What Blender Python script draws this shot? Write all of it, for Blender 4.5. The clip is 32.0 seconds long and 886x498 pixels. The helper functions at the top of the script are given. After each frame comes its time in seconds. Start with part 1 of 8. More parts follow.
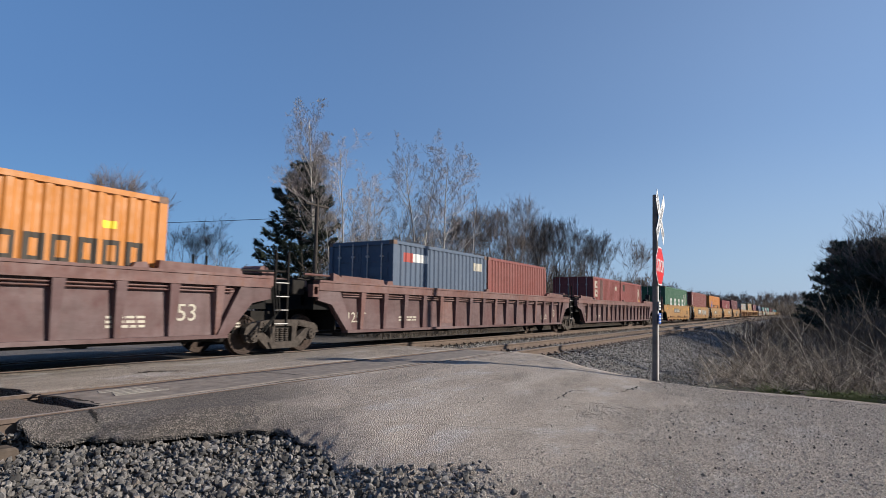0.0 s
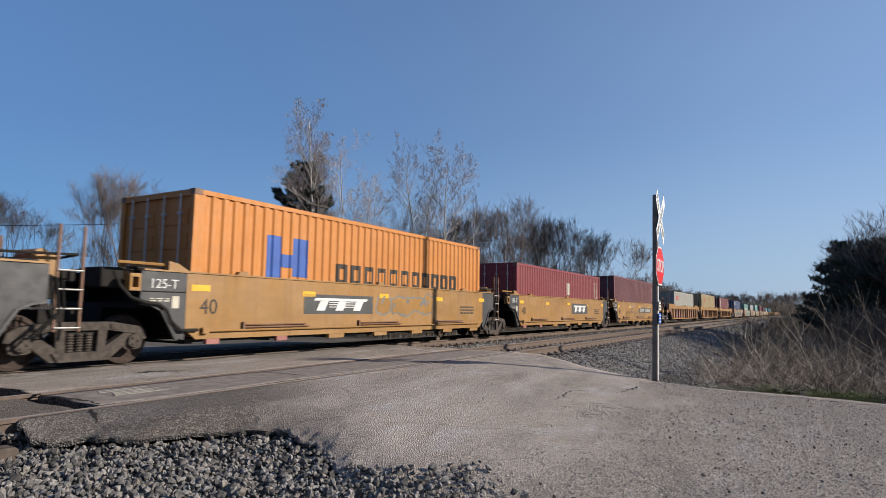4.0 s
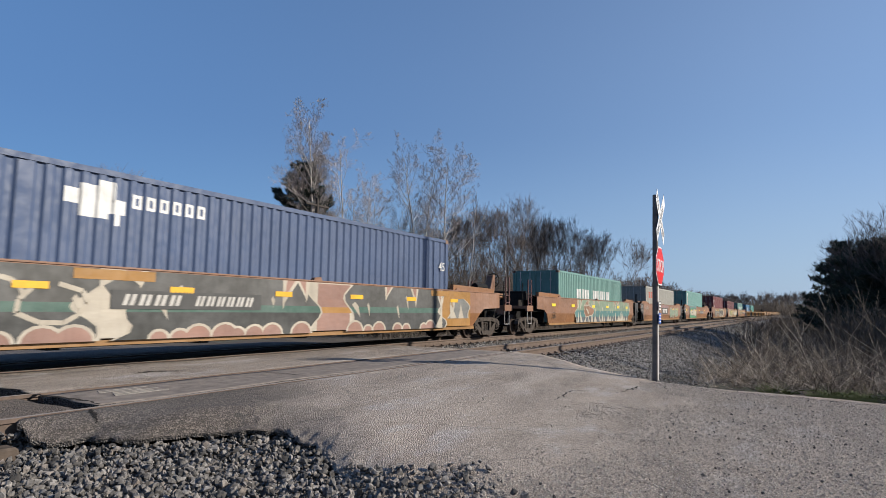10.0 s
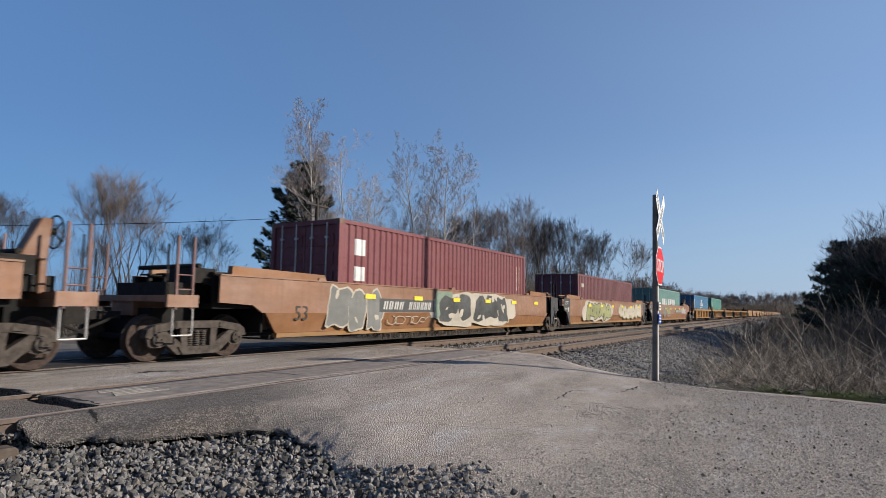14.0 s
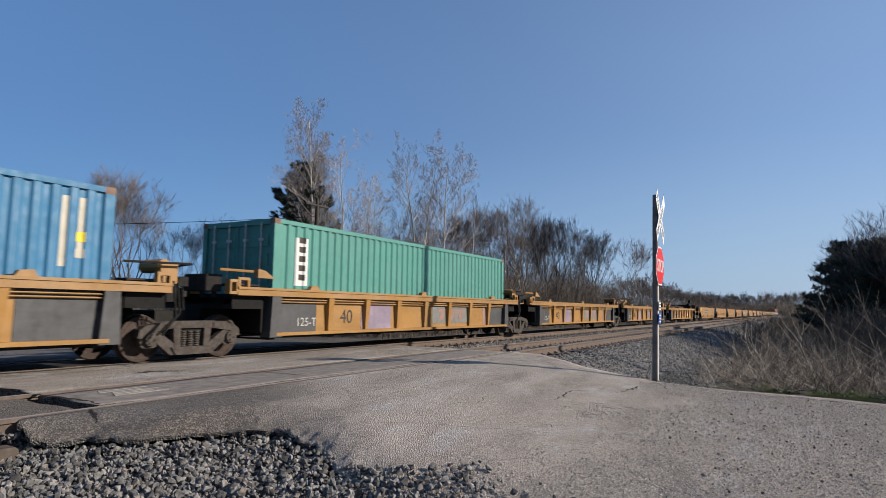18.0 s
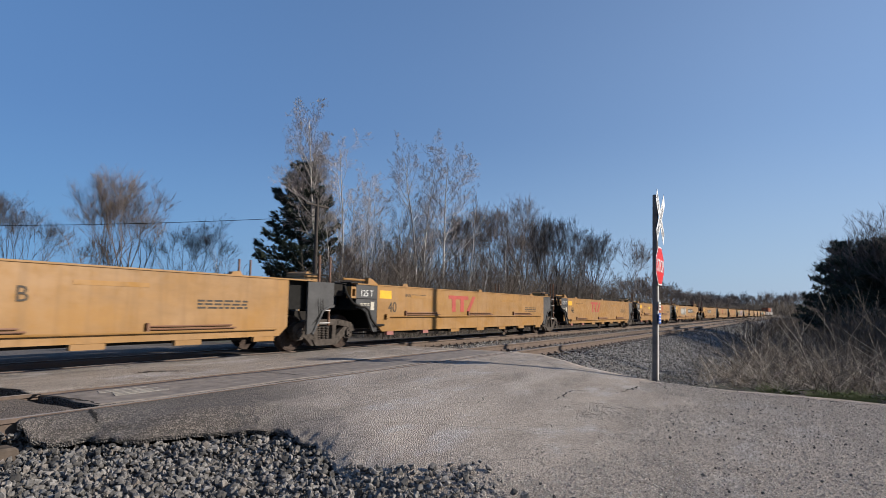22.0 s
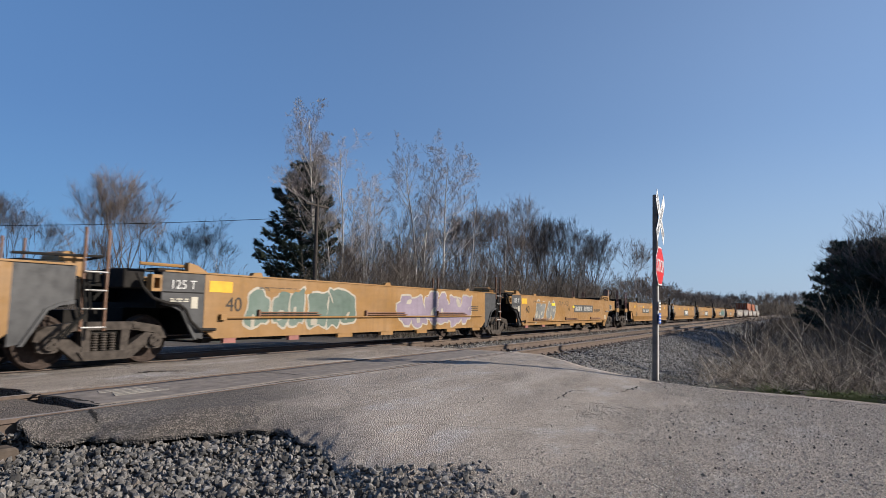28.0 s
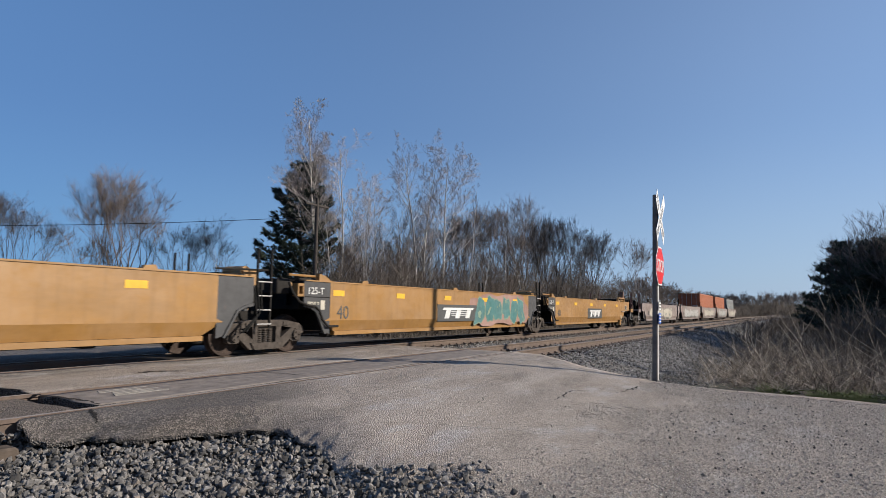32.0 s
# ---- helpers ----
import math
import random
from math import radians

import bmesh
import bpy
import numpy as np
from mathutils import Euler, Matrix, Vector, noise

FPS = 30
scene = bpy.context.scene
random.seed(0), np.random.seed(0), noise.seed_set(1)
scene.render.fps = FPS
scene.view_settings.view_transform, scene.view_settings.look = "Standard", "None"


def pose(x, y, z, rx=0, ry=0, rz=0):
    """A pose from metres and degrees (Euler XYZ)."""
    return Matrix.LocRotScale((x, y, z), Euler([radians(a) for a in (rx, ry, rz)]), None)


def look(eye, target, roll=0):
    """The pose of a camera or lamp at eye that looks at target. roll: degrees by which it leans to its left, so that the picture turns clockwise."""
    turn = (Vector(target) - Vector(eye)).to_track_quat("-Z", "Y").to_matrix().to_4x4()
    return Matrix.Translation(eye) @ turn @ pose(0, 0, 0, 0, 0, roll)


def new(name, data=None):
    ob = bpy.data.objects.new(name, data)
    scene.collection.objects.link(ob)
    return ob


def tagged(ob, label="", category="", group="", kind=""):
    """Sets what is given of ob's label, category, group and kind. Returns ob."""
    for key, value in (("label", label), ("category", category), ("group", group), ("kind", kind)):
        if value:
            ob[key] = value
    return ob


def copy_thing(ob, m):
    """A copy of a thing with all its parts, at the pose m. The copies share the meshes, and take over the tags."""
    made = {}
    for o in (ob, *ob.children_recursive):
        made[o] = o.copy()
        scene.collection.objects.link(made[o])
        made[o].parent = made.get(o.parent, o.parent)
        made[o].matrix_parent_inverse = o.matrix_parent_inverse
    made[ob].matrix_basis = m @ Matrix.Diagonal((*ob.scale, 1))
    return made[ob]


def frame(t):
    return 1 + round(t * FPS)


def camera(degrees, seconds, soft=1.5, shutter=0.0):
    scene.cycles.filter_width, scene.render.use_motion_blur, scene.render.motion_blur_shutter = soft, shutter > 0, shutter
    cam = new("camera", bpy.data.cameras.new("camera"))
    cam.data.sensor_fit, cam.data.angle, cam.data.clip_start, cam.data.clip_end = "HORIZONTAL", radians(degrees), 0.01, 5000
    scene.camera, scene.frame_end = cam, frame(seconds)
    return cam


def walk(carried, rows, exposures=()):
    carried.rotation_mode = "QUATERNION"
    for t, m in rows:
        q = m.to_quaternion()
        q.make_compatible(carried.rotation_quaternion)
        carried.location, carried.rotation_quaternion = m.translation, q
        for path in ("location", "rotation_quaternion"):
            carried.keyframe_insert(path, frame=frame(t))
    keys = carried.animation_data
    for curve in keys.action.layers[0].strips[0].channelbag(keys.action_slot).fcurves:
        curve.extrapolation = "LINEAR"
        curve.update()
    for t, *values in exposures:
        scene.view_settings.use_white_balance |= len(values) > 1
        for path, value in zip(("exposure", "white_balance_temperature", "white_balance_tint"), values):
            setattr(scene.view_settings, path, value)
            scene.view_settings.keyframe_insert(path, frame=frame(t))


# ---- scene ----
import collections

DURATION = 32.0
SPEED = 19.85            # train, metres a second, towards -x
TRACK_Y = 11.26          # centre of the far track
NEAR_Y = 7.05            # centre of the near track

cam = camera(73.26, DURATION, soft=0.85, shutter=0.08)
EYE = Vector((0.0, 0.0, 1.058))
AIM = EYE + Vector((0.85571, 0.50770, 0.10003))
walk(cam, [(0.0, look(EYE, AIM, 0.807)), (DURATION, look(EYE, AIM, 0.807))], [(0.0, 0.5), (DURATION, 0.5)])

# ---------------------------------------------------------------- sky and sun
SUN_AZ, SUN_EL = radians(154.9), radians(25.6)   # from +y towards +x
world = bpy.data.worlds.new("sky_world")
scene.world = world
world.use_nodes = True
wn = world.node_tree.nodes
sky = wn.new("ShaderNodeTexSky")
sky.sky_type, sky.sun_disc = "NISHITA", False
sky.sun_elevation, sky.sun_rotation = SUN_EL, SUN_AZ
sky.air_density, sky.dust_density, sky.ozone_density = 1.0, 0.5, 6.0
wn["Background"].inputs[1].default_value = 0.076
# thin haze along the horizon
wco, wsep, wramp, wmix = wn.new("ShaderNodeTexCoord"), wn.new("ShaderNodeSeparateXYZ"), wn.new("ShaderNodeValToRGB"), wn.new("ShaderNodeMix")
wmix.data_type = "RGBA"
wramp.color_ramp.interpolation = "EASE"
wramp.color_ramp.elements[0].position, wramp.color_ramp.elements[0].color = 0.0, (0.66, 0.6, 0.6, 1)
wramp.color_ramp.elements[1].position, wramp.color_ramp.elements[1].color = 0.3, (0.0, 0.0, 0.0, 1)
# more scattered light on the side of the sun
wdot, wglow, wmix2 = wn.new("ShaderNodeVectorMath"), wn.new("ShaderNodeValToRGB"), wn.new("ShaderNodeMix")
wdot.operation, wmix2.data_type = "DOT_PRODUCT", "RGBA"
wmix2.inputs[7].default_value = (3.3, 4.8, 7.6, 1)
wdot.inputs[1].default_value = (math.sin(SUN_AZ), math.cos(SUN_AZ), 0.0)
wglow.color_ramp.elements[0].position, wglow.color_ramp.elements[0].color = 0.0, (0.0, 0.0, 0.0, 1)
wglow.color_ramp.elements[1].position, wglow.color_ramp.elements[1].color = 1.0, (0.6, 0.6, 0.6, 1)
wshift = wn.new("ShaderNodeMapRange")
wshift.inputs["From Min"].default_value, wshift.inputs["From Max"].default_value = -0.75, 1.0
# the haze is bluer away from the sun
whaze = wn.new("ShaderNodeMix")
whaze.data_type = "RGBA"
whaze.inputs[6].default_value, whaze.inputs[7].default_value = (1.3, 3.3, 6.1, 1), (4.9, 5.7, 6.9, 1)
# and the clear sky opposite the sun is a deeper blue
wdeep, wmix3 = wn.new("ShaderNodeMapRange"), wn.new("ShaderNodeMix")
wmix3.data_type = "RGBA"
wdeep.inputs["From Min"].default_value, wdeep.inputs["From Max"].default_value = 0.35, -0.8
wdeep.inputs["To Max"].default_value = 0.8
wmix3.inputs[7].default_value = (1.03, 2.32, 5.0, 1)
wl = world.node_tree.links
wl.new(wco.outputs["Generated"], wsep.inputs[0])
wl.new(wsep.outputs["Z"], wramp.inputs[0])
wl.new(wco.outputs["Generated"], wdot.inputs[0])
wl.new(wdot.outputs["Value"], wshift.inputs["Value"])
wl.new(wshift.outputs[0], wglow.inputs[0])
wl.new(wramp.outputs[0], wmix.inputs[0])
wl.new(wglow.outputs[0], wmix2.inputs[0])
wl.new(sky.outputs[0], wmix2.inputs[6])
wl.new(wdot.outputs["Value"], wdeep.inputs["Value"])
wl.new(wdeep.outputs[0], wmix3.inputs[0])
wl.new(wmix2.outputs[2], wmix3.inputs[6])
# the clear winter sky darkens towards the zenith
wtop, wmix4 = wn.new("ShaderNodeMapRange"), wn.new("ShaderNodeMix")
wtop.interpolation_type, wmix4.data_type = "SMOOTHSTEP", "RGBA"
wtop.inputs["From Min"].default_value, wtop.inputs["From Max"].default_value, wtop.inputs["To Max"].default_value = 0.35, 1.0, 0.75
wmix4.inputs[7].default_value = (0.5, 1.15, 2.9, 1)
wl.new(wsep.outputs["Z"], wtop.inputs["Value"])
wl.new(wtop.outputs[0], wmix4.inputs[0])
wl.new(wmix3.outputs[2], wmix4.inputs[6])
wl.new(wmix4.outputs[2], wmix.inputs[6])
wl.new(wshift.outputs[0], whaze.inputs[0])
wl.new(whaze.outputs[2], wmix.inputs[7])
wl.new(wmix.outputs[2], wn["Background"].inputs[0])
sun = new("sun", bpy.data.lights.new("sun", "SUN"))
sun.data.energy, sun.data.angle, sun.data.color = 5.0, radians(0.55), (1.0, 0.92, 0.81)
to_sun = Vector((math.sin(SUN_AZ) * math.cos(SUN_EL), math.cos(SUN_AZ) * math.cos(SUN_EL), math.sin(SUN_EL)))
sun.matrix_world = look(to_sun * 60, (0, 0, 0))


# ---------------------------------------------------------------- materials
class Nodes:
    """A short hand for building one node material."""

    def __init__(self, name):
        self.mat = bpy.data.materials.new(name)
        self.mat.use_nodes = True
        self.tree = self.mat.node_tree
        self.bsdf = self.tree.nodes["Principled BSDF"]
        self.co = self.tree.nodes.new("ShaderNodeTexCoord")
        self.info = self.tree.nodes.new("ShaderNodeObjectInfo")

    def add(self, kind, **values):
        n = self.tree.nodes.new(kind)
        for k, v in values.items():
            n.inputs[k].default_value = v
        return n

    def link(self, a, b):
        self.tree.links.new(a, b)

    def coords(self, scale=(1, 1, 1), space="Object"):
        m = self.add("ShaderNodeMapping")
        m.inputs["Scale"].default_value = scale
        self.link(self.co.outputs[space], m.inputs["Vector"])
        if space == "Object":
            v = self.tree.nodes.new("ShaderNodeVectorMath")
            v.operation = "SCALE"
            v.inputs[0].default_value = (37.0, 11.0, 23.0)
            self.link(self.info.outputs["Random"], v.inputs["Scale"])
            self.link(v.outputs[0], m.inputs["Location"])
        return m.outputs[0]

    def noise(self, scale, detail=4.0, stretch=(1, 1, 1), space="Object", rough=0.6):
        n = self.add("ShaderNodeTexNoise", Scale=scale, Detail=detail, Roughness=rough)
        self.link(self.coords(stretch, space), n.inputs["Vector"])
        return n.outputs["Fac"]

    def ramp(self, fac, stops):
        r = self.tree.nodes.new("ShaderNodeValToRGB")
        els = r.color_ramp.elements
        while len(els) < len(stops):
            els.new(0.5)
        for e, (at, c) in zip(els, stops):
            e.position = at
            e.color = (c, c, c, 1) if isinstance(c, (int, float)) else (*c, 1)
        self.link(fac, r.inputs[0])
        return r.outputs[0]

    def mix(self, fac, a, b, blend="MIX"):
        m = self.tree.nodes.new("ShaderNodeMix")
        m.data_type, m.blend_type = "RGBA", blend
        for socket, v in ((m.inputs[0], fac), (m.inputs[6], a), (m.inputs[7], b)):
            if isinstance(v, tuple):
                socket.default_value = (*v, 1)
            elif isinstance(v, (int, float)):
                socket.default_value = v
            else:
                self.link(v, socket)
        return m.outputs[2]

    def bump(self, height, strength, distance=0.01):
        b = self.add("ShaderNodeBump", Strength=strength, Distance=distance)
        self.link(height, b.inputs["Height"])
        self.link(b.outputs[0], self.bsdf.inputs["Normal"])

    def done(self, color, rough=0.7, metal=0.0):
        for key, v in (("Base Color", color), ("Roughness", rough), ("Metallic", metal)):
            if isinstance(v, tuple):
                self.bsdf.inputs[key].default_value = (*v, 1)
            elif isinstance(v, (int, float)):
                self.bsdf.inputs[key].default_value = v
            else:
                self.link(v, self.bsdf.inputs[key])
        return self.mat


def shade(c, k):
    return tuple(min(1.0, v * k) for v in c)


RUST = (0.13, 0.05, 0.024)
GRIME = (0.035, 0.03, 0.027)


def painted(name, color, wear=0.35, grime=0.4, rough=0.5, fade=0.18, mottle=1.0):
    """Weathered paint on steel: faded patches, streaks running down, rust spots, road grime."""
    n = Nodes(name)
    pale = tuple(v + (0.55 - v) * fade for v in color)
    base = n.mix(n.ramp(n.noise(0.9, 5), [(0.35, 0.0), (0.7, 1.0)]), color, pale)
    streak = n.ramp(n.noise(2.2, 6, (2.5, 2.5, 0.16)), [(0.5, 0.0), (0.78, 1.0)])
    s = n.add("ShaderNodeMath")
    s.operation = "MULTIPLY"
    n.link(streak, s.inputs[0])
    s.inputs[1].default_value = grime
    base = n.mix(s.outputs[0], base, shade(color, 0.42))
    smear = n.ramp(n.noise(0.75, 7, (0.5, 1.0, 1.7), rough=0.7), [(0.42, 0.0), (0.66, min(1.0, 0.4 + grime) * mottle)])
    base = n.mix(smear, base, tuple(0.6 * v + 0.004 for v in color))
    chalk = n.ramp(n.noise(3.1, 6, (0.35, 1.0, 1.4), rough=0.7), [(0.6, 0.0), (0.75, 0.35 * mottle)])
    base = n.mix(chalk, base, tuple(min(0.6, v * 1.3 + 0.012) for v in color))
    spots = n.ramp(n.noise(5.5, 8, (1, 1, 0.55), rough=0.75), [(0.66 - 0.16 * wear, 0.0), (0.8 - 0.1 * wear, 1.0)])
    w = n.add("ShaderNodeMath")
    w.operation = "MULTIPLY"
    n.link(spots, w.inputs[0])
    w.inputs[1].default_value = min(1.0, 0.25 + wear)
    base = n.mix(w.outputs[0], base, RUST)
    n.bump(n.noise(40, 4), 0.12, 0.004)
    return n.done(base, n.ramp(n.noise(6, 4), [(0.3, rough - 0.1), (0.75, rough + 0.25)]))


def plain(name, color, rough=0.7, metal=0.0, var=0.25, scale=8.0, bump=0.15, space="Object"):
    n = Nodes(name)
    f = n.noise(scale, 6, space=space)
    base = n.mix(n.ramp(f, [(0.3, 0.0), (0.72, 1.0)]), shade(color, 1 - var), shade(color, 1 + var))
    n.bump(n.noise(scale * 6, 4, space=space), bump, 0.006)
    if max(color) < 0.08:
        n.bsdf.inputs["Specular IOR Level"].default_value = 0.15
    return n.done(base, rough, metal)


M = {}
M["brown"] = painted("oxide_brown_paint", (0.078, 0.03, 0.028), 0.35, 0.45, 0.55, 0.12)
M["brown_sill"] = painted("worn_oxide_sill_paint", (0.115, 0.045, 0.036), 0.8, 0.5, 0.6, 0.12)
M["yellow"] = painted("railcar_yellow_paint", (0.248, 0.12, 0.021), 0.2, 0.4, 0.5, 0.08, 0.7)
M["yellow_old"] = painted("faded_railcar_yellow_paint", (0.268, 0.126, 0.015), 0.3, 0.4, 0.55, 0.06, 0.8)
M["orange"] = painted("faded_orange_car_paint", (0.2, 0.092, 0.044), 0.35, 0.45, 0.55, 0.1)
M["orange_mid"] = painted("orange_lower_side_paint", (0.2, 0.083, 0.024), 0.3, 0.45, 0.55, 0.06)
M["orange_low"] = painted("orange_lower_sill_paint", (0.23, 0.112, 0.026), 0.35, 0.45, 0.55, 0.06)
M["rusty_orange"] = painted("rust_stained_orange_paint", (0.15, 0.062, 0.024), 0.6, 0.5, 0.6, 0.1)
M["buff_sill"] = painted("buff_yellow_sill_paint", (0.262, 0.122, 0.016), 0.4, 0.35, 0.55, 0.06)
M["pinkish"] = painted("pale_weathered_car_paint", (0.172, 0.125, 0.104), 0.3, 0.5, 0.6, 0.2)
M["grey_end"] = painted("dark_grey_end_paint", (0.03, 0.029, 0.03), 0.2, 0.35, 0.55, 0.05)
M["black"] = plain("grimy_black_steel", (0.008, 0.0075, 0.007), 0.75, 0.0, 0.4)
M["under"] = plain("oily_underframe_steel", (0.017, 0.015, 0.0135), 0.8, 0.0, 0.35)
M["truck"] = plain("dusty_cast_steel", (0.058, 0.048, 0.041), 0.85, 0.0, 0.45, 10, 0.3)
M["tread"] = plain("worn_wheel_steel", (0.05, 0.036, 0.03), 0.75, 0.1, 0.4, 12)
M["rail_iron"] = plain("galvanised_handrail", (0.4, 0.38, 0.36), 0.55, 0.3, 0.25)
M["wood_plank"] = plain("dark_walkway_grating", (0.03, 0.026, 0.023), 0.8, 0.0, 0.4)
for key, c in {
    "c_orange": (0.42, 0.15, 0.018), "c_slate": (0.052, 0.078, 0.122), "c_rust": (0.161, 0.035, 0.026), "c_red": (0.172, 0.029, 0.023),
    "c_brick": (0.33, 0.088, 0.026), "c_green": (0.015, 0.086, 0.039), "c_wine": (0.130, 0.023, 0.026), "c_maroon": (0.104, 0.021, 0.026), "c_crimson": (0.172, 0.018, 0.023),
    "c_cream": (0.286, 0.276, 0.239), "c_sand": (0.292, 0.218, 0.104), "c_navy": (0.032, 0.058, 0.125), "c_teal": (0.1, 0.213, 0.188),
    "c_mint": (0.13, 0.275, 0.25), "c_azure": (0.017, 0.122, 0.235), "c_sea": (0.044, 0.192, 0.156), "c_grey": (0.187, 0.192, 0.187),
}.items():
    M[key] = painted("container_paint_" + key[2:], c, 0.16, 0.3, 0.55, 0.03, 0.4)
M["casting"] = plain("worn_corner_casting_steel", (0.14, 0.085, 0.06), 0.7, 0.2, 0.4)
for key, c in {
    "white": (0.518, 0.511, 0.490), "pale_mark": (0.36, 0.345, 0.315), "off_white": (0.396, 0.360, 0.288), "black_paint": (0.014, 0.014, 0.014), "panel_dark": (0.07, 0.07, 0.068), "stencil": (0.050, 0.043, 0.036),
    "reflect": (0.562, 0.310, 0.007), "bright_yellow": (0.612, 0.475, 0.022), "logo_red": (0.302, 0.043, 0.029), "logo_blue": (0.022, 0.072, 0.274),
    "g_green": (0.027, 0.080, 0.058), "g_bright": (0.037, 0.208, 0.092), "g_cream": (0.36, 0.318, 0.25), "g_soot": (0.05, 0.049, 0.044), "g_grey": (0.122, 0.122, 0.111), "g_white": (0.294, 0.285, 0.261),
    "g_teal": (0.034, 0.128, 0.122), "g_violet": (0.202, 0.153, 0.202), "g_dark": (0.021, 0.022, 0.020), "g_lime": (0.214, 0.218, 0.081), "g_pink": (0.238, 0.128, 0.095),
    "g_sage": (0.075, 0.115, 0.088), "g_slate": (0.035, 0.045, 0.058), "g_mint": (0.143, 0.199, 0.133), "g_sky": (0.073, 0.184, 0.202), "c_logo_orange": (0.468, 0.065, 0.029), "hazard_red": (0.2, 0.045, 0.03), "lens_pink": (0.24, 0.09, 0.075),
}.items():
    M[key] = plain("marking_" + key, c, 0.6, 0.0, 0.16, 4.0, 0.1) if key[:2] != "g_" else painted("spray_paint_" + key[2:], c, 0.1, 0.35, 0.6, 0.1)


# ---------------------------------------------------------------- mesh helpers
def box(bm, x0, x1, y0, y1, z0, z1):
    v = [bm.verts.new((x, y, z)) for z in (z0, z1) for y in (y0, y1) for x in (x0, x1)]
    for f in ((0, 2, 3, 1), (4, 5, 7, 6), (0, 1, 5, 4), (2, 6, 7, 3), (0, 4, 6, 2), (1, 3, 7, 5)):
        bm.faces.new([v[i] for i in f])


def prism(bm, pts, y0, y1):
    """A polygon in x and z, drawn out from y0 to y1."""
    a = [bm.verts.new((x, y0, z)) for x, z in pts]
    b = [bm.verts.new((x, y1, z)) for x, z in pts]
    bm.faces.new(a)
    bm.faces.new(b[::-1])
    for i in range(len(pts)):
        j = (i + 1) % len(pts)
        bm.faces.new((a[j], a[i], b[i], b[j]))


def tube(bm, p0, p1, r0, r1=None, n=6, caps=True):
    p0, p1 = Vector(p0), Vector(p1)
    r1 = r0 if r1 is None else r1
    d = (p1 - p0).normalized()
    a = d.orthogonal().normalized()
    b = d.cross(a)
    ring = []
    for p, r in ((p0, r0), (p1, r1)):
        ring.append([bm.verts.new(p + (a * math.cos(t) + b * math.sin(t)) * r) for t in (2 * math.pi * i / n for i in range(n))])
    for i in range(n):
        bm.faces.new((ring[0][i], ring[0][(i + 1) % n], ring[1][(i + 1) % n], ring[1][i]))
    if caps:
        bm.faces.new(ring[0][::-1])
        bm.faces.new(ring[1])


def lathe(bm, profile, centre, n=28):
    """Turn (radius, y) pairs round an axis along y."""
    cx, cy, cz = centre
    rings = [[bm.verts.new((cx + r * math.cos(2 * math.pi * i / n), cy + y, cz + r * math.sin(2 * math.pi * i / n))) for i in range(n)] for r, y in profile]
    for k in range(len(rings) - 1):
        for i in range(n):
            bm.faces.new((rings[k][i], rings[k][(i + 1) % n], rings[k + 1][(i + 1) % n], rings[k + 1][i]))
    bm.faces.new(rings[0][::-1])
    bm.faces.new(rings[-1])


def finish(bm, name, bevel=0.0):
    if bevel:
        bmesh.ops.bevel(bm, geom=bm.edges[:], offset=bevel, segments=1, affect="EDGES", clamp_overlap=True)
    bmesh.ops.recalc_face_normals(bm, faces=bm.faces[:])
    me = bpy.data.meshes.new(name)
    bm.to_mesh(me)
    bm.free()
    return me


def part(name, bm, material, parent, label="", bevel=0.0):
    """Links a bmesh, or a mesh that is there already, as ONE mesh object under a thing or a part."""
    me = bm if isinstance(bm, bpy.types.Mesh) else finish(bm, name, bevel)
    if material and not me.materials:
        me.materials.append(material)
    ob = new(name, me)
    ob.parent = parent
    if label:
        ob["label"] = label
    return ob


MESHES = {}


def shared(key, build, bevel=0.0):
    """One mesh for all alike pieces."""
    if key not in MESHES:
        bm = bmesh.new()
        build(bm)
        MESHES[key] = finish(bm, str(key[0]) if isinstance(key, tuple) else key, bevel)
    return MESHES[key]


def placed(name, key, build, material, parent, at=(0, 0, 0), turn=0, label="", bevel=0.0):
    """A piece whose mesh is shared by all with the same key."""
    me = shared((key, material.name), build, bevel)
    if not me.materials:
        me.materials.append(material)
    ob = new(name, me)
    ob.parent = parent
    ob.location, ob.rotation_euler = at, (0, 0, radians(turn))
    if label:
        ob["label"] = label
    return ob


def lettering(text, size, name="stencil"):
    """Built-in font, standing upright in the x-z plane, facing -y."""
    key = ("text", text, size)
    if key not in MESHES:
        cu = bpy.data.curves.new("letters", "FONT")
        cu.body, cu.size, cu.extrude, cu.resolution_u = text, size, 0.003, 3
        ob = bpy.data.objects.new("letters", cu)
        scene.collection.objects.link(ob)
        bpy.context.view_layer.update()
        me = bpy.data.meshes.new_from_object(ob.evaluated_get(bpy.context.evaluated_depsgraph_get()))
        me.transform(Matrix.Rotation(radians(90), 4, "X"))
        bpy.data.objects.remove(ob)
        MESHES[key] = me
    return MESHES[key]


def write(text, size, material, parent, x, y, z, name="lettering", label=""):
    src = lettering(text, size)
    key = ("textm", text, size, material.name)
    if key not in MESHES:
        MESHES[key] = src.copy()
        MESHES[key].materials.clear()
        MESHES[key].materials.append(material)
    ob = new(name, MESHES[key])
    ob.parent = parent
    ob.location = (x, y, z)
    if label:
        ob["label"] = label
    return ob


def patch(name, x0, x1, z0, z1, y, material, parent, label="", thick=0.004):
    bm = bmesh.new()
    box(bm, x0, x1, y - thick, y, z0, z1)
    return part(name, bm, material, parent, label)


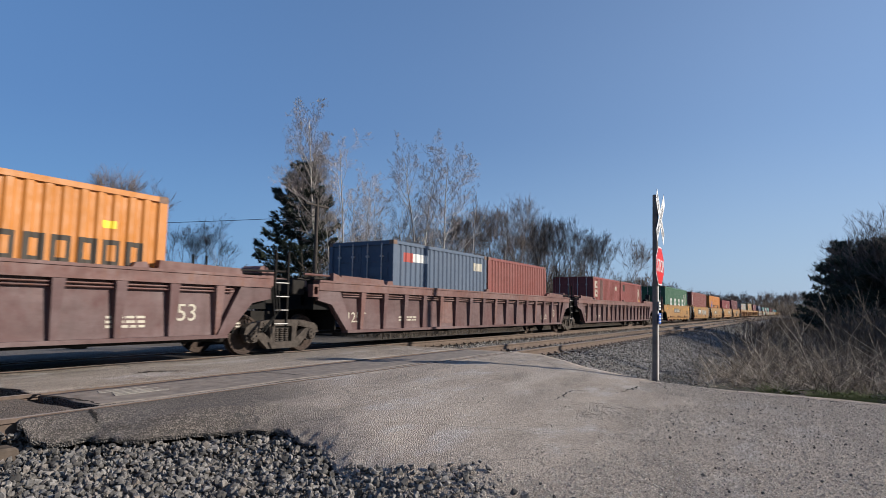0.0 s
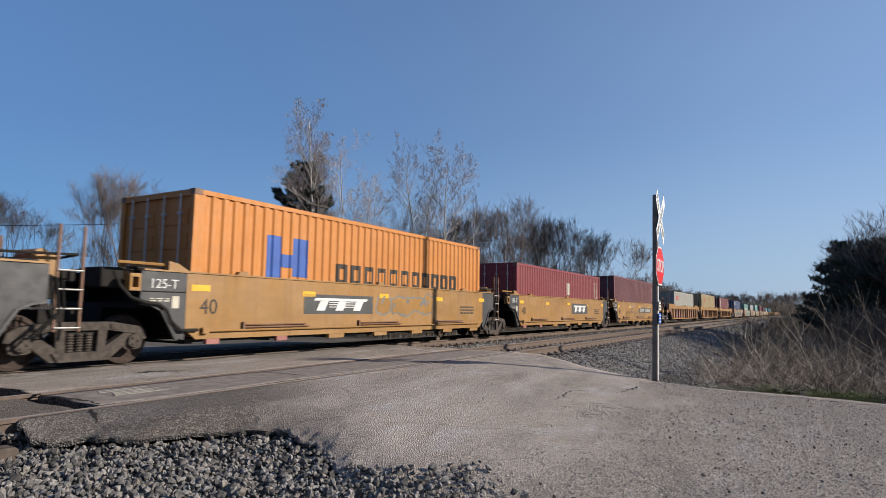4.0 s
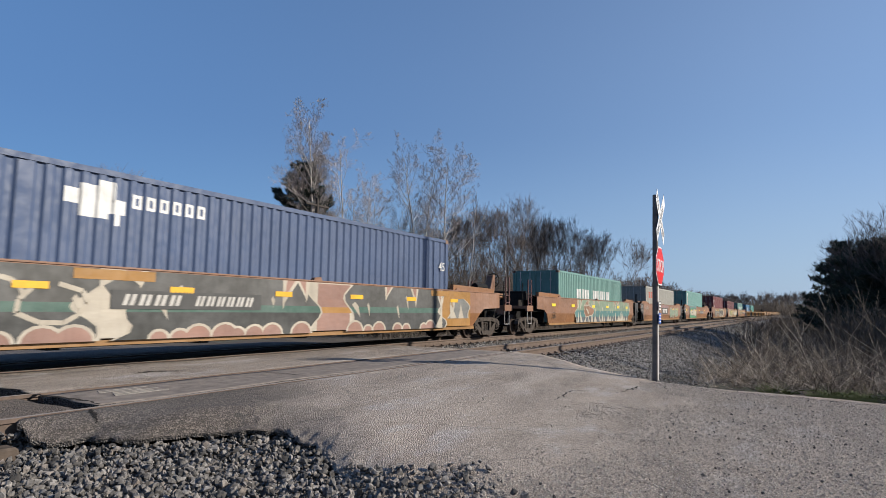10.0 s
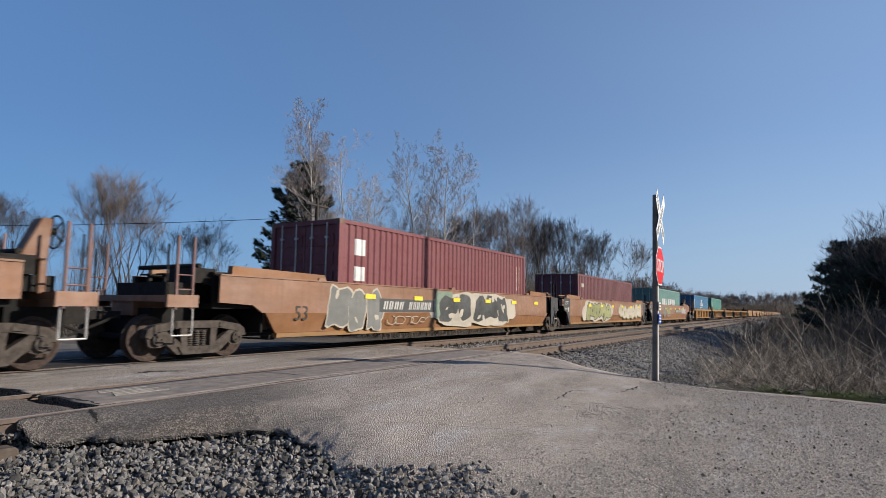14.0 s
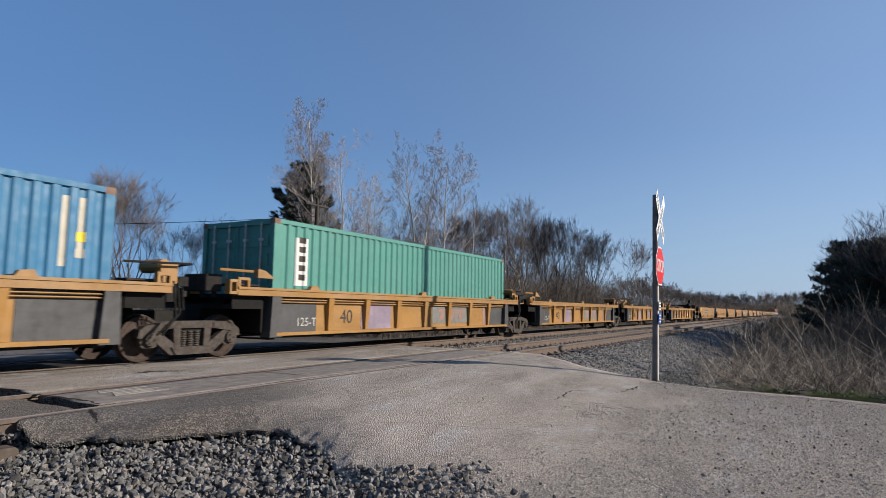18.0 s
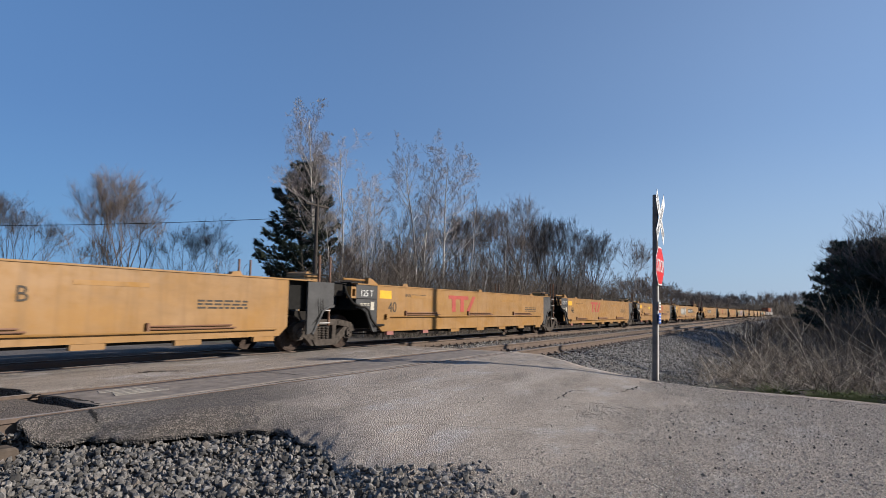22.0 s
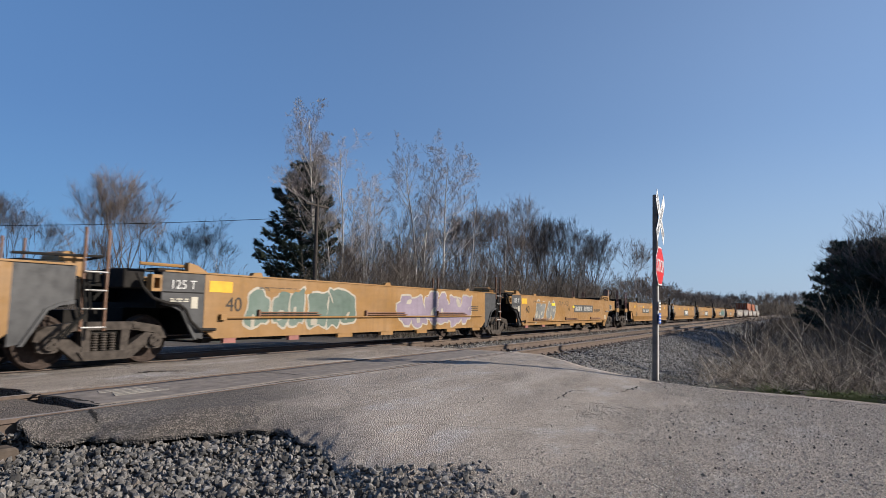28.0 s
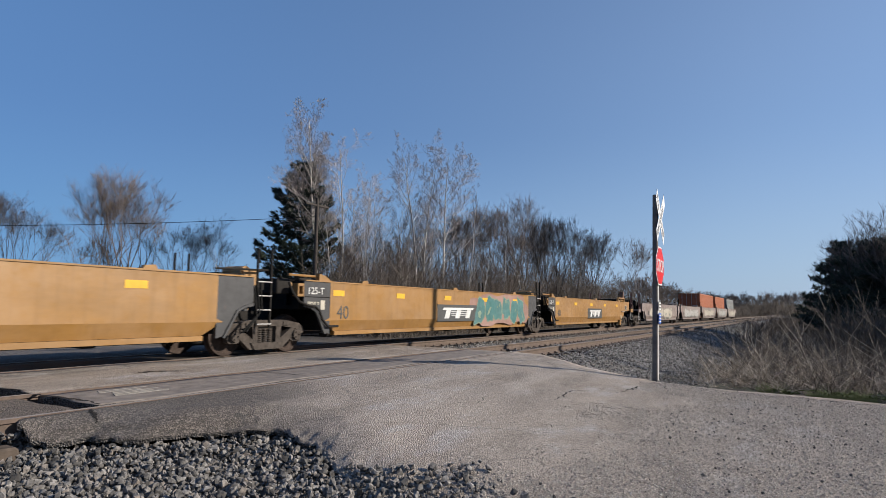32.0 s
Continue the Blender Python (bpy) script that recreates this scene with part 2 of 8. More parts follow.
def bars(bm, x0, x1, z0, z1, y, count, fill=0.72, slant=0.0, thick=0.004, ring=False):
    """Plain upright bars where letters stand that are not lettered."""
    w = (x1 - x0) / count
    for i in range(count):
        a, b = x0 + i * w, x0 + i * w + w * fill
        if ring:
            t = (b - a) * 0.27
            for q in ((a, a + t, z0, z1), (b - t, b, z0, z1), (a + t, b - t, z0, z0 + t), (a + t, b - t, z1 - t, z1)):
                box(bm, q[0], q[1], y - thick, y, q[2], q[3])
        else:
            prism(bm, [(a, z0), (b, z0), (b + slant, z1), (a + slant, z1)], y - thick, y)


# ---------------------------------------------------------------- the train: trucks
HALF = 1.47
MOVING = []              # (thing, s, y, z): s is the place along the track at the start


def side_frame_mesh(bm):
    """Cast side frame: a stout top member, pedestal jaws over the bearings, sloping legs round two windows, a spring seat."""
    y0, y1 = -1.12, -0.95
    prism(bm, [(-1.14, 0.46), (-1.1, 0.6), (-0.98, 0.68), (-0.5, 0.76), (0.5, 0.76), (0.98, 0.68), (1.1, 0.6), (1.14, 0.46), (1.02, 0.44), (0.9, 0.55), (0.45, 0.62), (-0.45, 0.62), (-0.9, 0.55), (-1.02, 0.44)], y0, y1)
    for s in (-1, 1):
        prism(bm, [(s * 0.96, 0.53), (s * 0.72, 0.57), (s * 0.34, 0.3), (s * 0.26, 0.12), (s * 0.46, 0.12)], y0 + 0.012, y1 - 0.01)
        prism(bm, [(s * 0.42, 0.66), (s * 0.27, 0.66), (s * 0.25, 0.18), (s * 0.38, 0.18)], y0 + 0.006, y1 - 0.005)
        prism(bm, [(s * 1.1, 0.5), (s * 0.7, 0.52), (s * 0.74, 0.3), (s * 0.8, 0.27), (s * 0.99, 0.27), (s * 1.05, 0.3)], y0 + 0.03, y1 - 0.02)
        prism(bm, [(s * 0.62, 0.7), (s * 0.46, 0.72), (s * 0.46, 0.64), (s * 0.62, 0.63)], y0 - 0.02, y0 + 0.005)
    prism(bm, [(-0.46, 0.27), (0.46, 0.27), (0.36, 0.12), (-0.36, 0.12)], y0 - 0.025, y1 + 0.02)


def spring_mesh(bm):
    """One coil spring as a ridged column."""
    prof = [(0.03, 0.25)] + [(r, 0.262 + 0.0215 * i) for i, r in enumerate((0.046, 0.062) * 7)] + [(0.03, 0.575)]
    rings = [[bm.verts.new((r * math.cos(t), r * math.sin(t), z)) for t in (2 * math.pi * q / 10 for q in range(10))] for r, z in prof]
    for a, b in zip(rings, rings[1:]):
        for q in range(10):
            bm.faces.new((a[q], a[(q + 1) % 10], b[(q + 1) % 10], b[q]))
    bm.faces.new(rings[0][::-1])
    bm.faces.new(rings[-1])


def wheel_mesh(bm):
    lathe(bm, [(0.09, -0.1), (0.1, -0.07), (0.34, -0.045), (0.37, -0.07), (0.42, -0.065), (0.425, 0.04), (0.455, 0.045), (0.45, 0.075), (0.37, 0.07), (0.33, 0.02), (0.1, 0.05), (0.09, 0.08)], (0, 0, 0), 32)


def cap_mesh(bm):
    lathe(bm, [(0.11, -0.06), (0.12, -0.04), (0.125, 0.16)], (0, 0, 0), 12)
    for i in range(3):
        t = 2.1 * i
        box(bm, 0.06 * math.cos(t) - 0.015, 0.06 * math.cos(t) + 0.015, -0.085, -0.06, 0.06 * math.sin(t) - 0.015, 0.06 * math.sin(t) + 0.015)


def add_truck(car, x):
    """Two-axle truck under a car's end: frames, springs, bolster, wheelsets."""
    for s in (-1, 1):
        t = 0 if s < 0 else 180
        placed("side_frame", "side_frame", side_frame_mesh, M["truck"], car, (x, 0, 0), t, "dusty cast-steel truck side frame")
        for k in (-0.15, 0, 0.15):
            placed("spring", "spring", spring_mesh, M["truck"], car, (x + k, s * 1.03, 0))
        for k in (-0.89, 0.89):
            placed("wheel", "wheel", wheel_mesh, M["tread"], car, (x + k, s * 0.76, 0.43), t, "worn steel wheel")
            placed("bearing_cap", "bearing_cap", cap_mesh, M["truck"], car, (x + k, s * 1.1, 0.42), t)
    for k in (-0.89, 0.89):
        placed("axle", "axle", lambda bm: tube(bm, (0, -0.95, 0), (0, 0.95, 0), 0.075, n=10), M["under"], car, (x + k, 0, 0.43))
    placed("bolster", "bolster", lambda bm: (box(bm, -0.22, 0.22, -1.06, 1.06, 0.56, 0.7), box(bm, -0.35, 0.35, -0.4, 0.4, 0.7, 0.95)), M["under"], car, (x, 0, 0), bevel=0.0)


# ---------------------------------------------------------------- the train: well cars
STYLES = {
    # paint, sill paint, top of the side, ribbed, end panels, foot of the side
    "brown": dict(paint="brown", sill="brown_sill", low="brown", top=1.70, ribs=1.22, chord=0.24, ends="brown", what="oxide-brown ribbed-side steel well car, dusty and worn"),
    "buff": dict(paint="rusty_orange", sill="buff_sill", low="buff_sill", top=1.66, ribs=1.3, chord=0.27, ends="rusty_orange", what="rust-stained orange well car with ribbed sides and buff top sill"),
    "amber": dict(paint="yellow_old", sill="yellow", low="yellow_old", top=1.45, ribs=1.36, chord=0.17, ends="grey_end", what="yellow well car with low ribbed sides and grey ends"),
    "smooth": dict(paint="yellow", sill="yellow", low="yellow", top=1.66, ribs=0, chord=0, ends="grey_end", pipe=0.86, what="yellow well car with flat steel sides and grey end panels"),
    "plainside": dict(paint="yellow", sill="yellow", low="yellow", top=1.66, ribs=0, chord=0, ends="grey_end", pipe=0, crease=True, what="yellow well car with creased flat sides and grey end panels"),
    "rust": dict(paint="orange", sill="orange", low="orange_low", top=1.66, ribs=0, chord=0, ends="grey_end", pipe=0, crease=True, z1=0.92, lower="orange_mid", guides=True, what="faded orange well car with flat sides and raised end guides"),
    "pale": dict(paint="pinkish", sill="pinkish", low="pinkish", top=1.66, ribs=0, chord=0, ends="pinkish", pipe=0, crease=True, what="pale weathered well car with flat sides"),
}
FOOT = 0.42


def side_points(L, lk, rk, top, foot=FOOT):
    xl = 0.75 if lk == "A" else 0.12
    xr = L - 0.75 if rk == "A" else L + 0.42
    left = [(xl, 1.12), (xl + 0.5, 1.12), (xl + 1.15, foot)] if lk == "A" else [(xl, 1.08), (1.0, 1.08), (1.75, foot)]
    right = [(xr - 1.15, foot), (xr - 0.5, 1.12), (xr, 1.12)] if rk == "A" else [(L - 1.6, foot), (L - 0.9, 1.08), (xr, 1.08)]
    return xl, xr, left, right


FACE_Y = -HALF
AIR_LINE = ((-0.5, 1.62, 0.0), (-0.4, 1.38, 0.03), (-0.2, 1.18, 0.05), (0.05, 1.1, 0.06), (0.32, 1.07, 0.06), (0.46, 0.98, 0.06), (0.58, 0.76, 0.06), (0.78, 0.6, 0.06), (1.15, 0.6, 0.05))


def well_car(s0, s1, style, lk, rk, first, grey=True, label="", lift=0.0):
    """One unit of a well car between two truck centres; its sides, ends, trucks, ladders and guides."""
    S = STYLES[style]
    L = round(s1 - s0, 2)
    car = new("well_car")
    tagged(car, label or S["what"], "well car", "well cars of the freight train")
    top, ribs = S["top"], S["ribs"]
    xl, xr, left, right = side_points(L, lk, rk, top)
    P, SILL, LOW = M[S["paint"]], M[S["sill"]], M[S["low"]]
    END = M[S["ends"]] if grey else P
    tag = (style, L, lk, rk)
    for sg in (-1, 1):
        yo = sg * HALF
        if ribs:
            yi = sg * (HALF - 0.15)

            def panel(bm):
                pts = (left[1:] + right[:-1]) if style != "amber" else [left[-1], right[0]]
                prism(bm, [(pts[0][0], top - 0.1)] + pts + [(pts[-1][0], top - 0.1)], min(yi, yi - sg * 0.04), max(yi, yi - sg * 0.04))
            placed("side_panel", ("panel", tag, sg), panel, P, car)

            def chord(bm):
                box(bm, xl, xr, min(yo, yo - sg * 0.22), max(yo, yo - sg * 0.22), top - S["chord"], top)
                box(bm, xl, xr, min(yo + sg * 0.02, yo - sg * 0.1), max(yo + sg * 0.02, yo - sg * 0.1), top - 0.045, top + 0.006)
            placed("top_chord", ("chord", tag, sg), chord, SILL, car, label="box-section top sill, worn paint")

            def sill(bm):
                box(bm, left[-1][0] - 0.05, right[0][0] + 0.05, min(yo, yo - sg * 0.22), max(yo, yo - sg * 0.22), FOOT, FOOT + 0.07)
            placed("bottom_sill", ("sill", tag, sg), sill, LOW, car)
            a, b = left[-1][0] - 0.2, right[0][0] + 0.2
            first_rib, pitch = {"brown": (0.47, 1.01), "buff": (1.22, 1.4), "amber": (0.72, 1.46)}[style]
            spots = [x for x in (first_rib + pitch * k for k in range(24)) if a - 0.1 < x < b + 0.1]
            for i, xs in enumerate(spots):
                if style == "amber" and (xs < 2.5 or xs > L - 2.5):
                    continue

                def rib(bm, sg=sg):
                    # a gusset: broad and flush under the top sill, narrow and set back at its foot
                    for x0, x1, x2, x3, back in ((-0.1, 0.1, 0.05, -0.05, 0.075),):
                        z0, z1 = FOOT + 0.07, top - S["chord"]
                        q = [(x3, back, z0), (x2, back, z0), (x1, 0.012, z1), (x0, 0.012, z1)]
                        f = [bm.verts.new((x, sg * (HALF - d), z)) for x, d, z in q]
                        g = [bm.verts.new((x * 1.2, sg * (HALF - 0.15), z)) for x, d, z in q]
                        bm.faces.new(f)
                        for k in range(4):
                            bm.faces.new((f[k], f[(k + 1) % 4], g[(k + 1) % 4], g[k]))
                placed("rib", ("rib", style, sg), rib, P if i % 4 else SILL, car, (xs, 0, 0))
            for z in (top - S["chord"] - 0.06, top - S["chord"] - 0.12):
                placed("pipe", ("thinpipe", tag, sg, z), lambda bm: tube(bm, (a, sg * (HALF - 0.09), z), (b, sg * (HALF - 0.09), z), 0.016, n=5), P if style == "buff" else SILL, car)
            for pts, nm in ((left, "l"), (right, "r")):
                def arch(bm, pts=pts, nm=nm):
                    if nm == "l":
                        q = [(pts[0][0], top - S["chord"]), (pts[0][0], pts[0][1] + 0.1), pts[1], pts[2], (pts[2][0] + 0.22, pts[2][1]), (pts[1][0] + 0.3, top - S["chord"])]
                    else:
                        q = [(pts[2][0], top - S["chord"]), (pts[2][0], pts[2][1] + 0.1), pts[1], pts[0], (pts[0][0] - 0.22, pts[0][1]), (pts[1][0] - 0.3, top - S["chord"])]
                    prism(bm, q, min(yo - sg * 0.03, yo - sg * 0.12), max(yo - sg * 0.03, yo - sg * 0.12))
                if style != "amber":
                    placed("end_panel", ("arch", tag, sg, nm), arch, END, car)
                else:
                    xe = pts[2][0] if nm == "l" else pts[0][0]
                    e = 1 if nm == "l" else -1
                    k = (lk if nm == "l" else rk) == "A"
                    placed("end_panel", ("endplate", tag, sg, nm), lambda bm: prism(bm, [(xe - e * 0.12, FOOT), (xe + e * 1.32, FOOT), (xe + e * 1.32, top - 0.17), (xe - e * 0.02, top - 0.17)], min(yi - sg * 0.001, yi + sg * 0.012), max(yi - sg * 0.001, yi + sg * 0.012)), END if k else P, car)
                    placed("end_post", ("endpost", tag, sg, nm), lambda bm: prism(bm, [(xe - e * 0.24, FOOT - 0.03), (xe + e * 0.12, FOOT - 0.03), (xe + e * 0.06, top - 0.17), (xe - e * 0.2, top - 0.17)], min(yo - sg * 0.01, yo - sg * 0.3), max(yo - sg * 0.01, yo - sg * 0.3)), END if k else P, car)
        else:
            cut = 0.9
            z1 = S.get("z1", 0.74) if S.get("crease") else FOOT

            def upper(bm):
                a = left[-1][0] - (0.42 if lk == "A" else 0.48) * (z1 > 0.5)
                b = right[0][0] + (0.42 if rk == "A" else 0.42) * (z1 > 0.5)
                e = xl + cut if lk == "A" else xl + 0.03
                f = xr - cut if rk == "A" else xr - 0.03
                pts = [(e, top), (e, 1.12 if lk == "C" else 0.62 if z1 < 0.5 else 0.8)]
                pts += ([(1.0, 1.08)] if lk == "C" else []) + [(a, z1), (b, z1)] + ([(L - 0.9, 1.08)] if rk == "C" else [])
                pts += [(f, 1.12 if rk == "C" else 0.62 if z1 < 0.5 else 0.8), (f, top)]
                prism(bm, pts, min(yo, yo - sg * 0.05), max(yo, yo - sg * 0.05))
            placed("side_panel", ("upper", tag, sg), upper, P, car)
            if S.get("crease"):
                def lower(bm):
                    a, b = left[-1][0], right[0][0]
                    v = [bm.verts.new(q) for q in ((a - 0.4, yo, z1), (b + 0.4, yo, z1), (b, yo - sg * 0.1, FOOT + 0.06), (a, yo - sg * 0.1, FOOT + 0.06),
                                                   (a - 0.4, yo - sg * 0.05, z1), (b + 0.4, yo - sg * 0.05, z1), (b, yo - sg * 0.15, FOOT + 0.06), (a, yo - sg * 0.15, FOOT + 0.06))]
                    for q in ((0, 1, 2, 3), (4, 7, 6, 5), (0, 4, 5, 1), (3, 2, 6, 7), (0, 3, 7, 4), (1, 5, 6, 2)):
                        bm.faces.new([v[i] for i in q])
                placed("lower_panel", ("lower", tag, sg), lower, M[S["lower"]] if "lower" in S else P, car)
                placed("bottom_sill", ("lowsill", tag, sg), lambda bm: box(bm, left[-1][0], right[0][0], min(yo - sg * 0.06, yo - sg * 0.2), max(yo - sg * 0.06, yo - sg * 0.2), FOOT - 0.04, FOOT + 0.055), LOW, car)
            else:
                n = 7
                for i in range(n):
                    x = left[-1][0] + 0.4 + (right[0][0] - left[-1][0] - 0.8) * i / (n - 1)
                    lens = i in (0, 1) and sg < 0
                    hw = 0.15 if lens else 0.28
                    placed("foot_bracket", ("foot", style, sg, lens), lambda bm: box(bm, -hw, hw, min(yo - sg * 0.01, yo - sg * 0.1), max(yo - sg * 0.01, yo - sg * 0.1), FOOT - 0.1, FOOT + 0.015), M["lens_pink"] if lens else LOW, car, (x, 0, 0), label="small red reflective plate" if lens else "")
                for i in range(3):
                    x = left[-1][0] + 2.0 + (right[0][0] - left[-1][0] - 4.2) * i / 2
                    placed("grab_bar", ("flap", style, sg), lambda bm: (tube(bm, (-0.9, yo + sg * 0.03, 0.66), (0.9, yo + sg * 0.03, 0.66), 0.016, n=6), tube(bm, (-0.9, yo + sg * 0.04, 0.61), (1.0, yo + sg * 0.04, 0.61), 0.016, n=6), box(bm, -0.93, -0.88, min(yo, yo + sg * 0.06), max(yo, yo + sg * 0.06), 0.56, 0.72)), M["rusty_orange"], car, (x, 0, 0.02 + lift))
                placed("side_pipe", ("pipe", tag, sg), lambda bm: (tube(bm, (left[-1][0] + 0.1, yo + sg * 0.045, 0.575), (right[0][0] - 0.1, yo + sg * 0.045, 0.575), 0.022, n=6), box(bm, left[-1][0] + 0.1, left[-1][0] + 0.24, min(yo, yo + sg * 0.08), max(yo, yo + sg * 0.08), 0.53, 0.64)), SILL, car, (0, 0, lift))
            placed("top_chord", ("lip", tag, sg), lambda bm: box(bm, xl + 0.03, xr - 0.03, min(yo + sg * 0.02, yo - sg * 0.16), max(yo + sg * 0.02, yo - sg * 0.16), top, top + 0.03), SILL, car)
            for pts, kind, nm in ((left, lk, "l"), (right, rk, "r")):
                if kind != "A":
                    continue

                def endp(bm, nm=nm):
                    q = [(xl, top), (xl, 1.12), (xl + 0.2, 1.08), (xl + 0.42, 0.98), (xl + 0.72, FOOT + 0.04), (xl + cut, FOOT), (xl + cut, top)]
                    if nm == "r":
                        q = [(L - x, z) for x, z in q]
                    prism(bm, q, min(yo - sg * 0.004, yo - sg * 0.06), max(yo - sg * 0.004, yo - sg * 0.06))
                placed("end_panel", ("endp", tag, sg, nm), endp, END, car, label="dark grey end panel" if grey else "")
                placed("end_rim", ("endrim", tag, sg, nm), lambda bm, nm=nm: [prism(bm, [(x if nm == "l" else L - x, z) for x, z in q], min(yo + sg * 0.03, yo - sg * 0.02), max(yo + sg * 0.03, yo - sg * 0.02)) for q in
                       (((xl, 1.12), (xl + 0.2, 1.08), (xl + 0.2, 1.03), (xl, 1.06)), ((xl + 0.2, 1.08), (xl + 0.42, 0.98), (xl + 0.4, 0.94), (xl + 0.2, 1.03)), ((xl + 0.42, 0.98), (xl + 0.76, FOOT), (xl + 0.7, FOOT), (xl + 0.38, 0.95)))], END, car)
        # guides on the top of the side
        for k, x in enumerate((0.16, 0.5, 0.84)):
            placed("stacking_guide", ("guide", sg, k == 1), lambda bm: prism(bm, [(-0.16, 0), (0.16, 0), (0.1, 0.11), (-0.1, 0.09)], min(yo - sg * 0.02, yo - sg * 0.14), max(yo - sg * 0.02, yo - sg * 0.14)), SILL, car, (xl + (xr - xl) * x, 0, top + 0.005))
        if S.get("guides") or style in ("brown", "buff"):
            h = 0.17 if S.get("guides") else 0.13
            for nm, (a, b) in (("l", (xl + 0.85 - 0.5 * (lk == "C"), left[-1][0] + 1.55)), ("r", (right[0][0] - 1.5, xr - 0.75 + 0.4 * (rk == "C")))):
                placed("end_guide_plate", ("gplate", tag, sg, nm), lambda bm, a=a, b=b: prism(bm, [(a, top), (b, top), (b - 0.06, top + h), (a + 0.02, top + h * 1.25)], min(yo - sg * 0.06, yo - sg * 0.2), max(yo - sg * 0.06, yo - sg * 0.2)), M["orange_mid"] if S.get("guides") else SILL, car)
    # floor, bulkheads and platforms
    wl, wr = left[-1][0] - 0.1, right[0][0] + 0.1
    placed("well_floor", ("floor", tag), lambda bm: [box(bm, wl, wr, y, y + 0.28, FOOT - 0.06, FOOT + 0.01) for y in (-1.28, -0.14, 1.0)] + [box(bm, wl + (wr - wl - 0.2) * i / 6, wl + (wr - wl - 0.2) * i / 6 + 0.2, -1.25, 1.25, FOOT - 0.09, FOOT - 0.0605) for i in range(7)], M["under"], car)
    for nm, x in (("l", wl - 0.25), ("r", wr + 0.2)):
        placed("bulkhead", ("bulk", style), lambda bm: (box(bm, 0, 0.05, -1.28, 1.28, 0.5, top - 0.12), box(bm, -0.1, 0.0, -0.2, 0.2, 0.5, top - 0.15), box(bm, -0.12, -0.001, -1.28, 1.28, top - 0.24, top - 0.12)), M["black"], car, (x, 0, 0))
    for nm, kind, a, b in (("l", lk, xl, wl - 0.27), ("r", rk, wr + 0.27, xr)):
        def deck(bm, a=a, b=b):
            box(bm, a, b, -1.3, 1.3, 1.0, 1.1)
        dk = placed("end_platform", ("deck", tag, nm), deck, M["black"], car)
        placed("centre_sill", ("csill", tag, nm), lambda bm, a=a, b=b: box(bm, a, b, -0.3, 0.3, 0.72, 0.999), M["black"], dk)
        for y in (-1.3, 1.24):
            placed("side_sheet", ("sidesheet", tag, nm), lambda bm, a=a, b=b: box(bm, a, b, 0, 0.06, 1.1, top + 0.02), M["black"], dk, (0, y, 0))

        for y in (-1.25, -0.7, 0.3, 0.85):
            placed("walkway", ("walkplank", tag, nm), lambda bm, a=a, b=b: (box(bm, a + 0.05, b - 0.05, 0, 0.36, top + 0.04, top + 0.075), box(bm, a + 0.1, a + 0.17, 0.1, 0.2, top - 0.2, top + 0.0395), box(bm, b - 0.2, b - 0.13, 0.1, 0.2, top - 0.2, top + 0.0395)), M["wood_plank"], car, (0, y, 0), label="grating walkway over the car's end")
    # ladders, handrails, hoses, couplers
    iron = M["rail_iron"]
    for nm, kind in (("l", lk), ("r", rk)):
        d = -1 if nm == "l" else 1
        xe = xl if nm == "l" else xr
        if kind == "A" and nm == "r":
            for sg in (-1, 1) if style != "amber" else ():
                def ladder(bm, sg=sg):
                    y = sg * (HALF - 0.06)
                    for x, h in ((0.0, 2.3), (0.38, 2.3)):
                        box(bm, x - 0.016, x + 0.016, y - 0.025, y + 0.025, 0.62, h)
                placed("ladder_stile", ("ladder", sg), ladder, M["rusty_orange"] if style == "smooth" else M["under"], car, (xe + 0.14, 0, 0))
                for z in (0.68, 0.98, 1.28, 1.58):
                    placed("ladder_rung", ("rung", sg), lambda bm, sg=sg: tube(bm, (0, sg * (HALF - 0.02), 0), (0.38, sg * (HALF - 0.02), 0), 0.014, n=5), iron, car, (xe + 0.14, 0, z))
            placed("hose_box", "hosebox", lambda bm: (box(bm, 0, 0.3, -1.15, -0.7, 1.12, 1.55), box(bm, 0.3, 0.5, -1.2, -0.9, 1.42, 1.6)), M["under"], car, (xe + 0.02, 0, 0))
            placed("valve_box", "valvebox", lambda bm: box(bm, 0.02, 0.2, 0.6, 1.1, 1.12, 1.6), M["under"], car, (xe + 0.02, 0, 0), bevel=0.02)
            placed("cable_reel", "reel", lambda bm: (tube(bm, (0.1, -1.2, top + 0.12), (0.1, -0.6, top + 0.12), 0.13, n=12), box(bm, 0.0, 0.35, -1.25, -1.15, top - 0.2, top + 0.16)), SILL, car, (xe - 0.1, 0, 0))
            placed("uncoupling_lever", "lever", lambda bm: (tube(bm, (-0.9, -1.38, top + 0.1), (0.45, -1.38, top + 0.14), 0.022, n=6), tube(bm, (0.45, -1.38, top + 0.14), (0.5, -0.6, top + 0.1), 0.022, n=6)), M["under"], car, (xe, 0, 0))
            if style == "amber":
                placed("lifting_lug", "luga", lambda bm: (box(bm, -0.3, -0.24, -1.47, -1.36, top, top + 0.2), box(bm, -0.06, 0.0, -1.47, -1.36, top, top + 0.2), box(bm, -0.24, -0.06, -1.47, -1.36, top + 0.14, top + 0.2)), SILL, car, (xe, 0, 0))
